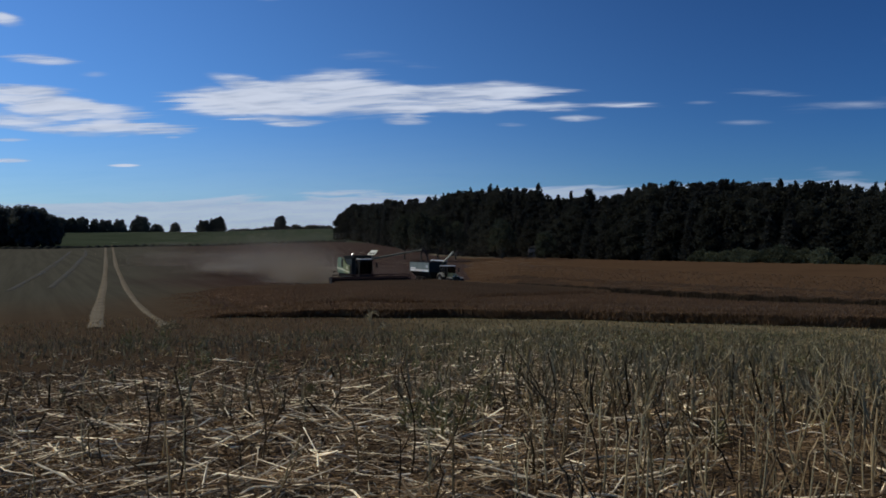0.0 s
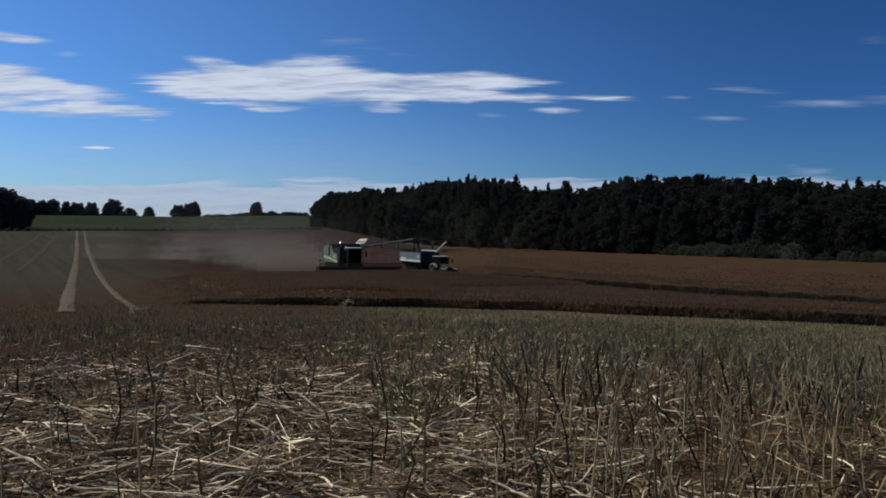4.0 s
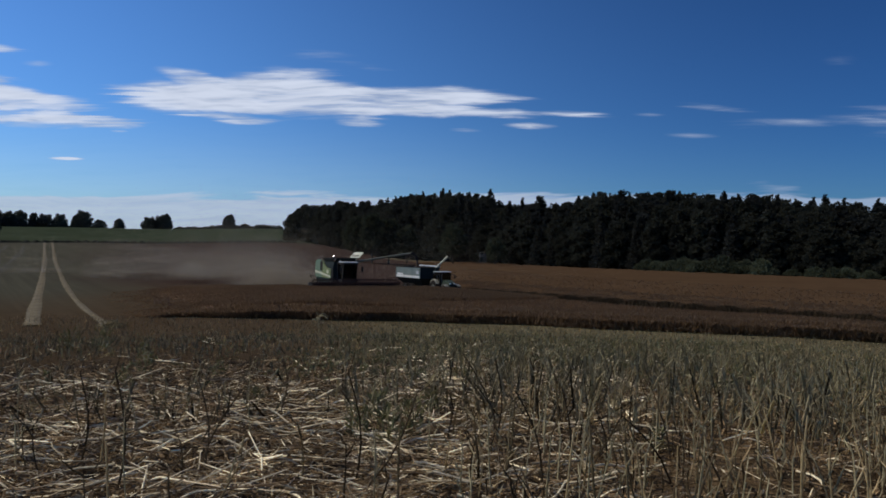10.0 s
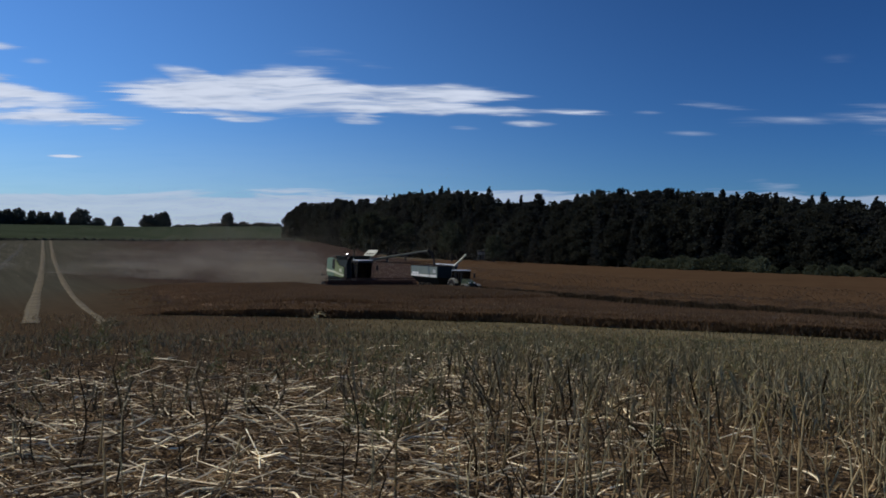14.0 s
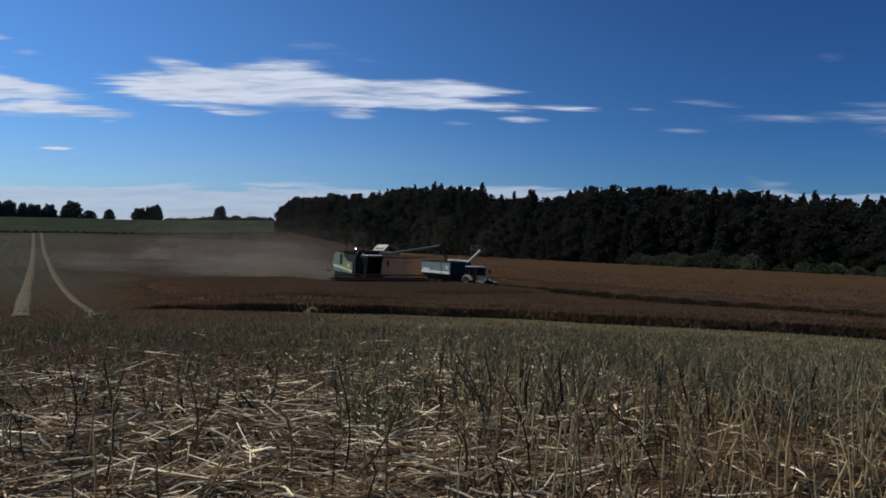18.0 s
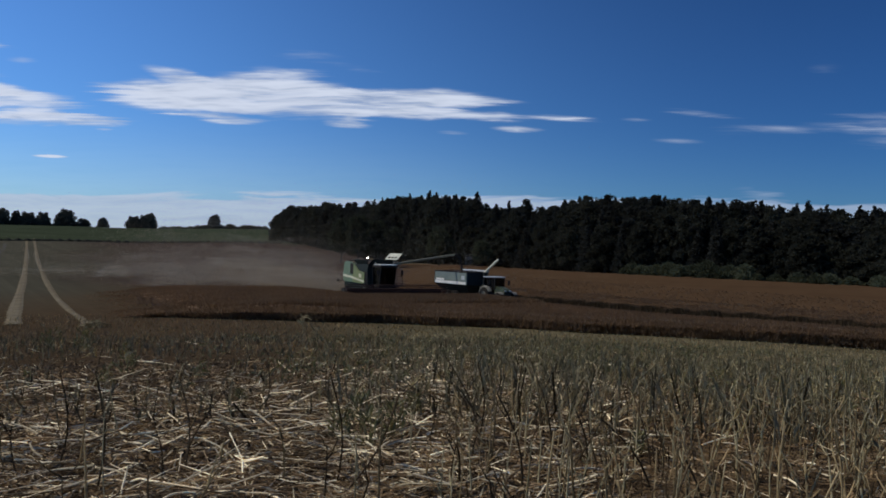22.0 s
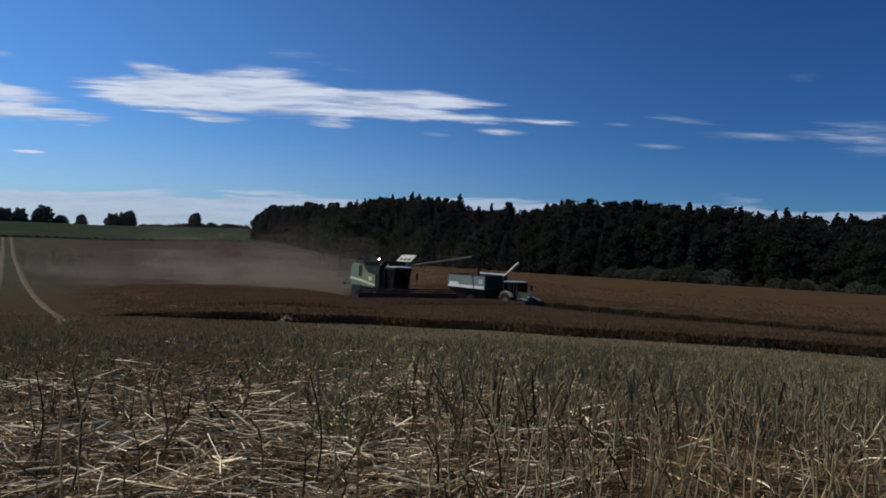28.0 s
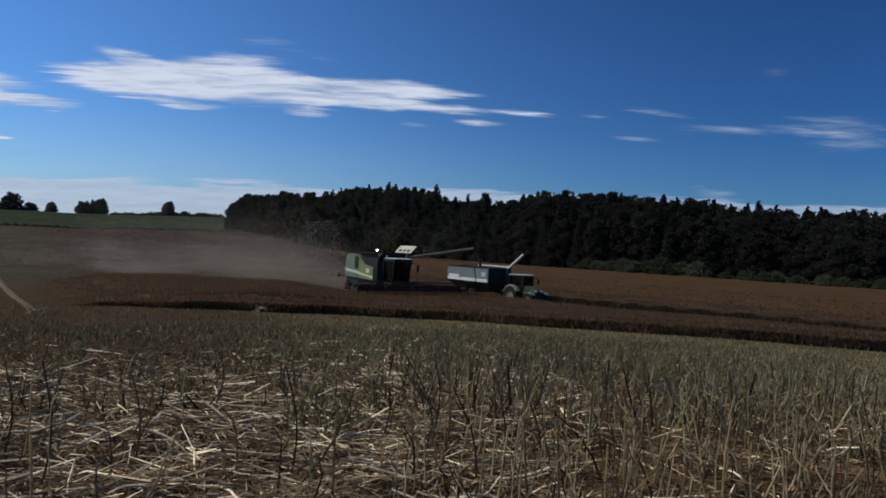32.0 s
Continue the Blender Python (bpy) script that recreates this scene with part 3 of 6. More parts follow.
def front_edge(x):
    """How far ahead the standing strip begins."""
    x = np.asarray(x, float)
    bow = np.minimum(x, 22.0)
    return 50.2 - 0.27 * bow - 0.0115 * bow * bow - 0.45 * np.maximum(x - 22.0, 0) + 0.35 * np.sin(x * 0.31) + 0.25 * np.sin(x * 0.83 + 1)


def strip_end(y):
    return -18.5 - 0.46 * (y - 52.0)


def thin_out(x, y):
    """The stand grows low and thin towards its left end."""
    f = np.clip((x - strip_end(y) + 0.9 * np.sin(x * 0.9 + 2.0 * np.sin(y * 0.6)) * np.sin(y * 0.8 + x * 0.35)) / 13.0, 0, 1)
    return 0.06 + 0.94 * f * (2 - f)


def in_strip(x, y):
    s, side = lane_st(x, y)
    back = 84.0 + 0.65 * (x + 16.0) + 0.5 * np.sin(x * 0.5)
    inside = (y > front_edge(x)) & (x > strip_end(y)) & (side < lane_near(s) + 0.12 * np.sin(s * 0.7)) & (x < 62)
    inside &= (side < -SWATH) & (y < back) | (s > REACH + CUTTER + 1.0)
    return inside


WOOD_AZ = (-9.2, -6.0, -3.0, 0.0, 5.0, 10.0, 15.0, 20.0, 26.0, 32.0, 40.0, 50.0)
WOOD_R = (425, 385, 345, 300, 268, 245, 228, 213, 200, 190, 180, 172)
# bearing and height angle of the wood's upper outline
SKY_AZ = (-8.6, -8.3, -7.8, -7.1, -5.9, -5.0, -3.9, -2.5, -1.0, 0.5, 1.9, 3.5, 6.5, 8.0, 8.6, 9.2, 9.7, 11.2, 11.7, 12.5, 13.6, 14.4, 17.5, 20.6, 22.0, 24.5, 27.0, 29.0, 31.2, 33.0, 36.0, 40.0, 50.0)
SKY_EL = (2.65, 3.0, 3.3, 3.55, 3.5, 3.68, 3.85, 3.92, 4.08, 4.4, 4.65, 4.75, 4.65, 4.3, 3.95, 3.85, 4.0, 3.95, 3.8, 3.9, 4.2, 4.65, 4.98, 5.02, 4.8, 4.68, 4.6, 4.38, 4.4, 4.2, 4.1, 3.9, 3.6)


def in_far_crop(x, y):
    s, side = lane_st(x, y)
    r, az = np.hypot(x, y), np.degrees(np.arctan2(x, y))
    rim = np.interp(az, WOOD_AZ, WOOD_R) - 9.0
    rim = np.where(az < -8.6, MEADOW - 6.0, np.minimum(rim, MEADOW - 6.0))
    return (side > lane_far(s)) & (r < rim) & (az > 1.8 + 0.4 * np.sin(r * 0.11)) & (az < 47)


# ---------------------------------------------------------------- standing rapeseed
def canopy(x0, x1, y0, y1, step, inside, height, rough, tall=None):
    """A solid stand of crop: bumpy top, upright sides."""
    xs, ys = np.arange(x0, x1, step), np.arange(y0, y1, step)
    gx, gy = np.meshgrid(xs, ys, indexing="ij")
    keep = inside(gx + step / 2, gy + step / 2)
    jx = gx + rng.uniform(-0.14, 0.14, gx.shape) * step
    jy = gy + rng.uniform(-0.14, 0.14, gy.shape) * step
    base = land_z(jx, jy)
    wave = 0.06 * np.sin(jx * 0.9 + np.sin(jy * 0.5)) + 0.05 * np.sin(jy * 1.3 + jx * 0.4)
    top = base + (height + wave + rng.uniform(-rough, rough, gx.shape)) * (1.0 if tall is None else tall(jx, jy))
    n, m = gx.shape
    ti = np.arange(n * m).reshape(n, m)
    verts = np.concatenate((np.stack((jx, jy, top), -1).reshape(-1, 3), np.stack((jx, jy, base - 0.05), -1).reshape(-1, 3)))
    bi = ti + n * m
    faces = []
    cells = np.argwhere(keep[:-1, :-1])
    k = keep.copy()
    k[-1, :], k[:, -1] = False, False
    faces += np.stack((ti[cells[:, 0], cells[:, 1]], ti[cells[:, 0] + 1, cells[:, 1]], ti[cells[:, 0] + 1, cells[:, 1] + 1], ti[cells[:, 0], cells[:, 1] + 1]), -1).tolist()
    pad = np.pad(k, 1)
    for di, dj, a, b in ((-1, 0, (0, 0), (0, 1)), (1, 0, (1, 1), (1, 0)), (0, -1, (1, 0), (0, 0)), (0, 1, (0, 1), (1, 1))):
        out = np.argwhere(k & ~pad[1 + di:1 + di + n, 1 + dj:1 + dj + m])
        if len(out):
            p, q = (out[:, 0] + a[0], out[:, 1] + a[1]), (out[:, 0] + b[0], out[:, 1] + b[1])
            faces += np.stack((ti[p], ti[q], bi[q], bi[p]), -1).tolist()
    used = np.unique(np.concatenate([np.asarray(f) for f in faces]))
    remap = np.full(len(verts), -1)
    remap[used] = np.arange(len(used))
    return verts[used], [[int(remap[i]) for i in f] for f in faces]


def pods(x, y, low, high, wide, tall=1.0):
    """Dry branching tops of the crop: a thin stem with a brush of pods."""
    n = len(x)
    z = land_z(x, y)
    base = np.stack((x, y, z + low * tall), -1)
    pieces_v, tri = [], []
    for _ in range(3):
        a = rng.uniform(0, 2 * np.pi, n)
        spread = rng.uniform(0.05, 0.30, n)
        tip = base + np.stack((np.cos(a) * spread, np.sin(a) * spread, rng.uniform(0.72, 1.0, n) * (high - low) * tall), -1)
        side = np.stack((-np.sin(a + 1.0), np.cos(a + 1.0), np.zeros(n)), -1) * wide * rng.uniform(0.6, 1.4, (n, 1))
        mid = base * 0.35 + tip * 0.65
        pieces_v.append(np.stack((base, mid + side, tip, mid - side), 1).reshape(-1, 3))
    v = np.concatenate(pieces_v)
    return v, np.arange(len(v)).reshape(-1, 4).tolist()


def scatter(n, x0, x1, y0, y1, inside):
    x, y = rng.uniform(x0, x1, n), rng.uniform(y0, y1, n)
    ok = inside(x, y)
    return x[ok], y[ok]


def make_crop():
    brow = lambda a, b: thin_out(a, b) * np.clip(0.35 + 1.3 * (b - front_edge(a)), 0.10, 1.0) * np.interp(b, (58, 76), (1.06, 1.0)) * np.interp(np.degrees(np.arctan2(a, b)), (-17, -11, -5, -3, 4), (0.84, 0.92, 1.0, 1.0, 0.75))
    strip = mesh_object("standing_crop", *canopy(-34, 62, 18, 100, 0.45, lambda a, b: in_strip(a, b - 0.1) & (thin_out(a, b) > 0.66), 0.93, 0.06, brow), M["crop_lifted"])
    tagged(strip, "strip of ripe brown rapeseed still standing", "crop", kind="stuff")
    x, y = scatter(190000, -34, 62, 20, 100, in_strip)
    ok = rng.uniform(0, 1, len(x)) < np.where(thin_out(x, y) > 0.58, 1.0, thin_out(x, y) ** 0.8)
    x, y = x[ok], y[ok]
    x2, y2 = scatter(160000, -34, 62, 20, 60, lambda a, b: in_strip(a, b) & (b < front_edge(a) + 3.0))
    xf = rng.uniform(-24, 62, 115000)
    yf = front_edge(xf) + rng.uniform(-0.6, 0.85, len(xf))
    ok = in_strip(xf, yf + 0.7) & (rng.uniform(0, 1, len(xf)) < thin_out(xf, yf + 0.7) ** 1.5)
    xf, yf = xf[ok], yf[ok]
    hf = np.clip(rng.uniform(-0.05, 0.70, len(xf)), 0, 0.40 + 1.0 * np.maximum(yf - front_edge(xf) + 0.25, 0))
    tagged(mesh_object("pods", *merged((pods(x, y, 0.92, 1.34, 0.024, brow(x, y)), pods(x2, y2, 0.85, 1.36, 0.018, brow(x2, y2)))), M["crop"], strip), kind="stuff")
    tagged(mesh_object("bare_stems", *pods(xf, yf, hf, hf + 0.38, 0.020, np.minimum(thin_out(xf, yf), 1.0)), M["crop_stem"], strip), kind="stuff")
    rise = lambda a, b: np.clip((np.degrees(np.arctan2(a, b)) - 1.9) / 4.0, 0.04, 1.0) * np.interp(b, (58, 76), (1.12, 1.0))
    past = lambda a, b: lane_st(a, b)[1] - lane_far(lane_st(a, b)[0])
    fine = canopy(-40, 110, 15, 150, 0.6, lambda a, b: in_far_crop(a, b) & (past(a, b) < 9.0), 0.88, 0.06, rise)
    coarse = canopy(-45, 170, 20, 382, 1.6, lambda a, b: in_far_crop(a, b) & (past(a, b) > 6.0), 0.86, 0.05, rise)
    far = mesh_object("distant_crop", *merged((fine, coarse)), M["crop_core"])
    tagged(far, "broad field of ripe brown rapeseed before the wood", "crop", kind="stuff")
    x, y = scatter(190000, -40, 90, 25, 150, lambda a, b: in_far_crop(a, b) & (past(a, b) < 14))
    x2, y2 = scatter(50000, -45, 170, 25, 200, lambda a, b: in_far_crop(a, b) & (past(a, b) < 45))
    s3 = rng.uniform(-30, 100, 40000)
    x3, y3 = lane_xy(s3, lane_far(s3) + rng.uniform(-0.2, 0.5, len(s3)))
    # dark clumps along the lane, also painting the shade on its far face
    s4 = rng.uniform(-5, 92, 40000)
    thick = 0.75 + 0.25 * np.sin(s4 * 2.1 + np.sin(s4 * 0.9)) * np.sin(s4 * 0.83 + 1.0)
    s4 = s4[rng.uniform(0, 1, len(s4)) < thick * np.interp(s4, (0, 55, 70, 85), (1.0, 1.0, 0.55, 0.2))]
    x4, y4 = lane_xy(s4, lane_far(s4) - 0.65 + rng.normal(0, 0.38, len(s4)))
    lane_row = mesh_object("late_crop", *pods(x4, y4, 0.0, 1.04 + 0.10 * np.sin(s4 * 2.1), 0.045, rise(x4, y4)), M["lane_dark"])
    tagged(lane_row, "dark rapeseed clumps along the lane, darkened for its shaded far face", "crop", kind="stuff")
    tagged(mesh_object("pods", *merged((pods(x, y, 0.76, 1.03, 0.030, rise(x, y)), pods(x2, y2, 0.8, 1.01, 0.05, rise(x2, y2)), pods(x3, y3, 0.0, 1.05, 0.05, rise(x3, y3)))), M["crop"], far), kind="stuff")


make_crop()

SEGMENTS = []


def make_swath():
    """The crop ahead of the knife, in bands that go down one after another as the header takes them."""
    depth = 1.0
    n = 1300
    sx, sy = rng.uniform(0, depth, n), rng.uniform(-SWATH, LANE_IN, n)
    base = np.stack((sx, sy, np.full(n, 0.1)), -1)
    pieces = []
    for _ in range(3):
        a = rng.uniform(0, 6.28, n)
        tip = base + np.stack((np.cos(a) * 0.2, np.sin(a) * 0.2, rng.uniform(0.95, 1.2, n)), -1)
        side = np.stack((-np.sin(a), np.cos(a), np.zeros(n)), -1) * 0.05
        mid = base * 0.35 + tip * 0.65
        v = np.stack((base, mid + side, tip, mid - side), 1).reshape(-1, 3)
        pieces.append((v, np.arange(4 * n).reshape(-1, 4).tolist()))
    first = mesh_object("crop_band", *merged(pieces), M["crop"])
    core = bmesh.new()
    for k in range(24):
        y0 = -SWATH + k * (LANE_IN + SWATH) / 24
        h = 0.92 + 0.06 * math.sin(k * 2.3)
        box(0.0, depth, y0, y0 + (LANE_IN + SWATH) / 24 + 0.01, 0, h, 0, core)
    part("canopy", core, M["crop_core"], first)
    tagged(first, "band of ripe brown rapeseed about to be cut", "crop", group="crop before the knife")
    for k in range(int(REACH / depth) + 1):
        s = CUTTER + k * depth
        x, y = lane_xy(s, 0)
        m = pose(float(x), float(y), float(land_z(x, y)), 0, 0, HEAD - 90)
        ob = first if k == 0 else copy_thing(first, m)
        ob.matrix_basis = m
        SEGMENTS.append((ob, s, m))


make_swath()


# ---------------------------------------------------------------- trees
def lobes_crown(lobes, per, length, width):
    """Clumps of leaves on rounded lobes, with coarser, darker clumps inside them."""
    pieces = []
    for cx, cy, cz, r, squash in lobes:
        n = int(per * r * r)
        d = unit(rng.normal(0, 1, (n, 3)))
        rad = r * (1 + 0.16 * np.sin(d[:, :1] * 5 + cx) * np.cos(d[:, 2:] * 6 + cy)) * rng.uniform(0.6, 1.06, (n, 1)) ** 0.6
        c = np.array([cx, cy, cz]) + d * rad * np.array([1, 1, squash])
        pieces.append(leaves(c, length, width, d, 0.3))
        n = max(int(n * 0.22), 6)
        d = unit(rng.normal(0, 1, (n, 3)))
        c = np.array([cx, cy, cz]) + d * r * rng.uniform(0.1, 0.72, (n, 1)) * np.array([1, 1, squash])
        pieces.append(leaves(c, length * 1.9, width * 2.2, d))
    return merged(pieces)


def limbs(trunk_top, ends, r):
    pts, rad = [], []
    for e in ends:
        s = np.array([0, 0, trunk_top * rng.uniform(0.45, 0.95)])
        e = np.array(e, float)
        pts.append([s, (s + e) / 2 + np.array([0, 0, 0.3]), e])
        rad.append([r, r * 0.6, r * 0.2])
    return tubes(np.array(pts), np.array(rad), 5)


def trunk_mesh(h, r, lean=0.0):
    k = 6
    z = np.linspace(-0.4, h, k)
    pts = np.stack((lean * (z / h) ** 2 * h + 0.1 * np.sin(z), 0.08 * np.cos(z * 0.9), z), -1)[None]
    return tubes(pts, np.interp(z, (-0.4, 0.5, h), (r * 1.5, r, r * 0.25))[None], 8)


def tree_thing(name, trunk, crown, leaf_mat, label, category="tree", group=""):
    ob = empty(name, Matrix(), label, category, group)
    mesh_object("trunk", *trunk, M["bark"], ob)
    mesh_object("crown", *crown, leaf_mat, ob)
    return ob


def spruce(h, width, bare=0.03):
    n = 2600
    f = 1 - rng.uniform(0, 1, n) ** 0.60
    f = bare + (1 - bare) * f
    layer = np.round(f * 24) / 24
    f = np.clip(layer * 0.35 + f * 0.65, 0, 0.99)
    a = rng.uniform(0, 2 * np.pi, n)
    reach = width * np.minimum((1 - f) ** 0.6, 0.92) * rng.uniform(0.15, 1.0, n) ** 0.5 * (1 + 0.25 * np.sin(a * 3 + layer * 40))
    c = np.stack((np.cos(a) * reach, np.sin(a) * reach, f * h - reach * 0.25), -1)
    out = np.stack((np.cos(a), np.sin(a), np.full(n, -0.25)), -1)
    crown = leaves(c, 1.3, 0.75, out, 0.15)
    tip = leaves(np.stack((rng.normal(0, 0.2, 30), rng.normal(0, 0.2, 30), h * rng.uniform(0.93, 1.01, 30)), -1), 0.8, 0.4, np.tile([0, 0, 1.0], (30, 1)))
    return trunk_mesh(h * 0.97, 0.24), merged((crown, tip))


def pine(h):
    lobes = [(rng.normal(0, 1.2), rng.normal(0, 1.2), h * f, r, 0.6) for f, r in ((0.62, 1.7), (0.72, 2.1), (0.80, 2.2), (0.88, 1.9), (0.95, 1.3))]
    lobes += [(rng.normal(0, 1.8), rng.normal(0, 1.8), h * rng.uniform(0.35, 0.88), rng.uniform(0.8, 1.4), 0.6) for _ in range(12)]
    t = trunk_mesh(h * 0.95, 0.22, 0.02)
    l = limbs(h * 0.9, [(a[0], a[1], a[2]) for a in lobes], 0.09)
    return merged((t, l)), lobes_crown(lobes, 48, 0.85, 0.44)


def broadleaf(h, width, bottom=0.2, count=24):
    lobes = [(0, 0, h * 0.66, width * 0.66, 1.0), (0, 0, h * (bottom + 0.3), width * 0.55, 1.0)]
    for k in range(count):
        a = k * 2.4
        f = bottom + 0.10 + (0.82 - bottom) * ((k + rng.uniform(0.2, 0.8)) / count)
        reach = width * (0.66 if f < 0.66 else 0.66 - (f - 0.66) * 1.6) * rng.uniform(0.75, 1.1)
        lobes.append((math.cos(a) * reach, math.sin(a) * reach, h * f, width * rng.uniform(0.20, 0.33), rng.uniform(0.95, 1.35)))
    t = trunk_mesh(h * 0.7, 0.32, 0.01)
    l = limbs(h * 0.6, [(a[0] * 0.8, a[1] * 0.8, a[2]) for a in lobes[2:]], 0.13)
    return merged((t, l)), lobes_crown(lobes, 2100 / width / width, 0.80, 0.52)


def dome_tree(h):
    """A domed field tree with leaves down to the ground."""
    lobes = [(0, 0, h * 0.26, h * 0.38, 0.75), (0, 0, h * 0.52, h * 0.33, 0.95), (0, 0, h * 0.76, h * 0.19, 1.0)]
    for k in range(22):
        a = k * 2.4
        f = 0.12 + 0.037 * k
        reach = h * 0.40 * math.sqrt(max(1 - f ** 1.7, 0.02)) * rng.uniform(0.8, 1.08)
        lobes.append((math.cos(a) * reach, math.sin(a) * reach, h * f, h * rng.uniform(0.06, 0.12), 1.0))
    return trunk_mesh(h * 0.5, 0.3), lobes_crown(lobes, 70, 0.6, 0.4)


def place_xy(az, r):
    a = radians(az)
    return r * math.sin(a), r * math.cos(a)


def make_woods():
    kinds = []
    for h, w in ((24, 3.6), (26, 4.3), (22, 3.4), (25, 4.0)):
        kinds.append((tree_thing("spruce_tree", *spruce(h, w), M["conifer"], "tall dark green spruce at the wood's edge", group="trees of the wood"), h))
    for h in (23, 25):
        kinds.append((tree_thing("pine_tree", *pine(h), M["conifer"], "tall dark pine with a bare trunk and ragged crown", group="trees of the wood"), h))
    for h, w, low in ((20, 6.2, 0.0), (22, 6.8, 0.02), (19, 5.6, -0.02), (15, 5.4, 0.22), (16, 6.0, 0.2)):
        kinds.append((tree_thing("broadleaf_tree", *broadleaf(h, w, low), M["edge_leaf" if low > 0.1 else "leaf"], "dark green broadleaf tree with a full round crown", group="trees of the wood"), h))
    kinds.append((tree_thing("broadleaf_tree", *broadleaf(20, 6.4, 0.0), M["hazed_leaf"], "dull green broadleaf tree of a distant wood", group="trees of the distant wood"), 20))
    fresh = set(range(len(kinds)))

    def plant(which, az, r, h):
        ob, h0 = kinds[which]
        x, y = place_xy(az, r)
        m = pose(x, y, float(land_z(x, y)) - 0.1, 0, 0, random.uniform(0, 360)) @ Matrix.Diagonal((random.uniform(0.85, 1.15) * (h / h0) ** 0.5,) * 2 + (h / h0, 1))
        if which in fresh:
            fresh.discard(which)
            ob.matrix_basis = m
        else:
            c = copy_thing(ob, Matrix())
            c.matrix_basis = m

    def crest(az, r, el):
        x, y = place_xy(az, r)
        return EYE + math.tan(radians(el)) * r - float(land_z(x, y))

    for row, (back, gap, low, spread) in enumerate(((0, 4.8, 0.68, 0.18), (5, 4.6, 0.85, 0.10), (10, 4.2, 0.96, 0.06), (16, 3.8, 1.01, 0.05), (23, 3.8, 1.02, 0.05))):
        az = -8.1 + 0.33 * row
        while az < 47:
            r = float(np.interp(az, WOOD_AZ, WOOD_R)) + back + random.uniform(-2.0, 2.0)
            el = float(np.interp(az, SKY_AZ, SKY_EL))
            h = crest(az, r, el) * low * random.uniform(1 - spread, 1.0 + 0.3 * spread)
            if az < 2.0:
                which = random.choice((6, 8, 4, 5, 7, 3, 4))
            elif row == 0:
                which = random.choice((0, 2, 3, 6, 8, 7, 6))
            elif row == 1:
                which = random.choice((0, 1, 3, 7, 8, 4, 5))
            else:
                which = random.choice((0, 3, 1, 4, 6, 7, 8, 7, 6))
            plant(which, az, r, max(h, 6.0))
            az += math.degrees(gap / r) * random.uniform(0.8, 1.2)
    # the ones that stand out above the rest
    for az, el, which in ((3.7, 5.0, 3), (7.4, 5.05, 1), (8.9, 4.15, 2), (9.9, 4.38, 0), (10.9, 4.72, 5), (17.4, 5.2, 4), (16.2, 5.0, 7), (20.6, 5.2, 5), (23.8, 4.85, 4), (24.7, 4.9, 3), (26.4, 4.85, 5), (28.2, 4.65, 2), (31.2, 4.6, 0)):
        r = float(np.interp(az, WOOD_AZ, WOOD_R)) + 12
        plant(which, az, r, crest(az, r, el))
    # broadleaf trees that stand free before the wood
    for az, r, h in ((-3.0, 232, 14.0), (-1.7, 226, 15.5), (-0.4, 230, 14.5), (1.0, 250, 13.0), (4.6, 240, 13.5), (7.9, 226, 9.5)):
        plant(random.choice((9, 10)), az, r, h)
    # the wood on the far left
    az = -34.0
    while az < -27.8:
        for back in (0, 9, 18):
            r = 396 + back + random.uniform(-3, 3)
            el = 2.95 if az < -28.2 else 2.55
            plant(11, az + random.uniform(-0.3, 0.3), r, crest(az, r, el) * random.uniform(0.9, 1.02))
        az += 0.75


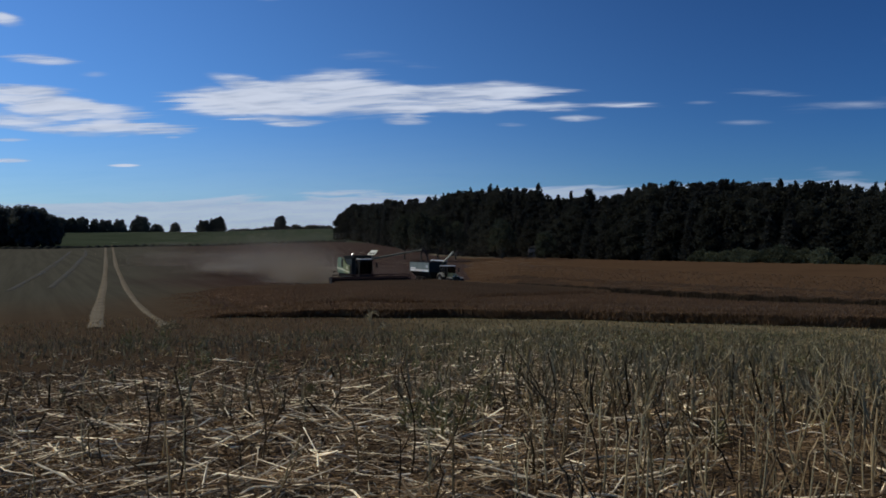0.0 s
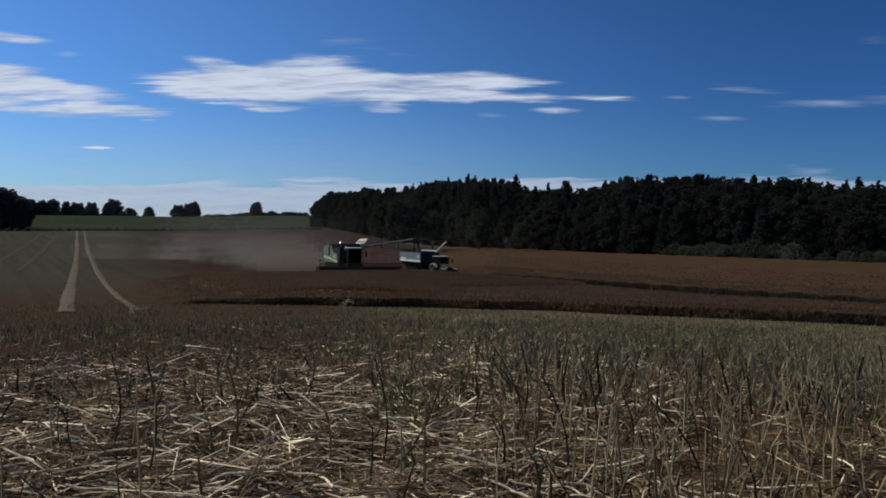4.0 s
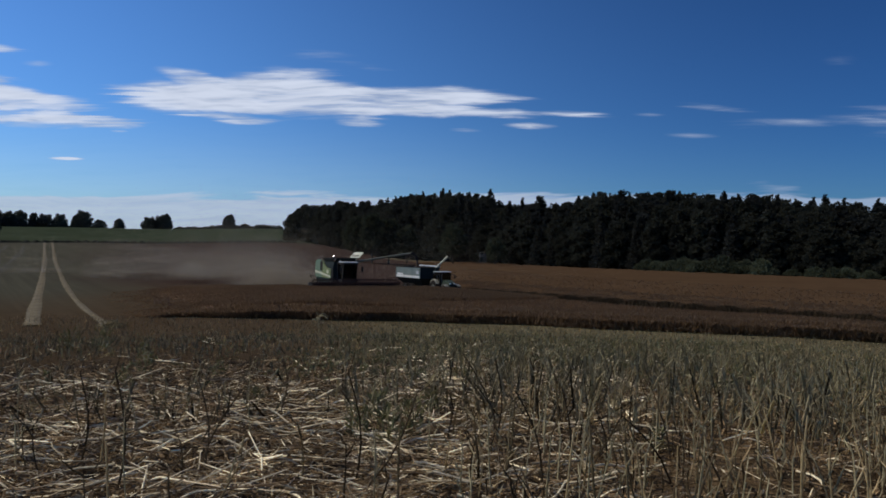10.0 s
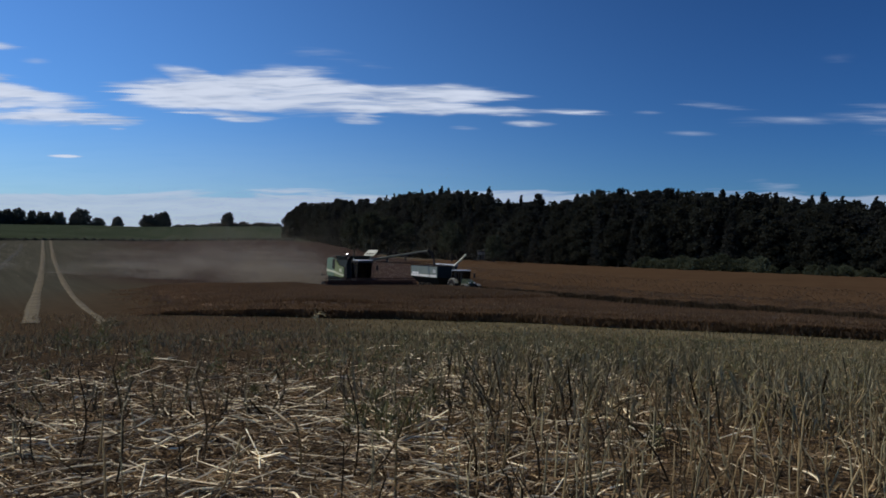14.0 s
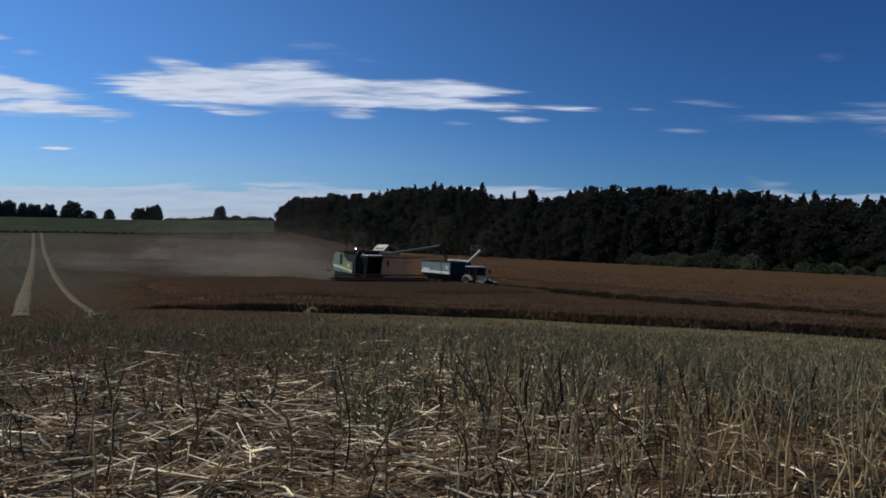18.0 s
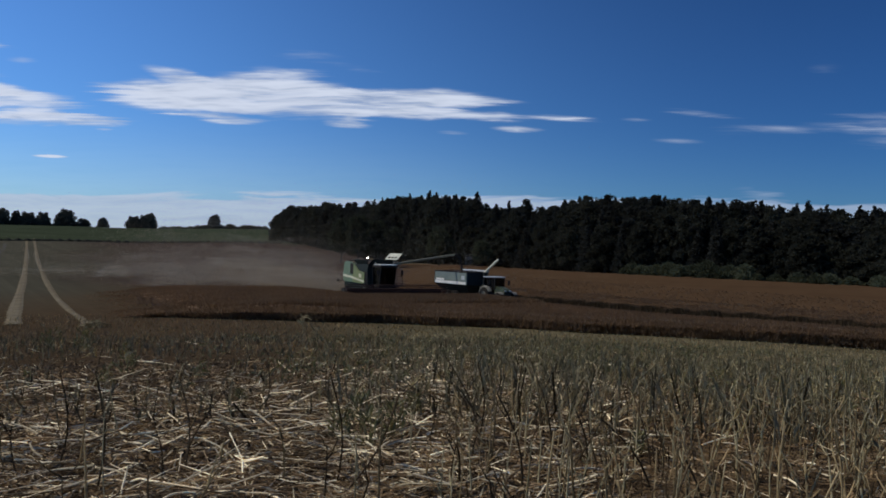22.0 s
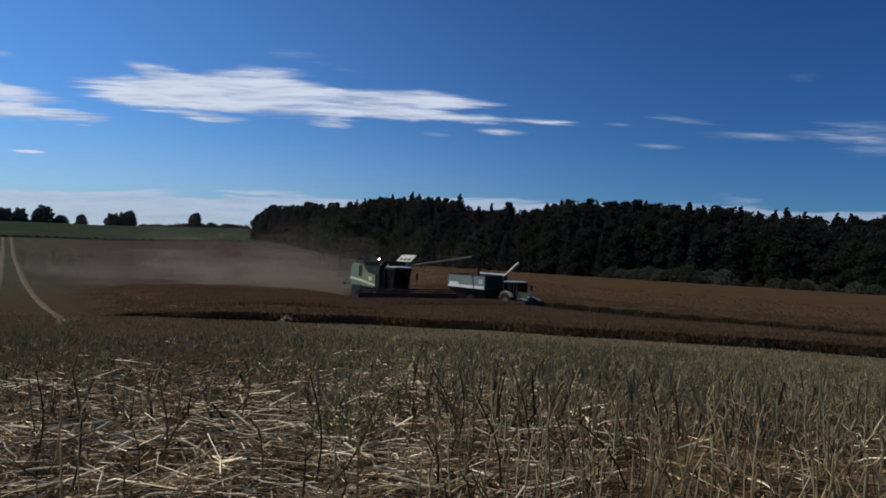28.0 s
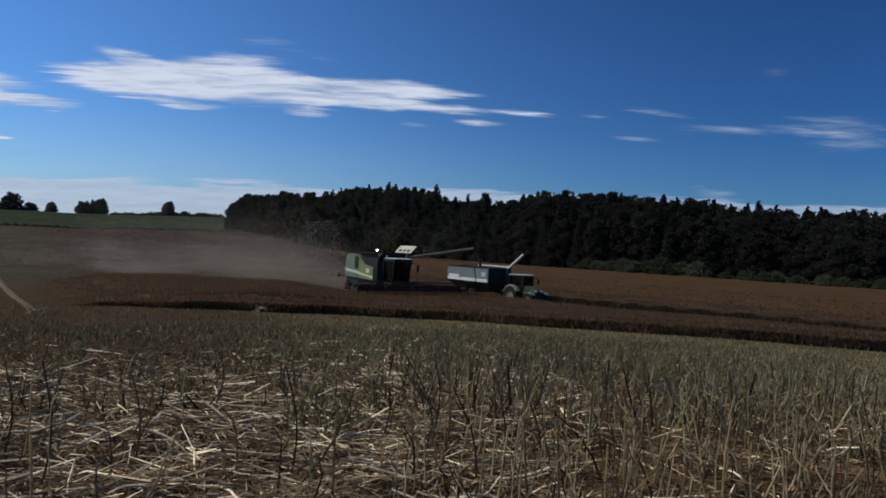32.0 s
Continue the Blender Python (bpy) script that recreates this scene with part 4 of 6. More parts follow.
def make_far_trees():
    """Single trees and hedges on the green rise."""
    kinds = [(tree_thing("field_tree", *dome_tree(12), M["hazed_leaf"], "rounded dark tree on the green skyline", group="trees on the rise"), 12.0),
             (tree_thing("field_tree", *dome_tree(14), M["hazed_leaf"], "tall rounded dark tree on the green skyline", group="trees on the rise"), 14.0)]
    fresh = {0, 1}
    for az, el, wide, which in ((-27.6, 2.25, 1.37, 0), (-26.75, 2.2, 1.18, 0), (-26.2, 2.32, 1.09, 1), (-25.39, 2.18, 0.74, 0), (-24.7, 2.12, 1.37, 0), (-23.78, 2.17, 1.08, 0), (-22.75, 2.2, 0.88, 0), (-22.3, 2.47, 1.22, 1), (-21.25, 1.84, 1.08, 0), (-20.02, 1.98, 0.76, 1), (-18.0, 2.18, 1.27, 0), (-17.35, 2.3, 0.88, 0), (-16.95, 2.46, 1.01, 1), (-12.5, 2.58, 0.97, 1), (-11.3, 1.9, 1.03, 0), (-10.1, 1.88, 0.88, 0), (-9.7, 1.86, 0.88, 0)):
        r = 690.0
        x, y = place_xy(az, r)
        z = float(land_z(x, y)) - 2.0
        h = EYE + math.tan(radians(el)) * r - z
        ob, h0 = kinds[which]
        m = pose(x, y, z, 0, 0, random.uniform(0, 360)) @ Matrix.Diagonal((wide * 1.14, wide * 1.14, h / h0, 1))
        if which in fresh:
            fresh.discard(which)
            ob.matrix_basis = m
        else:
            copy_thing(ob, Matrix()).matrix_basis = m
    bush = tree_thing("hedge_bush", trunk_mesh(1.5, 0.12), lobes_crown([(0, 0, 1.6, 1.9, 0.8), (1.6, 0.4, 1.3, 1.5, 0.8), (-1.5, -0.3, 1.2, 1.4, 0.8)], 60, 0.6, 0.4), M["hazed_leaf"],
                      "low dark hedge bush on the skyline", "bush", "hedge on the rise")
    first = True
    for k in range(92):
        az = -16.2 + k * 0.127 if k < 60 else -28.0 + (k - 60) * 0.21
        x, y = place_xy(az, 694)
        m = pose(x, y, float(land_z(x, y)) - 0.6, 0, 0, random.uniform(0, 360)) @ Matrix.Diagonal((1.3, 1.3, random.choice((0.7, 0.9, 1.0, 1.3)) * (0.75 if az < -14 else 1.0), 1))
        ob = bush if first else copy_thing(bush, Matrix())
        ob.matrix_basis = m
        first = False
    shrub = tree_thing("willow_bush", trunk_mesh(2.0, 0.12), lobes_crown([(0, 0, 2.4, 2.4, 0.95), (1.9, 0.5, 1.9, 1.8, 0.9), (-1.8, -0.4, 1.8, 1.8, 0.9), (0.4, 0.9, 3.4, 1.4, 0.9)], 95, 0.55, 0.32), M["bush"],
                       "rounded grey-green bush along the wood's foot", "bush", "bushes along the wood")
    first = True
    az = 19.3
    while az < 46:
        r = float(np.interp(az, WOOD_AZ, WOOD_R)) - 7.5 + random.uniform(-1, 1)
        x, y = place_xy(az, r)
        big = random.uniform(0.88, 1.08) if az < 28 else random.uniform(0.60, 0.80)
        m = pose(x, y, float(land_z(x, y)) - 0.2, 0, 0, random.uniform(0, 360)) @ Matrix.Diagonal((big, big, big * random.uniform(0.85, 1.1), 1))
        ob = shrub if first else copy_thing(shrub, Matrix())
        ob.matrix_basis = m
        first = False
        az += random.uniform(0.6, 1.1) if az < 28 else random.uniform(0.9, 1.7)


def make_margin():
    """A dark unmown strip between the cut field and the meadow."""
    az = np.radians(np.linspace(-45, -7.5, 260))
    v, f = [], []
    for k, (dr, h) in enumerate(((-1.6, 0.0), (-0.9, 0.7), (0.3, 0.95), (1.4, 0.6), (2.0, 0.0))):
        r = MEADOW + dr + 0.5 * np.sin(az * 90)
        x, y = r * np.sin(az), r * np.cos(az)
        v.append(np.stack((x, y, land_z(x, y) + h * (1 + 0.3 * np.sin(az * 700 + k) + 0.25 * np.sin(az * 1900))), -1))
    v = np.stack(v, 1)
    i = np.arange(v.shape[0] * 5).reshape(-1, 5)
    for k in range(4):
        f += np.stack((i[:-1, k], i[:-1, k + 1], i[1:, k + 1], i[1:, k]), -1).tolist()
    tagged(mesh_object("field_margin", v.reshape(-1, 3), f, M["leaf"]), "dark unmown grass margin along the meadow", "grass", kind="structure")


def make_verge():
    """A strip of dry, uncut grass along the foot of the wood."""
    az = np.radians(np.linspace(-1.0, 24.0, 300))
    rim = np.interp(np.degrees(az), WOOD_AZ, WOOD_R) - 7.2
    rim = np.minimum(rim, MEADOW - 8.0) + 0.6 * np.sin(az * 160)
    v, f = [], []
    for k, (dr, h) in enumerate(((-1.4, 0.0), (-0.8, 0.75), (0.2, 1.0), (1.6, 0.9), (2.4, 0.0))):
        x, y = (rim + dr) * np.sin(az), (rim + dr) * np.cos(az)
        v.append(np.stack((x, y, land_z(x, y) + 0.5 * h * (1 + 0.15 * np.sin(az * 190 + k) + 0.1 * np.sin(az * 410))), -1))
    v = np.stack(v, 1)
    i = np.arange(v.shape[0] * 5).reshape(-1, 5)
    for k in range(4):
        f += np.stack((i[:-1, k], i[:-1, k + 1], i[1:, k + 1], i[1:, k]), -1).tolist()
    tagged(mesh_object("dry_verge", v.reshape(-1, 3), f, M["verge"]), "dull dry grass verge along the wood's foot", "grass", kind="structure")


make_woods()
make_far_trees()
make_margin()
make_verge()


# ---------------------------------------------------------------- tramlines
def make_tracks():
    """Two pale wheel tracks of flattened straw that run down the cut field."""
    for name, line in (("a", TRACK_A), ("b", TRACK_B), ("c", TRACK_C), ("d", TRACK_D)):
        pts = np.array(line, float)
        t = np.linspace(0, len(pts) - 1, 420)
        x = np.interp(t, np.arange(len(pts)), pts[:, 0])
        y = np.interp(t, np.arange(len(pts)), pts[:, 1])
        for _ in range(60):
            x[1:-1] = (x[:-2] + x[1:-1] * 2 + x[2:]) / 4
            y[1:-1] = (y[:-2] + y[1:-1] * 2 + y[2:]) / 4
        tx, ty = np.gradient(x), np.gradient(y)
        ln = np.hypot(tx, ty)
        nx, ny = ty / ln, -tx / ln
        wide = np.interp(t, np.arange(len(pts)), pts[:, 2]) * (1 + 0.10 * np.sin(t * 4.3))
        rows = []
        for f in (-0.5, -0.2, 0.2, 0.5):
            g = f * (1 + (0.10 * np.sin(t * 31 + 9 * f) + 0.07 * np.sin(t * 77 + 5 * f) if abs(f) > 0.4 else 0))
            px, py = x + nx * wide * g, y + ny * wide * g
            rows.append(np.stack((px, py, land_z(px, py) + (0.02 if abs(f) > 0.4 else 0.06)), -1))
        v = np.stack(rows, 1).reshape(-1, 3)
        i = np.arange(len(t) * 4).reshape(-1, 4)
        q = np.concatenate([np.stack((i[:-1, k], i[:-1, k + 1], i[1:, k + 1], i[1:, k]), -1) for k in range(3)])
        tagged(mesh_object("wheel_track", v, q, M["track" if name in "ab" else "faint"]), "pale straw wheel track down the cut field" if name in "ab" else "faint old wheel track down the cut field", "track", "tramlines", "structure")


TRACK_A = ((-172.0, 374.0, 0.9), (-126.9, 276.2, 0.9), (-75.8, 165.1, 0.8), (-48.8, 105.8, 0.75), (-34.4, 73.8, 0.85), (-25.6, 54.3, 0.9), (-20.9, 44.2, 0.95))
TRACK_B = ((-168.5, 374.0, 0.9), (-123.5, 275.3, 0.9), (-73.7, 165.4, 0.75), (-43.3, 99.8, 0.65), (-29.0, 69.3, 0.55), (-22.6, 56.2, 0.5), (-18.7, 48.6, 0.5), (-16.3, 43.8, 0.8))
TRACK_C = ((-146.0, 300.0, 1.1), (-115.7, 237.2, 1.1), (-70.4, 138.8, 1.0), (-49.7, 93.0, 0.8))
TRACK_D = ((-152.0, 300.0, 1.1), (-109.0, 210.2, 1.1), (-71.8, 131.5, 1.0), (-51.7, 87.5, 0.8))
make_tracks()


def make_clump():
    """A tuft of pale straw where the track runs out."""
    x, y = TRACK_B[-1][0], TRACK_B[-1][1]
    n = 110
    p = np.stack((x + rng.normal(0, 0.30, n), y + rng.normal(0, 0.5, n), np.zeros(n)), -1)
    p[:, 2] = land_z(p[:, 0], p[:, 1]) + np.abs(rng.normal(0, 0.14, n))
    way = unit(rng.normal(0, 1, (n, 3)) * np.array([1, 1, 0.6])) * rng.uniform(0.15, 0.4, (n, 1))
    tagged(mesh_object("straw_tuft", *tubes(np.stack((p - way, p + rng.normal(0, 0.03, (n, 3)), p + way), 1), np.full((n, 3), 0.016), 4), M["stalk_grey"]), "pale straw tuft at the end of a wheel track", "straw", kind="stuff")


make_clump()


# ---------------------------------------------------------------- wheels
def wheel(parent, centre, r, w, name="wheel", lugs=22):
    """A tractor wheel: lugged tyre and dished rim, turning round its own axle."""
    hub = new(name)
    hub.parent = parent
    hub.location = centre
    t = lathe_y([(r * 0.56, -w * 0.46), (r * 0.80, -w * 0.5), (r * 0.94, -w * 0.44), (r * 0.97, 0), (r * 0.94, w * 0.44), (r * 0.80, w * 0.5), (r * 0.56, w * 0.46)], (0, 0, 0), 30)
    for k in range(lugs):
        a = 2 * math.pi * k / lugs
        side = 1 if k % 2 else -1
        m = Matrix.Rotation(a, 4, "Y") @ Matrix.Translation((r * 0.97, side * w * 0.22, 0)) @ Matrix.Rotation(side * 0.7, 4, "X")
        own = bmesh.new()
        bmesh.ops.create_cube(own, size=1.0, matrix=m @ Matrix.Diagonal((r * 0.06, w * 0.5, r * 0.07, 1)))
        joined(t, own)
    part("tyre", t, M["rubber"], hub)
    rim = lathe_y([(0.02, -w * 0.16), (r * 0.22, -w * 0.16), (r * 0.46, -w * 0.32), (r * 0.57, -w * 0.42), (r * 0.57, w * 0.42), (r * 0.46, w * 0.32), (r * 0.22, w * 0.16), (0.02, w * 0.16)], (0, 0, 0), 24)
    for k in range(8):
        a = 2 * math.pi * k / 8
        rod((r * 0.15 * math.cos(a), -w * 0.2, r * 0.15 * math.sin(a)), (r * 0.15 * math.cos(a), w * 0.2, r * 0.15 * math.sin(a)), 0.02, rim, 6)
    part("rim", rim, M["rim"], hub, "pale dusty rim")
    return hub


# ---------------------------------------------------------------- combine harvester
def make_combine():
    """Forward is +x, its left is +y; it stands with its front axle over the origin."""
    c = empty("combine_harvester", Matrix(), "pale green combine harvester unloading grain as it cuts", "combine harvester")
    # body
    body = prism([(-5.6, 1.55), (-5.75, 2.3), (-5.5, 3.35), (-4.2, 3.55), (-3.4, 3.5), (0.2, 3.5), (0.6, 1.3), (-4.6, 1.2)], -1.42, 1.42, 0.06)
    part("body", body, M["darkgreen"], c, "dark green body shell")
    for side in (-1, 1):
        y = side * 1.45
        p = prism([(-5.7, 1.95), (-5.85, 2.6), (-5.68, 3.88), (-5.0, 4.08), (-3.3, 3.98), (-3.3, 1.9), (-4.2, 1.9)], y, y + side * 0.13, 0.03)
        panel = part("side_panel", p, M["green"], c, "green rear side panel")
        p = prism([(-3.28, 1.9), (-3.28, 3.93), (-2.9, 3.76), (-1.9, 3.14), (-0.2, 2.98), (-0.2, 1.82)], y, y + side * 0.13, 0.03)
        front_panel = part("side_panel", p, M["lime"], c, "yellow-green front side panel with a sloping top")
        s = prism([(-5.80, 2.46), (-5.80, 2.70), (-3.6, 2.54), (-0.21, 2.16), (-0.21, 1.98), (-3.6, 2.32)], y + side * 0.12, y + side * 0.15, 0.0)
        part("stripe", s, M["cream"], panel, "cream stripe")
        lamp = rod((-5.7, side * 1.5, 2.0), (-6.3, side * 1.95, 1.95), 0.03, None, 8)
        box(-6.38, -6.26, side * 1.95 - 0.14, side * 1.95 + 0.14, 1.84, 2.06, 0.02, lamp)
        part("marker_lamp", lamp, M["dark"], panel, "dark marker lamp on an arm")
        badge = box(-1.55, -0.9, min(y + side * 0.12, y + side * 0.15), max(y + side * 0.12, y + side * 0.15), 2.45, 2.83, 0.01)
        part("badge", badge, M["cream"], front_panel, "small cream badge")
        g = bmesh.new()
        for k in range(9):
            box(-0.15, 0.5, min(y, y + side * 0.08), max(y, y + side * 0.08), 1.45 + k * 0.19, 1.56 + k * 0.19, 0.01, g)
        part("grille", g, M["dark"], c, "dark slatted side grille")
        vent = prism([(-3.9, 2.78), (-3.85, 3.92), (-3.05, 3.80), (-3.05, 2.72)], y + side * 0.125, y + side * 0.145, 0.0)
        part("vent", vent, M["dark"], panel, "dark vent")
        rail = rod((-5.0, side * 1.3, 3.6), (-5.0, side * 1.3, 4.15), 0.025)
        rod((-5.0, side * 1.3, 4.15), (-3.2, side * 1.3, 4.15), 0.025, rail)
        rod((-3.2, side * 1.3, 3.5), (-3.2, side * 1.3, 4.15), 0.025, rail)
        rod((-4.1, side * 1.3, 3.55), (-4.1, side * 1.3, 4.15), 0.025, rail)
        part("hand_rail", rail, M["dark"], c)
    part("rear_hood", prism([(-6.15, 1.3), (-6.05, 2.1), (-5.7, 2.9), (-5.6, 1.3)], -1.3, 1.3, 0.05), M["darkgreen"], c, "dark green rear hood")
    ch = box(-6.5, -5.5, -1.25, 1.25, 0.75, 1.25, 0.05)
    for k in range(7):
        box(-6.75, -6.4, -1.15 + k * 0.36, -1.05 + k * 0.36, 0.6, 1.1, 0.01, ch)
    part("straw_chopper", ch, M["dark"], c)
    part("engine_cover", prism([(-5.6, 3.2), (-5.5, 3.75), (-4.4, 3.9), (-3.3, 3.4)], -1.40, 1.40, 0.06), M["green"], c, "pale green engine cover")
    inlet = rod((-0.45, -1.12, 3.8), (-0.45, -1.12, 4.45), 0.05, None, 10)
    # disc added for a bright glint, tilted halfway between sun and camera
    facing = Vector((0.52, -1.09, 0.75)).normalized()
    at = Vector((-0.45, -1.12, 4.5))
    rod(at - facing * 0.16, at, 0.08, inlet, 20, 0.13)
    housing = part("round_housing", inlet, M["dark"], c, "round housing on a post")
    part("reflector", rod(at + facing * 0.002, at + facing * 0.03, 0.10, None, 20, 0.09), M["chrome"], housing, "polished disc aimed to glint in the sun")
    ex = rod((-3.3, 0.9, 3.8), (-3.3, 0.9, 4.5), 0.07)
    part("exhaust", ex, M["steel"], c)
    # grain tank with raised covers
    tank = prism([(-2.9, 3.0), (-3.0, 3.85), (0.35, 3.85), (0.15, 3.0)], -1.38, 1.38, 0.05)
    part("grain_tank", tank, M["darkgreen"], c, "dark grain tank")
    heap = bmesh.new()
    bmesh.ops.create_icosphere(heap, subdivisions=3, radius=1.0)
    for v in heap.verts:
        v.co = Vector((-1.35 + v.co.x * 1.4, v.co.y * 1.15, 3.8 + max(v.co.z, -0.2) * 0.42 + 0.03 * math.sin(v.co.x * 9) * math.sin(v.co.y * 8)))
    part("grain_heap", heap, M["grain"], c, "dark heap of rapeseed grain")
    for name, pts, mat in (("tank_cover", [(0.25, -1.3, 3.85), (0.25, 1.3, 3.85), (0.62, 1.15, 4.30), (0.62, -1.15, 4.30)], "darkgreen"),
                           ("tank_cover", [(-2.9, 1.3, 3.85), (-2.9, -1.3, 3.85), (-3.3, -1.15, 4.25), (-3.3, 1.15, 4.25)], "darkgreen"),
                           ("tank_cover", [(-2.8, -1.34, 3.85), (0.2, -1.34, 3.85), (0.3, -1.6, 4.25), (-3.0, -1.6, 4.25)], "darkgreen"),
                           ("tank_cover", [(0.2, 1.34, 3.85), (-2.8, 1.34, 3.85), (-3.0, 1.6, 4.25), (0.3, 1.6, 4.25)], "darkgreen")):
        own = bmesh.new()
        a = [own.verts.new(p) for p in pts]
        b = [own.verts.new(Vector(p) + Vector((0.0, 0.0, 0.04)) + Vector((0.03, 0.03, 0))) for p in pts]
        own.faces.new(a)
        own.faces.new(b[::-1])
        for i in range(4):
            own.faces.new((a[(i + 1) % 4], a[i], b[i], b[(i + 1) % 4]))
        part(name, own, M[mat], c)
    flap = empty_part("front_flap", c)
    m = Matrix.Translation((-0.6, 1.86, 4.70)) @ Matrix.Rotation(radians(47), 4, "X")
    own = bmesh.new()
    bmesh.ops.create_cube(own, size=1.0, matrix=m @ Matrix.Diagonal((2.9, 0.90, 0.05, 1)))
    bmesh.ops.bevel(own, geom=list(own.edges), offset=0.015, segments=1, affect="EDGES")
    part("sheet", own, M["cream"], flap, "raised cream sheet")
    for k in range(3):
        own = bmesh.new()
        bmesh.ops.create_cube(own, size=1.0, matrix=m @ Matrix.Translation((-0.75 + 0.75 * k, -0.16, 0.030)) @ Matrix.Diagonal((0.48, 0.24, 0.012, 1)))
        part("bar", own, M["dark"], flap)
    for x in (-1.85, 0.55):
        part("strut", rod((x, 1.45, 4.0), (x, 1.88, 4.70), 0.03), M["dark"], flap)
    # cab
    cab = empty_part("cab", c)
    cab.scale, cab.location = (1.0, 0.86, 1.0), (0.0, -0.10, 0.0)
    part("roof", prism([(0.45, 3.82), (0.5, 3.87), (1.2, 3.92), (2.35, 3.91), (2.55, 3.87), (2.55, 3.82)], -0.95, 1.02, 0.02), M["white"], cab, "white cab roof")
    part("roof_lining", prism([(0.55, 3.60), (0.52, 3.82), (2.56, 3.82), (2.50, 3.60)], -1.08, 1.08, 0.03), M["dark"], cab, "dark roof edge")
    frame_bm = bmesh.new()
    for x0, x1, y in ((0.62, 0.58, -1.02), (0.62, 0.58, 1.02), (2.05, 2.42, -0.98), (2.05, 2.42, 0.98)):
        rod((x0, y, 1.75), (x1, y, 3.65), 0.055, frame_bm, 8)
    box(0.55, 2.1, -1.02, 1.02, 1.55, 1.78, 0.04, frame_bm)
    part("cab_frame", frame_bm, M["dark"], cab)
    for name, pts in (("windscreen", [(2.08, -0.98, 1.78), (2.08, 0.98, 1.78), (2.44, 0.96, 3.62), (2.44, -0.96, 3.62)]),
                      ("side_window", [(0.62, -1.02, 1.78), (2.06, -1.0, 1.78), (2.42, -0.98, 3.62), (0.58, -1.02, 3.62)]),
                      ("side_window", [(2.06, 1.0, 1.78), (0.62, 1.02, 1.78), (0.58, 1.02, 3.62), (2.42, 0.98, 3.62)])):
        own = bmesh.new()
        a = [own.verts.new(p) for p in pts]
        n = (Vector(pts[1]) - Vector(pts[0])).cross(Vector(pts[3]) - Vector(pts[0])).normalized() * 0.012
        b = [own.verts.new(Vector(p) + n) for p in pts]
        own.faces.new(a)
        own.faces.new(b[::-1])
        for i in range(4):
            own.faces.new((a[(i + 1) % 4], a[i], b[i], b[(i + 1) % 4]))
        pane = part(name, own, M["glass"], cab, "dark tinted glass")
        pane.visible_shadow = False
    seat = box(0.85, 1.35, -0.28, 0.28, 2.1, 2.25, 0.04)
    box(0.75, 0.9, -0.28, 0.28, 2.2, 2.95, 0.04, seat)
    box(0.62, 0.70, -0.9, 0.9, 1.8, 3.5, 0.02, seat)
    part("seat", seat, M["dark"], cab)
    col = rod((1.95, 0, 1.78), (1.7, 0, 2.55), 0.05)
    lathe_y([(0.17, -0.02), (0.20, -0.02), (0.20, 0.02), (0.17, 0.02)], (1.7, 0, 2.58), 16, col)
    part("steering_column", col, M["dark"], cab)
    for k in range(4):
        own = rod((2.48, -0.84 + 0.56 * k, 3.70), (2.57, -0.84 + 0.56 * k, 3.70), 0.05, None, 12)
        part("work_lamp", own, M["steel"], cab, "round work lamp")
    for side in (-1, 1):
        own = rod((2.4, side * 1.0, 3.55), (2.75, side * 1.55, 3.5), 0.02)
        rod((2.75, side * 1.55, 3.5), (2.75, side * 1.55, 2.75), 0.02, own)
        box(2.70, 2.78, side * 1.55 - 0.14, side * 1.55 + 0.14, 2.8, 3.35, 0.02, own)
        part("mirror", own, M["dark"], cab)
    bc = rod((0.75, -0.8, 3.86), (0.75, -0.8, 4.1), 0.07, None, 12)
    part("beacon", bc, M["cream"], cab, "warning beacon")
    lad = bmesh.new()
    for y in (1.25, 1.7):
        rod((1.9, y, 0.6), (0.9, y, 1.75), 0.025, lad)
    for k in range(5):
        box(1.65 - 0.2 * k, 1.85 - 0.2 * k, 1.25, 1.7, 0.75 + 0.23 * k, 0.79 + 0.23 * k, 0.01, lad)
    part("ladder", lad, M["dark"], c)
    plat = box(0.5, 2.0, 1.05, 1.75, 1.68, 1.74, 0.01)
    for x in (0.6, 1.9):
        rod((x, 1.72, 1.74), (x, 1.72, 2.7), 0.02, plat)
    rod((0.6, 1.72, 2.7), (1.9, 1.72, 2.7), 0.02, plat)
    part("platform", plat, M["dark"], c)
    # unloading pipe, swung out over the trailer
    pipe = rod((-1.3, 1.35, 3.15), (-1.3, 1.62, 3.78), 0.24, None, 16)
    rod((-1.3, 1.60, 3.78), PIPE_END, 0.14, pipe, 16, 0.10)
    pipe_ob = part("unloading_pipe", pipe, M["pipe"], c, "pale grey-green unloading pipe swung out")
    e = Vector(PIPE_END)
    sp = rod(e + Vector((0, -0.1, 0.05)), e + Vector((0, 0.55, -0.35)), 0.15, None, 14, 0.15)
    rod(e + Vector((0, 0.5, -0.3)), e + Vector((0.0, 0.75, -0.95)), 0.15, sp, 14, 0.13)
    part("spout", sp, M["dark"], pipe_ob, "black rubber spout")
    stream = rod(e + Vector((0.0, 0.75, -0.95)), e + Vector((0.0, 0.85, -1.75)), 0.11, None, 9, 0.16)
    part("grain_stream", stream, M["grain"], pipe_ob, "dark stream of falling grain")
    # feeder house and header
    part("feeder_house", prism([(0.5, 1.0), (0.6, 1.75), (1.6, 1.55), (3.4, 0.95), (3.4, 0.30), (1.4, 0.65)], -0.78, 0.78, 0.04), M["darkgreen"], c)
    head = empty_part("header", c)
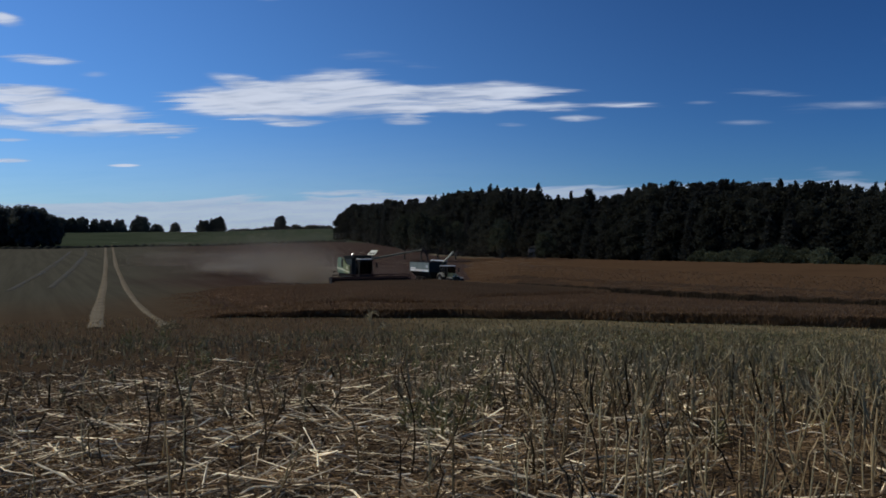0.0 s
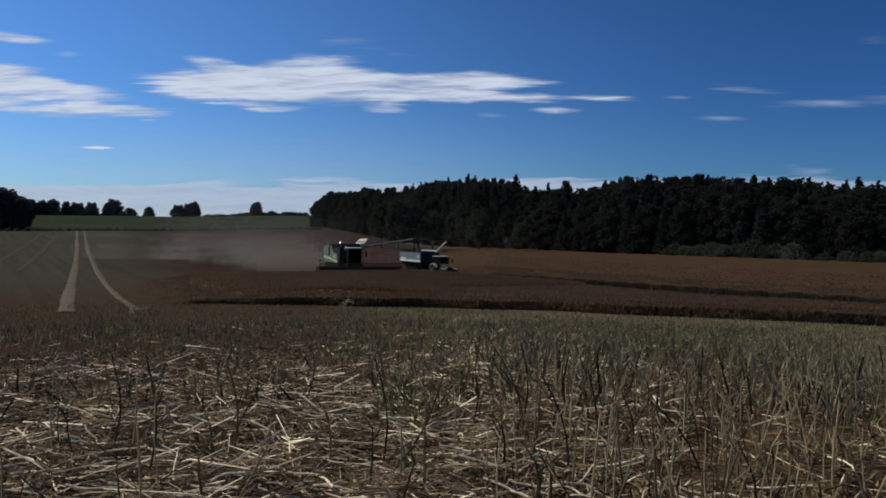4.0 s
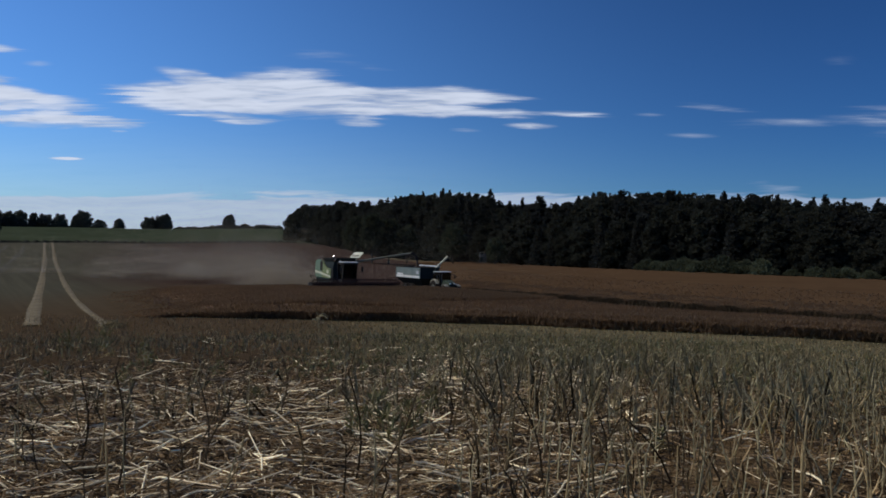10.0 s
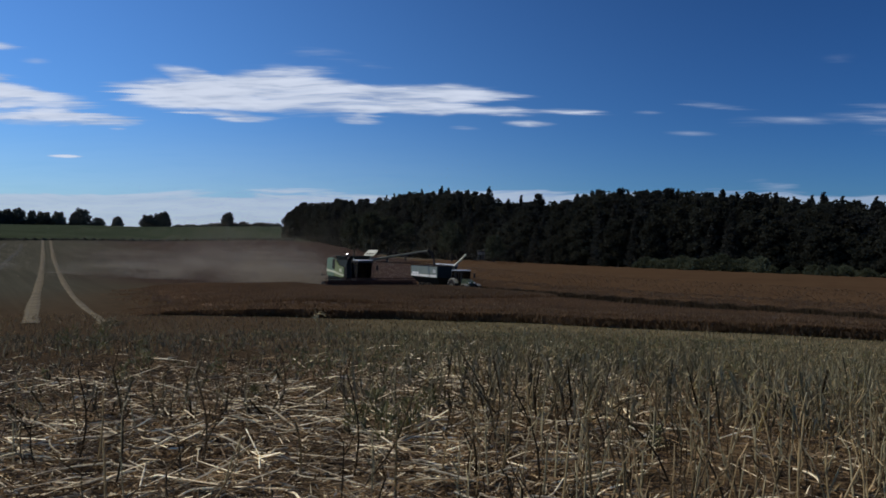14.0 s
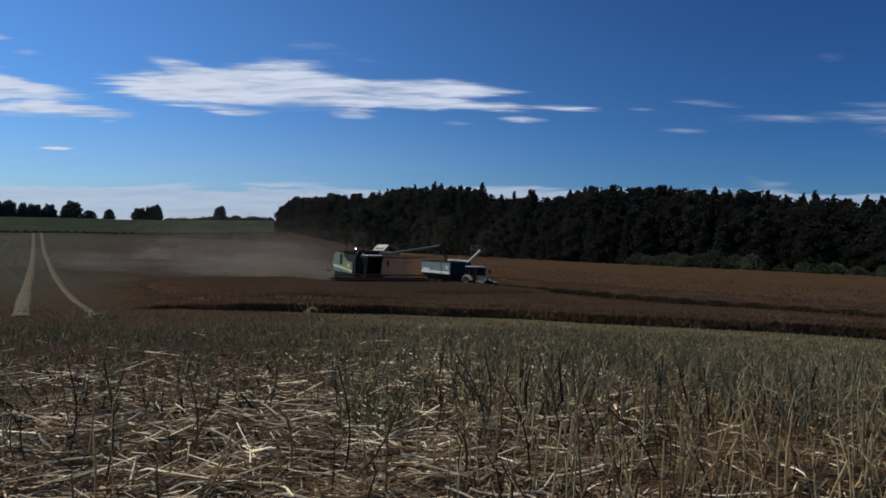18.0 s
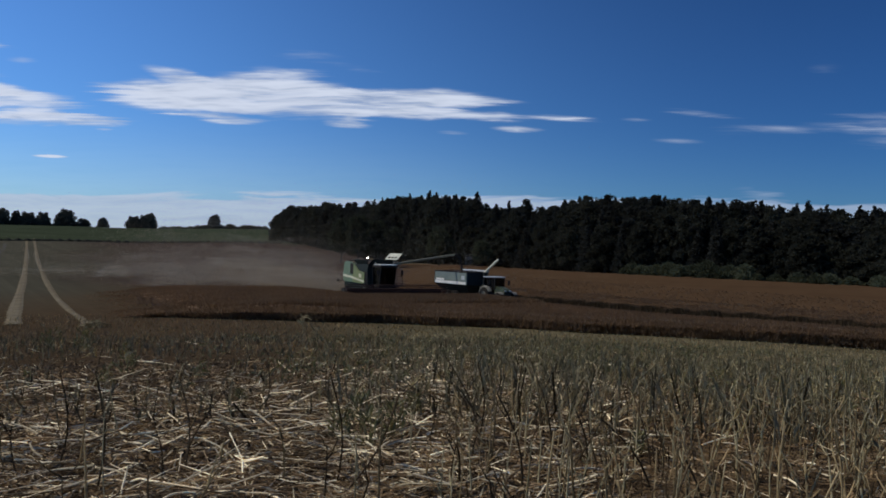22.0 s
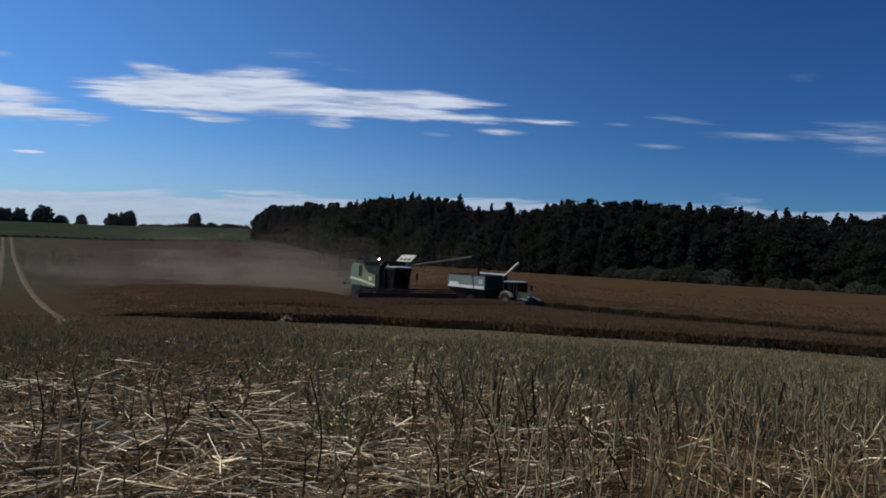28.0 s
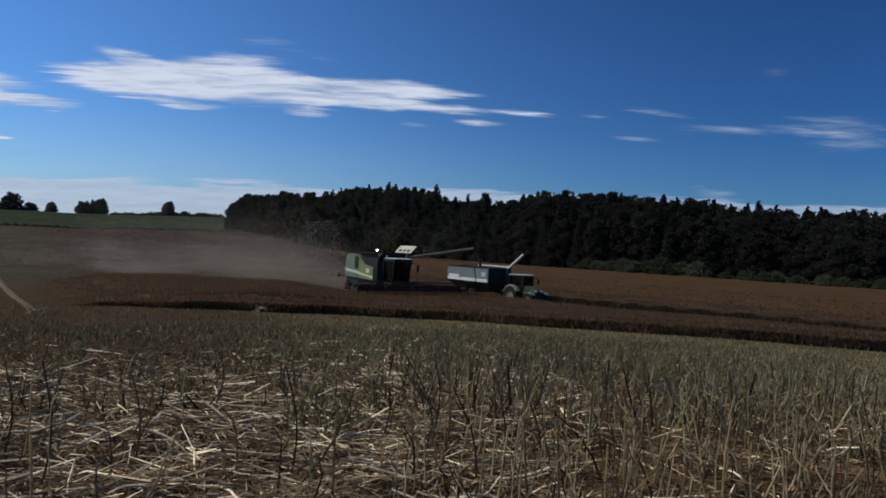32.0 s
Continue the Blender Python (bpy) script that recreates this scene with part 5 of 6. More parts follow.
    part("trough", prism([(3.35, 0.25), (3.35, 1.42), (3.47, 1.50), (3.52, 0.45), (4.0, 0.22), (4.62, 0.17), (4.62, 0.12), (3.9, 0.14)], -SWATH, SWATH, 0.01), M["dark"], head, "dark sheet-metal header trough")
    beam = rod((3.42, -SWATH, 1.52), (3.42, SWATH, 1.52), 0.09, None, 10)
    part("top_beam", beam, M["red"], head, "dusty red top beam")
    for side in (-1, 1):
        y = side * SWATH
        p = prism([(3.3, 0.15), (3.3, 1.56), (4.0, 1.60), (4.8, 0.92), (5.6, 0.35), (5.6, 0.12)], y - 0.05, y + 0.05, 0.02)
        part("end_plate", p, M["red" if side > 0 else "dark"], head)
        kn = prism([(4.62, 0.3), (4.62, 1.55), (4.70, 1.55), (4.74, 0.3)], y + side * 0.06, y + side * 0.12, 0.01)
        part("side_knife", kn, M["steel"], head, "upright side knife")
    au = rod((3.85, -SWATH + 0.1, 0.62), (3.85, SWATH - 0.1, 0.62), 0.20, None, 14)
    turns, steps = 14, 260
    own = bmesh.new()
    prev = None
    for k in range(steps + 1):
        f = k / steps
        a = f * turns * 2 * math.pi * (1 if f < 0.5 else -1)
        y = -SWATH + 0.15 + f * (2 * SWATH - 0.3)
        p = own.verts.new((3.85 + 0.2 * math.cos(a), y, 0.62 + 0.2 * math.sin(a)))
        q = own.verts.new((3.85 + 0.33 * math.cos(a), y, 0.62 + 0.33 * math.sin(a)))
        if prev:
            own.faces.new((prev[0], p, q, prev[1]))
        prev = (p, q)
    joined(au, own)
    part("intake_auger", au, M["steel"], head)
    reel = rod((0, -SWATH + 0.15, 0), (0, SWATH - 0.15, 0), 0.07, None, 10)
    for k in range(6):
        a = 2 * math.pi * k / 6
        x, z = 0.56 * math.cos(a), 0.56 * math.sin(a)
        rod((x, -SWATH + 0.15, z), (x, SWATH - 0.15, z), 0.05, reel, 6)
        for j in range(5):
            y = -SWATH + 0.2 + j * (2 * SWATH - 0.4) / 4
            rod((0, y, 0), (x, y, z), 0.025, reel, 6)
        for j in range(44):
            y = -SWATH + 0.3 + j * (2 * SWATH - 0.6) / 43
            rod((x, y, z), (x + 0.05, y, z - 0.24), 0.009, reel, 4)
    reel_ob = part("reel", reel, M["red"], head, "dusty dark red tined reel")
    reel_ob.location = REEL
    for side in (-1, 1):
        arm = box(3.4, 4.5, side * (SWATH - 0.08) - 0.03, side * (SWATH - 0.08) + 0.03, 1.38, 1.50, 0.01)
        part("reel_arm", arm, M["red"], head)
    fingers = bmesh.new()
    for k in range(90):
        y = -SWATH + 0.1 + k * (2 * SWATH - 0.2) / 89
        own = bmesh.new()
        bmesh.ops.create_cone(own, cap_ends=True, segments=4, radius1=0.025, radius2=0.004, depth=0.12, matrix=Matrix.Translation((4.68, y, 0.15)) @ Matrix.Rotation(radians(90), 4, "Y"))
        joined(fingers, own)
    part("cutter_bar", fingers, M["steel"], head)
    wheels = []
    for side in (-1, 1):
        wheels.append((wheel(c, (0, side * 1.35, 0.98), 0.98, 0.72), 0.98, (0, side * 1.35, 0.98)))
        wheels.append((wheel(c, (-4.1, side * 1.25, 0.68), 0.68, 0.5, lugs=18), 0.68, (-4.1, side * 1.25, 0.68)))
    part("front_axle", rod((0, -1.2, 0.98), (0, 1.2, 0.98), 0.14), M["dark"], c)
    axle = rod((-4.1, -1.1, 0.68), (-4.1, 1.1, 0.68), 0.10)
    box(-4.4, -3.8, -0.5, 0.5, 0.7, 1.3, 0.04, axle)
    part("rear_axle", axle, M["dark"], c)
    return c, reel_ob, wheels


def empty_part(name, parent):
    ob = new(name)
    ob.parent = parent
    return ob


PIPE_END = (0.1, 8.95, 5.12)
REEL = (4.30, 0.0, 1.42)
COMBINE, REEL_OB, COMBINE_WHEELS = make_combine()


# ---------------------------------------------------------------- grain trailer
def make_trailer():
    """Forward is +x; the axle pair lies under the origin."""
    c = empty("grain_trailer", Matrix(), "grey grain trailer with a white band running beside the combine", "trailer")
    L0, L1, W = -3.44, 3.44, 1.30
    # hopper walls
    for side in (-1, 1):
        y = side * W
        p = bmesh.new()
        inner, outer = y - side * 0.04, y + side * 0.02
        box(L0, L1, min(inner, outer), max(inner, outer), 1.95, 3.28, 0.02, p)
        wall = part("side_wall", p, M["grey"], c, "grey-blue side wall")
        b = box(L0 + 0.05, L1 - 0.05, min(outer, outer + side * 0.012), max(outer, outer + side * 0.012), 2.00, 2.28, 0)
        part("band", b, M["white"], wall, "white band along the side")
        b = box(L0 + 0.4, L0 + 2.1, min(outer, outer + side * 0.014), max(outer, outer + side * 0.014), 2.31, 2.52, 0)
        part("lettering_bar", b, M["white"], wall)
        b = box(L1 - 1.15, L1 - 0.45, min(outer, outer + side * 0.014), max(outer, outer + side * 0.014), 2.50, 2.92, 0)
        part("sign", b, M["tarp"], wall, "pale square sign")
        for k in range(2):
            x = L0 + 0.08 + k * (L1 - L0 - 0.16)
            b = box(x - 0.04, x + 0.04, min(outer, outer + side * 0.05), max(outer, outer + side * 0.05), 1.95, 3.28, 0.01)
            part("rib", b, M["grey"], wall)
        low = bmesh.new()
        a = [low.verts.new(v) for v in ((L0, y, 1.97), (L1, y, 1.97), (L1 - 0.9, side * 0.45, 0.95), (L0 + 1.1, side * 0.45, 0.95))]
        bb = [low.verts.new(v.co + Vector((0, -side * 0.05, 0.03))) for v in a]
        low.faces.new(a)
        low.faces.new(bb[::-1])
        for i in range(4):
            low.faces.new((a[(i + 1) % 4], a[i], bb[i], bb[(i + 1) % 4]))
        part("hopper_side", low, M["darkgreen"], c, "dark sloping hopper side")
    for x, s in ((L0, -1), (L1, 1)):
        p = box(x - 0.03, x + 0.03, -W + 0.04, W - 0.04, 1.95, 3.28, 0.02)
        part("end_wall", p, M["darkgreen"], c, "dark end wall")
        low = bmesh.new()
        xb = x - s * 1.0
        a = [low.verts.new(v) for v in ((x, -W, 1.97), (x, W, 1.97), (xb, 0.45, 0.95), (xb, -0.45, 0.95))]
        bb = [low.verts.new(v.co + Vector((-s * 0.05, 0, 0.03))) for v in a]
        low.faces.new(a)
        low.faces.new(bb[::-1])
        for i in range(4):
            low.faces.new((a[(i + 1) % 4], a[i], bb[i], bb[(i + 1) % 4]))
        part("hopper_end", low, M["darkgreen"], c, "dark sloping hopper end")
    rim = bmesh.new()
    for y in (-W, W):
        box(L0 - 0.05, L1 + 0.05, y - 0.06, y + 0.06, 3.25, 3.35, 0.02, rim)
    for x in (L0, L1):
        box(x - 0.06, x + 0.06, -W, W, 3.25, 3.35, 0.02, rim)
    part("top_rim", rim, M["dark"], c)
    part("tarpaulin_roll", rod((L0 + 1.6, W + 0.02, 3.46), (L1, W + 0.02, 3.46), 0.11, None, 12), M["tarp"], c, "rolled pale tarpaulin")
    for k in range(3):
        x = L0 + 1.4 + k * 2.0
        bow = rod((x, -W, 3.33), (x, 0, 3.50), 0.02, None, 6)
        rod((x, 0, 3.50), (x, W, 3.33), 0.02, bow, 6)
        part("tarpaulin_bow", bow, M["dark"], c)
    heap = bmesh.new()
    bmesh.ops.create_grid(heap, x_segments=24, y_segments=14, size=1.0)
    for v in heap.verts:
        v.co = Vector((0.05 + v.co.x * 3.35, v.co.y * 1.26, 2.88 + 0.50 * math.cos(v.co.x * 1.5) * math.cos(v.co.y * 1.4) + 0.03 * math.sin(v.co.x * 17) * math.sin(v.co.y * 13)))
    part("grain_heap", heap, M["grain"], c, "dark heap of rapeseed grain")
    # its own unloading auger folded up at the front corner
    au = rod((L1 + 0.25, 0.55, 1.2), (L1 + 0.25, 0.75, 3.35), 0.17, None, 14)
    part("auger_tube", au, M["darkgreen"], c)
    up = rod((L1 + 0.25, 0.72, 3.3), AUGER_TIP, 0.12, None, 14, 0.11)
    part("folding_auger", up, M["cream"], c, "pale folding auger held up")
    ch = bmesh.new()
    for y in (-0.42, 0.42):
        box(L0 + 0.3, L1 + 0.3, y - 0.06, y + 0.06, 0.78, 0.98, 0.02, ch)
    box(L1 + 0.2, L1 + 2.1, -0.08, 0.08, 0.66, 0.80, 0.02, ch)
    for s in (-1, 1):
        rod((L1 + 0.2, s * 0.42, 0.85), (L1 + 1.5, s * 0.06, 0.72), 0.06, ch)
    box(-1.25, -0.2, -0.95, -0.7, 0.6, 0.75, 0.02, ch)
    part("chassis", ch, M["dark"], c)
    part("tool_box", box(1.75, 2.2, -1.2, -0.95, 0.52, 0.70, 0.02), M["white"], c, "small white box under the frame")
    for y in (-1.1, 1.1):
        lp = box(L0 - 0.05, L0 + 0.0, y - 0.15, y + 0.15, 1.2, 1.32, 0.01)
        part("tail_lamp", lp, M["red"], c, "red tail lamp")
    wheels = []
    for x in (-0.85, 0.75):
        for y in (-1.05, 1.05):
            wheels.append((wheel(c, (x, y, 0.66), 0.66, 0.55, lugs=18), 0.66, (x, y, 0.66)))
    for x in (-0.85, 0.75):
        part("axle", rod((x, -1.0, 0.66), (x, 1.0, 0.66), 0.08), M["dark"], c)
    return c, wheels


AUGER_TIP = (4.35, 1.95, 4.75)
TRAILER, TRAILER_WHEELS = make_trailer()


# ---------------------------------------------------------------- tractor
def make_tractor():
    """Forward is +x; the rear axle lies over the origin."""
    c = empty("tractor", Matrix(), "dark green tractor pulling the grain trailer", "tractor")
    part("hood", prism([(0.75, 1.15), (0.75, 1.95), (1.6, 1.93), (2.35, 1.76), (2.6, 1.58), (2.65, 0.95), (2.2, 0.85)], -0.42, 0.42, 0.06), M["hood"], c, "grey-green hood")
    g = bmesh.new()
    for k in range(6):
        box(2.58, 2.70, -0.34, 0.34, 0.98 + k * 0.09, 1.03 + k * 0.09, 0.005, g)
    part("grille", g, M["dark"], c)
    for y in (-0.30, 0.30):
        part("headlight", box(2.52, 2.66, y - 0.12, y + 0.12, 1.50, 1.64, 0.02), M["lamp"], c, "clear headlight")
    ch = box(-0.5, 2.6, -0.25, 0.25, 0.55, 1.1, 0.05)
    box(2.5, 2.78, -0.35, 0.35, 0.50, 0.85, 0.04, ch)
    rod((0, -0.9, 0.92), (0, 0.9, 0.92), 0.13, ch)
    rod((2.3, -0.85, 0.72), (2.3, 0.85, 0.72), 0.09, ch)
    box(-0.95, -0.3, -0.10, 0.10, 0.5, 0.7, 0.02, ch)
    part("chassis", ch, M["dark"], c)
    part("front_weight", box(2.76, 3.0, -0.45, 0.45, 0.55, 0.95, 0.05), M["dark"], c, "black front weight")
    part("plate", box(3.0, 3.02, -0.36, 0.36, 0.66, 0.82, 0), M["white"], c, "pale plate on the front weight")
    cab = empty_part("cab", c)
    # pale colour stands for the sun's glint on the roof
    part("roof", prism([(-0.75, 2.80), (-0.72, 2.90), (0.0, 2.95), (0.95, 2.91), (1.02, 2.82)], -0.85, 0.85, 0.05), M["tarp"], cab, "cab roof with sheen painted pale")
    fr = bmesh.new()
    for x0, x1, y in ((-0.55, -0.65, -0.78), (-0.55, -0.65, 0.78), (0.85, 0.92, -0.74), (0.85, 0.92, 0.74), (0.15, 0.12, -0.79), (0.15, 0.12, 0.79)):
        rod((x0, y, 1.25), (x1, y, 2.8), 0.045, fr, 8)
    box(-0.6, 0.9, -0.78, 0.78, 1.05, 1.28, 0.04, fr)
    part("cab_frame", fr, M["dark"], cab)
    for name, pts in (("windscreen", [(0.86, -0.74, 1.28), (0.86, 0.74, 1.28), (0.93, 0.74, 2.78), (0.93, -0.74, 2.78)]),
                      ("rear_window", [(-0.56, 0.78, 1.28), (-0.56, -0.78, 1.28), (-0.66, -0.78, 2.78), (-0.66, 0.78, 2.78)]),
                      ("side_window", [(-0.55, -0.78, 1.28), (0.85, -0.75, 1.28), (0.92, -0.75, 2.78), (-0.65, -0.78, 2.78)]),
                      ("side_window", [(0.85, 0.75, 1.28), (-0.55, 0.78, 1.28), (-0.65, 0.78, 2.78), (0.92, 0.75, 2.78)])):
        own = bmesh.new()
        a = [own.verts.new(p) for p in pts]
        n = (Vector(pts[1]) - Vector(pts[0])).cross(Vector(pts[3]) - Vector(pts[0])).normalized() * 0.01
        b = [own.verts.new(Vector(p) + n) for p in pts]
        own.faces.new(a)
        own.faces.new(b[::-1])
        for i in range(4):
            own.faces.new((a[(i + 1) % 4], a[i], b[i], b[(i + 1) % 4]))
        part(name, own, M["glass"], cab, "tinted glass").visible_shadow = False
    st = box(-0.35, 0.15, -0.27, 0.27, 1.55, 1.7, 0.04)
    box(-0.42, -0.28, -0.27, 0.27, 1.65, 2.3, 0.04, st)
    rod((0.7, 0, 1.3), (0.5, 0, 1.95), 0.04, st)
    part("seat", st, M["dark"], cab)
    for side in (-1, 1):
        own = rod((0.9, side * 0.75, 2.6), (1.05, side * 1.2, 2.55), 0.018)
        box(1.02, 1.08, side * 1.2 - 0.11, side * 1.2 + 0.11, 2.1, 2.55, 0.02, own)
        part("mirror", own, M["dark"], cab)
        # fenders in the pale rim colour, a painted glint of the sun
        f = prism([(-0.95, 1.35), (-0.75, 1.78), (-0.2, 2.0), (0.45, 1.88), (0.85, 1.5), (0.80, 1.42), (0.40, 1.78), (-0.2, 1.9), (-0.7, 1.70), (-0.88, 1.33)], 0.62 if side > 0 else -1.12, 1.12 if side > 0 else -0.62, 0.01)
        part("rear_fender", f, M["rim"], c, "fender with sun glint painted pale")
        f = prism([(1.85, 1.28), (2.0, 1.42), (2.3, 1.48), (2.65, 1.40), (2.8, 1.25), (2.65, 1.34), (2.3, 1.42), (2.0, 1.36)], side * 0.55 if side > 0 else -1.05, 1.05 if side > 0 else -0.55, 0.0)
        part("front_fender", f, M["rim"], c, "fender with sun glint painted pale")
    part("exhaust", rod((0.95, -0.5, 1.6), (0.95, -0.5, 2.75), 0.06), M["steel"], c)
    stp = bmesh.new()
    for k in range(3):
        box(0.6, 1.05, -1.0, -0.75, 0.5 + 0.25 * k, 0.54 + 0.25 * k, 0.01, stp)
    part("steps", stp, M["dark"], c)
    wheels = []
    for side in (-1, 1):
        wheels.append((wheel(c, (0, side * 0.92, 0.92), 0.92, 0.6), 0.92, (0, side * 0.92, 0.92)))
        wheels.append((wheel(c, (2.3, side * 0.85, 0.72), 0.72, 0.48, lugs=20), 0.72, (2.3, side * 0.85, 0.72)))
    return c, wheels


TRACTOR, TRACTOR_WHEELS = make_tractor()


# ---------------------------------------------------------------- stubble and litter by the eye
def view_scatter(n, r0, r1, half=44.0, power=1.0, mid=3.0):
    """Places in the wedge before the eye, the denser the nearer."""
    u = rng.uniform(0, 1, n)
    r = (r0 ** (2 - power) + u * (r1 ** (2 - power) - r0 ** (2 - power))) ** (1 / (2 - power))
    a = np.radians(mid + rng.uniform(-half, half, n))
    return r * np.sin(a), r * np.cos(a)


def ring_scatter(n, r0, r1):
    """Places all round the eye, outside the wedge ahead."""
    r = np.sqrt(rng.uniform(r0 ** 2, r1 ** 2, n))
    a = rng.uniform(-np.pi, np.pi, n)
    keep = (np.abs(np.degrees(a) - 3) > 43) | (r < 2.4)
    return (r * np.sin(a))[keep], (r * np.cos(a))[keep]


def stand_density(x, y):
    """The stalks stand thick to the right and are trampled thin to the left."""
    az = np.degrees(np.arctan2(x, y))
    patch = 0.5 + 0.5 * np.sin(x * 1.3 + 0.7 * np.sin(y * 0.9)) * np.sin(y * 1.1 + 0.5 * np.sin(x * 1.7))
    bare = np.clip((az + 4) / 16, 0, 1)
    return np.clip(0.12 + 0.70 * bare + 0.25 * patch * (0.4 + 0.6 * bare), 0, 1)


def stalk_points(x, y, h, lean):
    n = len(x)
    z = land_z(x, y) - 0.03
    a = rng.uniform(0, 2 * np.pi, n)
    off = np.stack((np.cos(a), np.sin(a), np.zeros(n)), -1) * (lean * h)[:, None]
    p0 = np.stack((x, y, z), -1)
    p2 = p0 + off + np.stack((np.zeros(n), np.zeros(n), h * np.sqrt(np.maximum(1 - lean ** 2, 0.1))), -1)
    kink = rng.normal(0, 0.05, (n, 3)) * h[:, None]
    return np.stack((p0, p0 * 0.55 + p2 * 0.45 + kink, p2), 1)


def make_stubble():
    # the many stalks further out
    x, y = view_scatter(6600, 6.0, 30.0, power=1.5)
    keep = rng.uniform(0, 1, len(x)) < stand_density(x, y)
    x, y = x[keep], y[keep]
    n = len(x)
    r = np.hypot(x, y)
    h = rng.uniform(0.12, 0.46, n) * (0.7 + 0.35 * stand_density(x, y)) * np.interp(r, (6, 10, 18, 46), (1.0, 0.9, 0.6, 0.5)) * np.where(x < -0.08 * y, np.interp(r, (6, 9, 14), (1.0, 0.75, 0.5)), np.interp(r, (6, 10, 14), (1.25, 1.15, 1.0)))
    lean = np.abs(rng.normal(0, 0.42, n)).clip(0, 0.95)
    pts = stalk_points(x, y, h, lean)
    rad = rng.uniform(0.0036, 0.0105, n)[:, None] * np.array([1.15, 1.0, 0.75]) * (1 + np.hypot(x, y)[:, None] / 30)
    half = rng.uniform(0, 1, n) < np.maximum(np.interp(r, (6, 8, 12), (0.32, 0.18, 0.06)), np.interp(np.degrees(np.arctan2(x, y)), (-14, 2), (0.65, 0.0)))
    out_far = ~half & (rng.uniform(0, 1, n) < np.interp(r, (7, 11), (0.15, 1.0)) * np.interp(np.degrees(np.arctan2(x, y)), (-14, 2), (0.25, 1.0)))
    stub = mesh_object("stubble", *tubes(pts[half], rad[half], 3), M["stalk"])
    tagged(stub, "standing dry rapeseed stubble on the cut field", "stubble", kind="stuff")
    grey = ~half & ~out_far
    tagged(mesh_object("grey_stalks", *tubes(pts[grey], rad[grey], 3), M["stalk_grey"], stub), kind="stuff")
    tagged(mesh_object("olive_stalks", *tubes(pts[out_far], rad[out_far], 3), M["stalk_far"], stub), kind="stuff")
    # the same stubble on all other sides
    x, y = ring_scatter(3600, 0.5, 14.0)
    m = len(x)
    around = stalk_points(x, y, rng.uniform(0.12, 0.34, m), np.abs(rng.normal(0, 0.4, m)).clip(0, 0.95))
    tagged(mesh_object("stubble_around", *tubes(around, rng.uniform(0.004, 0.008, m)[:, None] * np.array([1.1, 1.0, 0.7]), 3), M["stalk"], stub), kind="stuff")
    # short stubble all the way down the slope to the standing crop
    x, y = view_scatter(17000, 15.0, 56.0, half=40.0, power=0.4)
    keep = (y < front_edge(x) + 0.3) | (x < strip_end(y))
    x, y = x[keep], y[keep]
    m = len(x)
    low = stalk_points(x, y, rng.uniform(0.08, 0.24, m), np.abs(rng.normal(0, 0.5, m)).clip(0, 0.95))
    rl = rng.uniform(0.008, 0.018, m)[:, None] * np.array([1.1, 1.0, 0.7])
    brown = rng.uniform(0, 1, m) < np.where(x < -0.1 * y, 0.88, 0.60)
    tagged(mesh_object("short_stubble", *tubes(low[brown], rl[brown], 3), M["stalk"], stub), kind="stuff")
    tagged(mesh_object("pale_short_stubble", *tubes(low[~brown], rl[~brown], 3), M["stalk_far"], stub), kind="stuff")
    # side shoots
    k = rng.choice(n, 12000)
    f = rng.uniform(0.35, 0.95, len(k))[:, None]
    s = pts[k, 0] * (1 - f) + pts[k, 2] * f
    e = s + rng.normal(0, 0.06, (len(k), 3)) + np.array([0, 0, 0.09])
    tagged(mesh_object("side_shoots", *tubes(np.stack((s, (s + e) / 2 + rng.normal(0, 0.008, s.shape), e), 1), np.tile([0.0042, 0.0036, 0.0022], (len(k), 1)), 3), M["stalk_grey"], stub), kind="stuff")
    # broken stumps low between them on the right, their shade put into the colour
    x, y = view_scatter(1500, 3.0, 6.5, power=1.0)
    ok = np.degrees(np.arctan2(x, y)) > rng.uniform(4, 20, len(x))
    x, y = x[ok], y[ok]
    stump = stalk_points(x, y, rng.uniform(0.05, 0.24, len(x)), np.abs(rng.normal(0, 0.55, len(x))).clip(0, 0.95))
    tagged(mesh_object("stumps", *tubes(stump, rng.uniform(0.003, 0.006, len(x))[:, None] * np.array([1.1, 1.0, 0.7]), 4), M["stalk_shaded"], stub), kind="stuff")
    # the nearest stalks, one by one
    shapes = []
    for i in range(16):
        hh = 0.22 + 0.02 * i
        pieces = []
        bend = rng.normal(0, 0.026, 3)
        z = np.linspace(-0.03, hh, 6)
        main = np.stack((bend[0] * np.sin(z * 7), bend[1] * np.sin(z * 6 + 1), z), -1)
        pieces.append(tubes(main[None], np.linspace(0.0064, 0.0036, 6)[None] * rng.uniform(0.6, 1.25), 6))
        for _ in range(int(rng.integers(1, 6))):
            j = int(rng.integers(2, 6))
            a = rng.uniform(0, 6.28)
            ln = rng.uniform(0.03, 0.11)
            e = main[j] + np.array([math.cos(a) * ln * 0.7, math.sin(a) * ln * 0.7, ln])
            pieces.append(tubes(np.stack((main[j], (main[j] + e) / 2 + np.array([0, 0, -0.01]), e))[None], np.array([[0.0042, 0.0036, 0.0022]]), 4))
        me = mesh_object("stalk", *merged(pieces), M["stalk_grey" if i % 3 == 0 else "stalk_shaded" if i % 4 == 1 else "stalk"], stub)
        shapes.append(me.data)
        bpy.data.objects.remove(me)
    for wx, wy, h, tilt, turn in LONG_STALKS:
        ob = new("stalk", shapes[13 if wy < 7 else 15])
        ob.parent = stub
        ob.matrix_basis = pose(wx, wy, float(land_z(wx, wy)), 0, tilt, turn) @ Matrix.Diagonal((0.95, 0.95, h / (0.48 if wy < 7 else 0.52), 1))
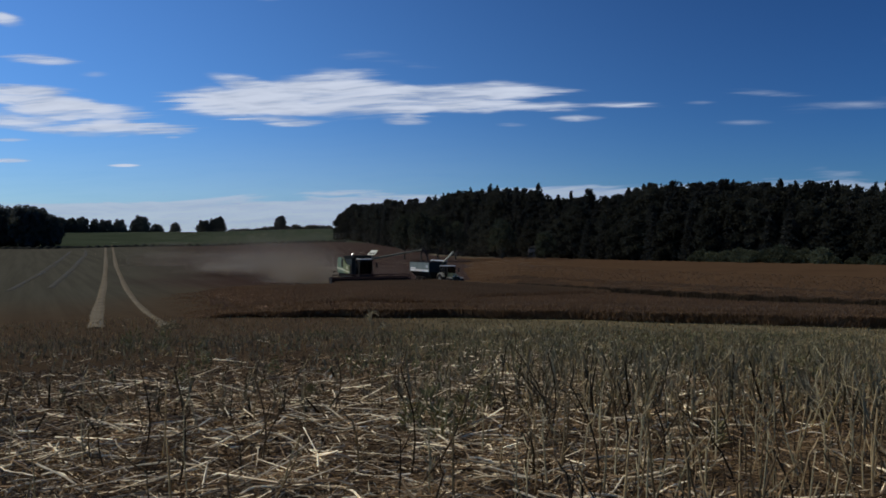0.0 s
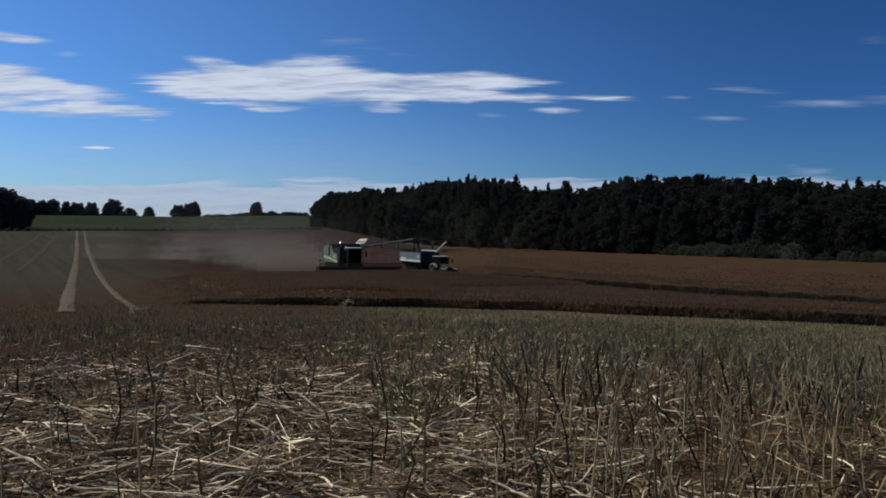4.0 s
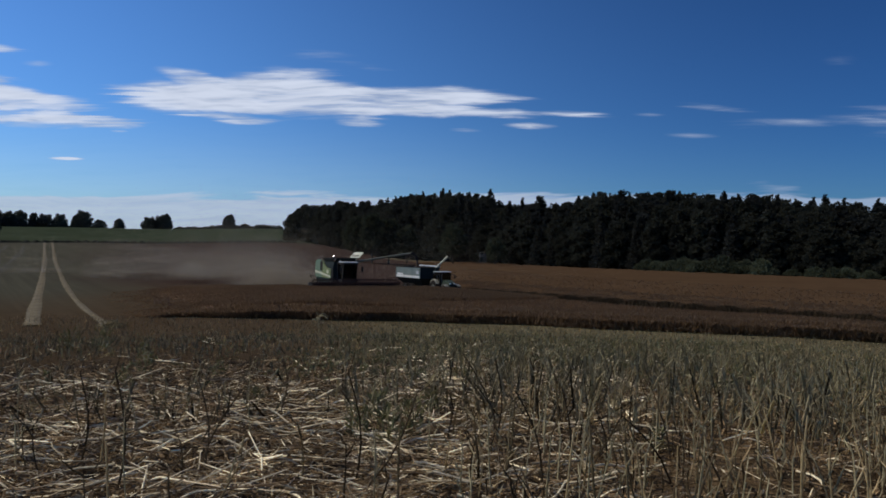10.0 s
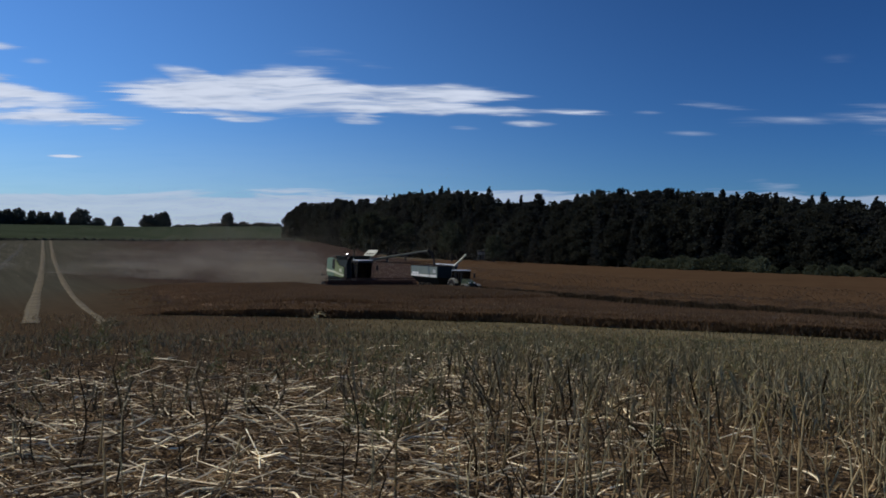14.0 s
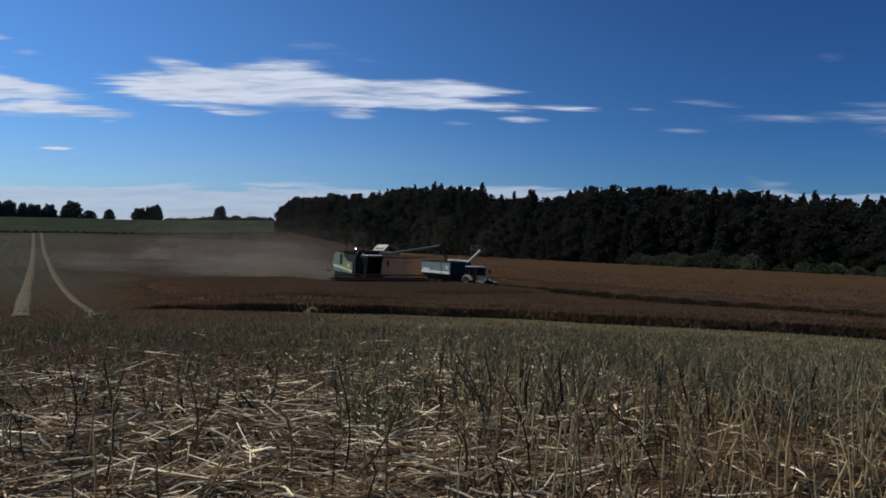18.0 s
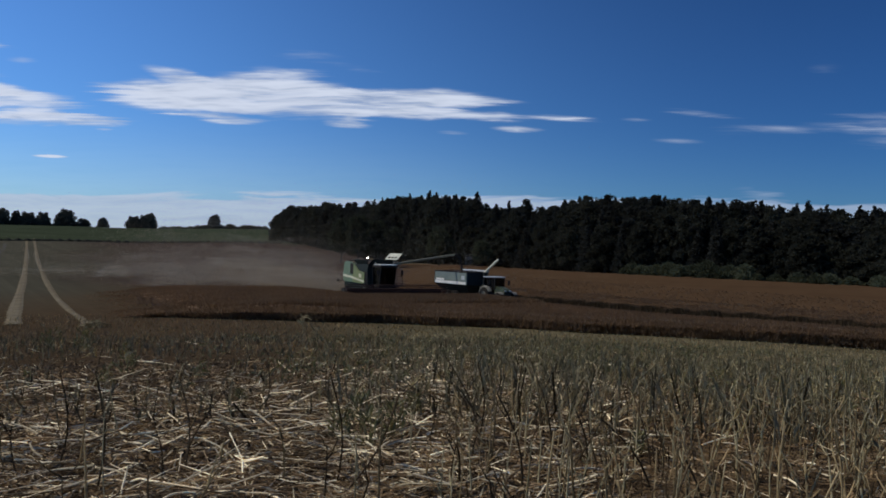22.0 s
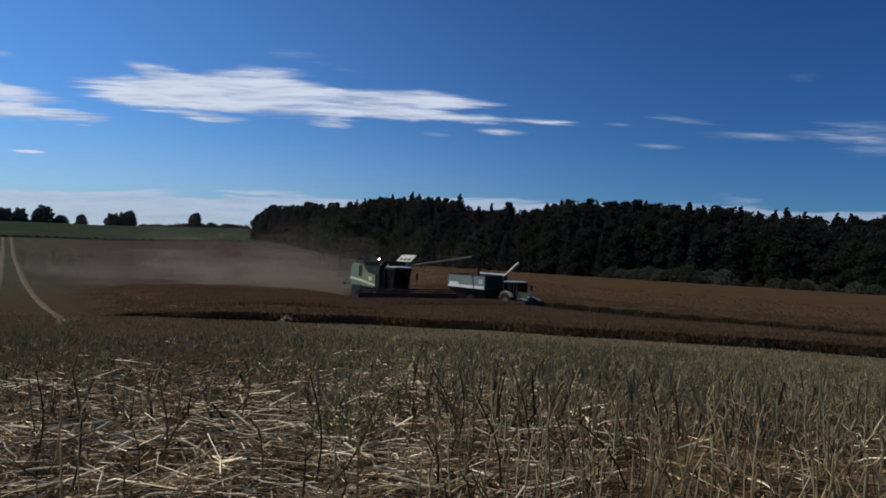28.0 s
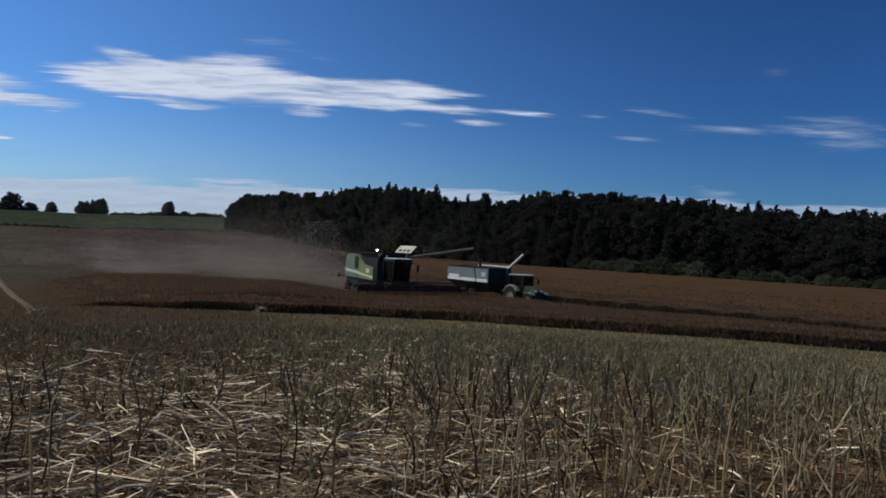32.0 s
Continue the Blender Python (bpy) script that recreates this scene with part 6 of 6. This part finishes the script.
    # curled pale tips on the tallest far ones
    pieces = []
    for k in range(5):
        a = k * 1.3
        t = np.linspace(0, 1, 5)
        arc = np.stack((np.cos(a) * 0.10 * t + 0.03 * np.sin(t * 4), np.sin(a) * 0.05 * t, 0.07 * np.sin(t * 2.6) + 0.02 * k), -1)
        pieces.append(tubes(arc[None], np.linspace(0.008, 0.004, 5)[None], 5))
    tip = mesh_object("curled_tip", *merged(pieces), M["stalk_grey"], stub)
    tip_mesh = tip.data
    bpy.data.objects.remove(tip)
    for wx, wy, h, tilt, turn in LONG_STALKS[-5:]:
        ob = new("curled_tip", tip_mesh)
        ob.parent = stub
        lean = radians(tilt)
        ob.matrix_basis = pose(wx + h * math.sin(lean), wy, float(land_z(wx, wy)) + h * math.cos(lean) - 0.05, 0, 0, wx * 200)
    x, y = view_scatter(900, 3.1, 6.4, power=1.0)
    keep = rng.uniform(0, 1, len(x)) < stand_density(x, y) * 0.85
    x, y = x[keep][:280], y[keep][:280]
    for i in range(len(x)):
        ob = new("stalk", shapes[int(rng.integers(0, 16))])
        ob.parent = stub
        tilt = min(abs(float(rng.normal(0, 19))), 70)
        ob.matrix_basis = pose(float(x[i]), float(y[i]), float(land_z(x[i], y[i])), tilt, 0, float(rng.uniform(0, 360)))


def make_litter():
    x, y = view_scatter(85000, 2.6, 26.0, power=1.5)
    r = np.hypot(x, y)
    patch = 0.55 + 0.45 * np.sin(x * 2.3 + 1.5 * np.sin(y * 1.7)) * np.sin(y * 2.9 + np.sin(x * 3.1))
    east = np.clip((np.degrees(np.arctan2(x, y)) + 2) / 12, 0, 1)
    keep = rng.uniform(0, 1, len(x)) < patch * (np.interp(r, (3, 7, 10, 13, 26), (1.0, 0.9, 0.5, 0.12, 0.03)) * (1 - east) + np.interp(r, (3, 4.5, 7, 10, 15, 26), (0.22, 0.42, 0.9, 0.8, 0.25, 0.03)) * east) * np.interp(np.degrees(np.arctan2(x, y)), (12, 26), (1.0, 0.28))
    x, y = x[keep], y[keep]
    n = len(x)
    az = np.degrees(np.arctan2(x, y))
    ln = rng.uniform(0.04, 0.26, n) * np.where(rng.uniform(0, 1, n) < 0.24, 3.0, 1.0)
    a = np.where(rng.uniform(0, 1, n) < 0.45, rng.normal(0.05, 0.5, n), rng.uniform(0, np.pi, n))
    way = np.stack((np.cos(a), np.sin(a), rng.normal(0, 0.20, n)), -1)
    lift = rng.uniform(0.005, 0.055, n)
    mid = np.stack((x, y, land_z(x, y) + lift), -1)
    half = ln[:, None] * 0.5
    sag = rng.normal(0, 0.05, (n, 3)) * ln[:, None]
    pts = np.stack((mid - way * half, mid + sag, mid + way * half), 1)
    rad = (0.0012 + 0.0043 * rng.uniform(0, 1, n) ** 2.5)[:, None] * np.array([1.0, 1.0, 0.85]) * (1 + np.hypot(x, y)[:, None] / 25)
    pale = rng.uniform(0, 1, n) / 0.70 < np.clip(0.42 - (az + 6) / 75, 0.10, 0.54) * np.interp(r[keep], (6, 11), (1.0, 0.45)) + (0.20 + 0.18 * (np.abs(az - 10) < 10)) * (r[keep] > 6) * (az > 0) + 0.20 * (np.abs(az - 8) < 10)
    litter = mesh_object("straw_litter", *tubes(pts[pale], rad[pale], 4), M["straw"])
    tagged(litter, "loose pale straw scattered over the stubble", "straw", kind="stuff")
    tagged(mesh_object("brown_litter", *tubes(pts[~pale], rad[~pale], 4), M["chaff"], litter), kind="stuff")
    x, y = ring_scatter(9000, 0.3, 12.0)
    m = len(x)
    a = rng.uniform(0, np.pi, m)
    way = np.stack((np.cos(a), np.sin(a), rng.normal(0, 0.15, m)), -1) * rng.uniform(0.03, 0.14, (m, 1))
    mid = np.stack((x, y, land_z(x, y) + rng.uniform(0.005, 0.05, m)), -1)
    tagged(mesh_object("litter_around", *tubes(np.stack((mid - way, mid + rng.normal(0, 0.006, (m, 3)), mid + way), 1), np.full((m, 3), 0.0035), 3), M["straw"], litter), kind="stuff")
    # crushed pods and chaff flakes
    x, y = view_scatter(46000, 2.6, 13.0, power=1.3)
    ok = rng.uniform(0, 1, len(x)) < np.where(np.hypot(x, y) < 6.0, np.interp(np.degrees(np.arctan2(x, y)), (8, 26), (1.0, 0.3)), 1.0)
    x, y = x[ok], y[ok]
    c = np.stack((x, y, land_z(x, y) + rng.uniform(0.004, 0.04, len(x))), -1)
    out = np.stack((rng.normal(0, 1, len(x)), rng.normal(0, 1, len(x)), rng.normal(0, 0.25, len(x))), -1)
    tagged(mesh_object("chaff", *leaves(c, 0.075, 0.016, unit(out)), M["chaff"], litter), kind="stuff")
    x, y = view_scatter(12000, 2.6, 10.0, power=1.3)
    ok = rng.uniform(0, 1, len(x)) < np.interp(np.degrees(np.arctan2(x, y)), (8, 26), (1.0, 0.2))
    x, y = x[ok], y[ok]
    c = np.stack((x, y, land_z(x, y) + rng.uniform(0.01, 0.05, len(x))), -1)
    out = np.stack((rng.normal(0, 1, len(x)), rng.normal(0, 0.6, len(x)), rng.normal(0, 0.25, len(x))), -1)
    tagged(mesh_object("pale_chaff", *leaves(c, 0.085, 0.011, unit(out)), M["straw"], litter), kind="stuff")
    shapes = []
    for i in range(10):
        l = 0.14 + 0.035 * i
        t = np.linspace(-0.5, 0.5, 5)
        p = np.stack((t * l, 0.02 * np.sin(t * 5 + i), 0.012 * np.cos(t * 4 + i)), -1)
        me = mesh_object("straw", *tubes(p[None], np.full((1, 5), 0.0046 + 0.0007 * (i % 5)), 6), M["straw"], litter)
        shapes.append(me.data)
        bpy.data.objects.remove(me)
    x, y = view_scatter(300, 3.0, 6.0, power=1.0)
    ok = rng.uniform(0, 1, len(x)) < np.interp(np.degrees(np.arctan2(x, y)), (8, 26), (1.0, 0.3))
    x, y = x[ok], y[ok]
    for i in range(len(x)):
        ob = new("straw", shapes[int(rng.integers(0, 10))])
        ob.parent = litter
        ob.matrix_basis = pose(float(x[i]), float(y[i]), float(land_z(x[i], y[i])) + float(rng.uniform(0.02, 0.07)), float(rng.normal(0, 8)), float(rng.normal(0, 9)), float(rng.normal(5, 38)))


def make_weeds():
    """Small green plants between the stalks."""
    for i, (wx, wy, h) in enumerate(WEEDS):
        n = 60
        f = rng.uniform(0, 1, n)
        a = rng.uniform(0, 6.28, n)
        c = np.stack((np.cos(a) * 0.36 * h * (1 - f * 0.5) + rng.normal(0, 0.02, n), np.sin(a) * 0.36 * h * (1 - f * 0.5), f * h), -1)
        out = np.stack((np.cos(a), np.sin(a), np.full(n, 0.5)), -1)
        w = empty("weed", pose(wx, wy, float(land_z(wx, wy)), 0, 0, 40 * i), "small dark green weed between the stalks", "weed", "weeds in the stubble")
        mesh_object("leaves", *leaves(c, 0.06 + 0.22 * h, 0.010 + 0.025 * h, out + np.array([0, 0, 0.7])), M["weed"], w)
        mesh_object("stem", *tubes(np.array([[[0, 0, -0.02], [0.01, 0, h * 0.5], [0, 0.01, h]]]), np.array([[0.006, 0.005, 0.003]]), 5), M["weed"], w)
    x, y = view_scatter(3000, 8.0, 34.0, power=1.1)
    keep = (np.sin(x * 0.8) * np.sin(y * 0.5 + x * 0.3) > -0.35) & (rng.uniform(0, 1, len(x)) < np.clip((np.degrees(np.arctan2(x, y)) + 20) / 32, 0.06, 1.0))
    x, y = x[keep], y[keep]
    c = np.stack((x, y, land_z(x, y) + rng.uniform(0.03, 0.22, len(x))), -1)
    c = np.repeat(c, 7, axis=0) + rng.normal(0, 0.06, (len(x) * 7, 3))
    out = unit(rng.normal(0, 1, (len(c), 3)) + np.array([0, 0, 0.8]))
    tagged(mesh_object("regrowth", *leaves(c, 0.10, 0.028, out), M["weed"]), "thin green regrowth among the far stubble", "weeds", kind="stuff")


WEEDS = ((-0.02, 5.10, 0.30), (0.16, 5.45, 0.28), (-0.24, 5.35, 0.24), (-0.10, 5.8, 0.30), (-2.9, 8.2, 0.24), (-1.25, 7.0, 0.14), (0.35, 6.4, 0.2), (1.9, 5.1, 0.16), (-3.2, 9.8, 0.3), (0.9, 8.6, 0.2), (-6.9, 16.4, 0.55), (-6.4, 16.9, 0.5), (-7.3, 16.9, 0.42), (-6.7, 17.4, 0.5), (-4.6, 14.0, 0.3))
LONG_STALKS = ((-1.44, 3.98, 0.66, -0.3, 0), (-1.09, 4.36, 0.57, -2.0, 0), (-1.89, 4.62, 0.57, 0.4, 0), (-0.19, 4.2, 0.63, -4.1, 0), (-0.16, 3.95, 0.63, 29.1, 0), (0.78, 5.22, 0.7, -22.3, 0), (0.78, 5.31, 0.46, -21.5, 0), (0.86, 4.08, 0.58, -15.4, 0), (0.97, 4.02, 0.59, -1.8, 0), (1.27, 4.29, 0.45, -7.1, 0), (1.6, 4.02, 0.54, -35.0, 0), (0.79, 5.43, 0.58, -1.2, 0), (4.04, 7.65, 0.48, -2.1, 0), (1.32, 6.94, 0.46, -0.0, 0), (-0.96, 9.28, 0.73, 3.9, 0), (-0.69, 9.59, 0.58, -9.5, 0), (0.45, 8.96, 0.54, 2.2, 0), (0.83, 9.28, 0.56, -5.1, 0), (1.77, 10.18, 0.59, 9.1, 0))
make_stubble()
make_litter()
make_weeds()


# ---------------------------------------------------------------- raised hide at the wood's foot
def make_hide():
    az, r = 6.9, 243
    x, y = place_xy(az, r)
    c = empty("raised_hide", pose(x, y, float(land_z(x, y)), 0, 0, 10), "grey wooden raised hide at the wood's foot", "hunting hide")
    for dx in (-0.8, 0.8):
        for dy in (-0.7, 0.7):
            part("post", rod((dx * 1.25, dy * 1.25, -0.2), (dx, dy, 4.2), 0.09), M["wood"], c)
    part("floor", box(-1.0, 1.0, -0.9, 0.9, 2.9, 3.02, 0.01), M["wood"], c)
    for y0, y1, x0, x1 in ((-0.9, -0.84, -1, 1), (0.84, 0.9, -1, 1), (-0.84, 0.84, -1, -0.94), (-0.84, 0.84, 0.94, 1)):
        part("wall", box(x0, x1, y0, y1, 3.0, 3.9, 0.01), M["wood"], c)
    part("roof", prism([(-1.2, 4.25), (-1.2, 4.35), (1.2, 4.7), (1.2, 4.6)], -1.1, 1.1, 0.01), M["wood"], c)
    lad = bmesh.new()
    for dx in (-0.25, 0.25):
        rod((dx, -1.9, 0), (dx, -0.9, 3.0), 0.05, lad)
    for k in range(9):
        rod((-0.25, -1.85 + k * 0.105, 0.2 + k * 0.32), (0.25, -1.85 + k * 0.105, 0.2 + k * 0.32), 0.03, lad)
    part("ladder", lad, M["wood"], c)


make_hide()


# ---------------------------------------------------------------- dust behind the combine
PUFFS, PLUME = [], []
SPECK = 0.044


def dust_mesh(n, sx, sy, sz, phase):
    """A loose swirl of fine specks, thickest low down in its middle."""
    p = rng.normal(0, 1, (n, 3))
    p = p * (0.75 + 0.35 * np.sin(p[:, :1] * 2.1 + phase) * np.cos(p[:, 2:] * 2.6 + phase)) * np.array([sx, sy, sz])
    p[:, 2] = np.abs(p[:, 2] + 0.3 * sz)
    a, b = unit(rng.normal(0, 1, (n, 3))) * SPECK, unit(rng.normal(0, 1, (n, 3))) * SPECK
    v = np.stack((p, p + a, p + b), 1).reshape(-1, 3)
    return v, np.arange(3 * n).reshape(-1, 3).tolist()


def make_dust():
    """Dust that the chopper throws out, and rigid puffs left behind one after another that drift off."""
    for k, (n, back, side, sx, sy, sz) in enumerate(((40000, 7.4, -0.3, 0.9, 1.3, 0.6), (52000, 9.0, -1.4, 1.6, 2.0, 1.1), (54000, 11.5, -3.0, 2.1, 2.5, 2.1), (66000, 15.0, -5.4, 3.0, 3.2, 2.8))):
        ob = mesh_object("dust_plume", *dust_mesh(n, sx, sy, sz, k), M["dust"])
        tagged(ob, "pale dust blown out behind the combine", "dust", "dust clouds", "stuff")
        PLUME.append((ob, back, side))
    n = 70000
    p = rng.normal(0, 1, (n, 3)) * np.array([17.0, 7.0, 6.5])
    p[:, 2] = np.abs(p[:, 2])
    v = np.stack((p, p + unit(rng.normal(0, 1, (n, 3))) * 0.040, p + unit(rng.normal(0, 1, (n, 3))) * 0.040), 1).reshape(-1, 3)
    haze = mesh_object("dust_haze", v, np.arange(3 * n).reshape(-1, 3).tolist(), M["dust"])
    PUFFS.append(tagged(haze, "thin dust haze hanging before the wood", "dust", "dust clouds", "stuff"))
    protos = []
    for i, (n, sx, sy, sz) in enumerate(((20000, 2.5, 3.6, 2.0), (22000, 2.7, 4.2, 3.3), (22000, 3.4, 5.0, 2.5), (23000, 3.0, 5.2, 4.2))):
        ob = mesh_object("dust_cloud", *dust_mesh(n, sx, sy, sz, i + 0.7), M["dust"])
        tagged(ob, "thin dust drifting over the cut field", "dust", "dust clouds", "stuff")
        protos.append(ob)
    for k in range(38):
        PUFFS.append(protos[k % 4] if k < 4 else copy_thing(protos[k % 4], Matrix()))


make_dust()


# ---------------------------------------------------------------- a swallow that crosses low over the field
def make_bird():
    c = empty("swallow", Matrix(), "small dark swallow flying low over the field", "bird")
    body = bmesh.new()
    bmesh.ops.create_uvsphere(body, u_segments=12, v_segments=8, radius=1.0, matrix=Matrix.Diagonal((0.085, 0.024, 0.022, 1)))
    joined(body, rod((0.075, 0, 0.004), (0.10, 0, 0.0), 0.008, None, 6, 0.001))
    part("body", body, M["dark"], c)
    for side in (-1, 1):
        own = bmesh.new()
        pts = [(0.035, side * 0.015, 0.01), (0.05, side * 0.08, 0.035), (0.0, side * 0.17, 0.02), (-0.02, side * 0.08, 0.03), (-0.025, side * 0.015, 0.01)]
        a = [own.verts.new(p) for p in pts]
        b = [own.verts.new((p[0], p[1], p[2] + 0.004)) for p in pts]
        own.faces.new(a)
        own.faces.new(b[::-1])
        for i in range(5):
            own.faces.new((a[(i + 1) % 5], a[i], b[i], b[(i + 1) % 5]))
        part("wing", own, M["dark"], c)
        part("tail_feather", rod((-0.07, side * 0.008, 0), (-0.15, side * 0.03, 0), 0.007, None, 5, 0.002), M["dark"], c)
    return c


BIRD = make_bird()


# ---------------------------------------------------------------- what moves
def drive(t):
    """Metres that the machines have gone at t seconds."""
    f = t / 32.0
    return REACH * (1.06 * f - 0.06 * f * f)


def on_lane(s, side, turn=0.0, up=0.0):
    x, y = lane_xy(s, side)
    return pose(float(x), float(y), float(land_z(x, y)) + up, 0, 0, HEAD - 90 + turn)


TRAILER_AT, TRACTOR_AT = (-0.55, 10.07), (5.95, 10.07)


def motions():
    times = [i * 2.0 for i in range(17)]
    walk(COMBINE, [(t, on_lane(drive(t), 0)) for t in times])
    walk(TRAILER, [(t, on_lane(drive(t) + TRAILER_AT[0], TRAILER_AT[1])) for t in times])
    walk(TRACTOR, [(t, on_lane(drive(t) + TRACTOR_AT[0], TRACTOR_AT[1])) for t in times])
    steps = [i * 1.0 for i in range(33)]
    for group in (COMBINE_WHEELS, TRAILER_WHEELS, TRACTOR_WHEELS):
        for hub, r, at in group:
            walk(hub, [(t, pose(*at, 0, 0, 0) @ Matrix.Rotation(drive(t) / r, 4, "Y")) for t in steps])
    walk(REEL_OB, [(i * 0.5, pose(*REEL) @ Matrix.Rotation(i * radians(80), 4, "Y")) for i in range(65)])
    for ob, s, m in SEGMENTS:
        # the time at which the knife meets this band
        hit = next((t / 20 for t in range(0, 660) if drive(t / 20) + CUTTER >= s), 33.0)
        down = Matrix.Translation((0, 0, -1.7))
        rows = []
        if hit > 0.0:
            rows.append((0.0, m))
            if hit > 0.35:
                rows.append((hit - 0.05, m))
        if hit + 0.9 < 32.0:
            rows += [(hit + 0.9, down @ m), (32.0, down @ m)]
        elif hit > 31.0:
            rows.append((32.0, m))
        else:
            rows.append((32.0, down @ m))
        walk(ob, rows)
    walk(BIRD, [(t, pose(x, y, z, roll, 0, 180 + turn)) for t, x, y, z, roll, turn in (
        (0.0, 62.0, 22.0, 5.0, 0, 0), (10.5, 62.0, 22.0, 5.0, 0, 0), (13.4, 25.0, 24.6, 2.7, 12, -4), (15.0, 5.1, 25.0, 2.5, -8, -2), (15.8, -4.92, 25.0, 2.59, 14, 0),
        (16.0, -7.32, 25.0, 2.51, -14, 0), (16.2, -9.68, 25.0, 2.62, 10, 0), (16.4, -12.4, 25.0, 2.65, -10, 2), (17.0, -19.9, 24.6, 2.9, 0, 4), (20.0, -60.0, 20.0, 6.0, 0, 6), (32.0, -60.0, 20.0, 6.0, 0, 6))])
    for k, (ob, back, side) in enumerate(PLUME):
        walk(ob, [(t, on_lane(drive(t) - back + 0.4 * math.sin(t * 0.9 + k), side + 0.3 * math.sin(t * 0.7 + 2 * k), 12 * math.sin(t * 0.5 + k), 0.1)) for t in steps])
    walk(PUFFS[0], [(t, pose(-7.0 + 0.45 * t, 128.0, float(land_z(-7.0 + 0.45 * t, 128.0)))) for t in (0.0, 16.0, 32.0)])
    for k, ob in enumerate(PUFFS[1:]):
        born = -19.0 + k * 1.34
        wind = 0.80 + 0.40 * math.sin(k * 2.1)
        lift = 0.09 + 0.08 * math.sin(k * 1.3 + 0.5)
        rows = []
        for t in steps:
            age = max(t - born, 0.0)
            s0 = 1.24 * born if born < 0 else drive(born)
            if t < born:
                s0 = drive(t)
            x, y = lane_xy(s0 - 9.5, -1.0 + 0.8 * math.sin(k * 3.7))
            x, y = float(x) - age * wind, float(y) + age * (0.08 + 0.34 * math.sin(k * 5.1))
            z = float(land_z(x, y)) + 0.1 + lift * age - 0.50 * max(age - 15.0, 0) + (-9.0 if t < born else 0)
            rows.append((t, pose(x, y, z, 0, 0, k * 77 + age * 2.0)))
        walk(ob, rows)


motions()
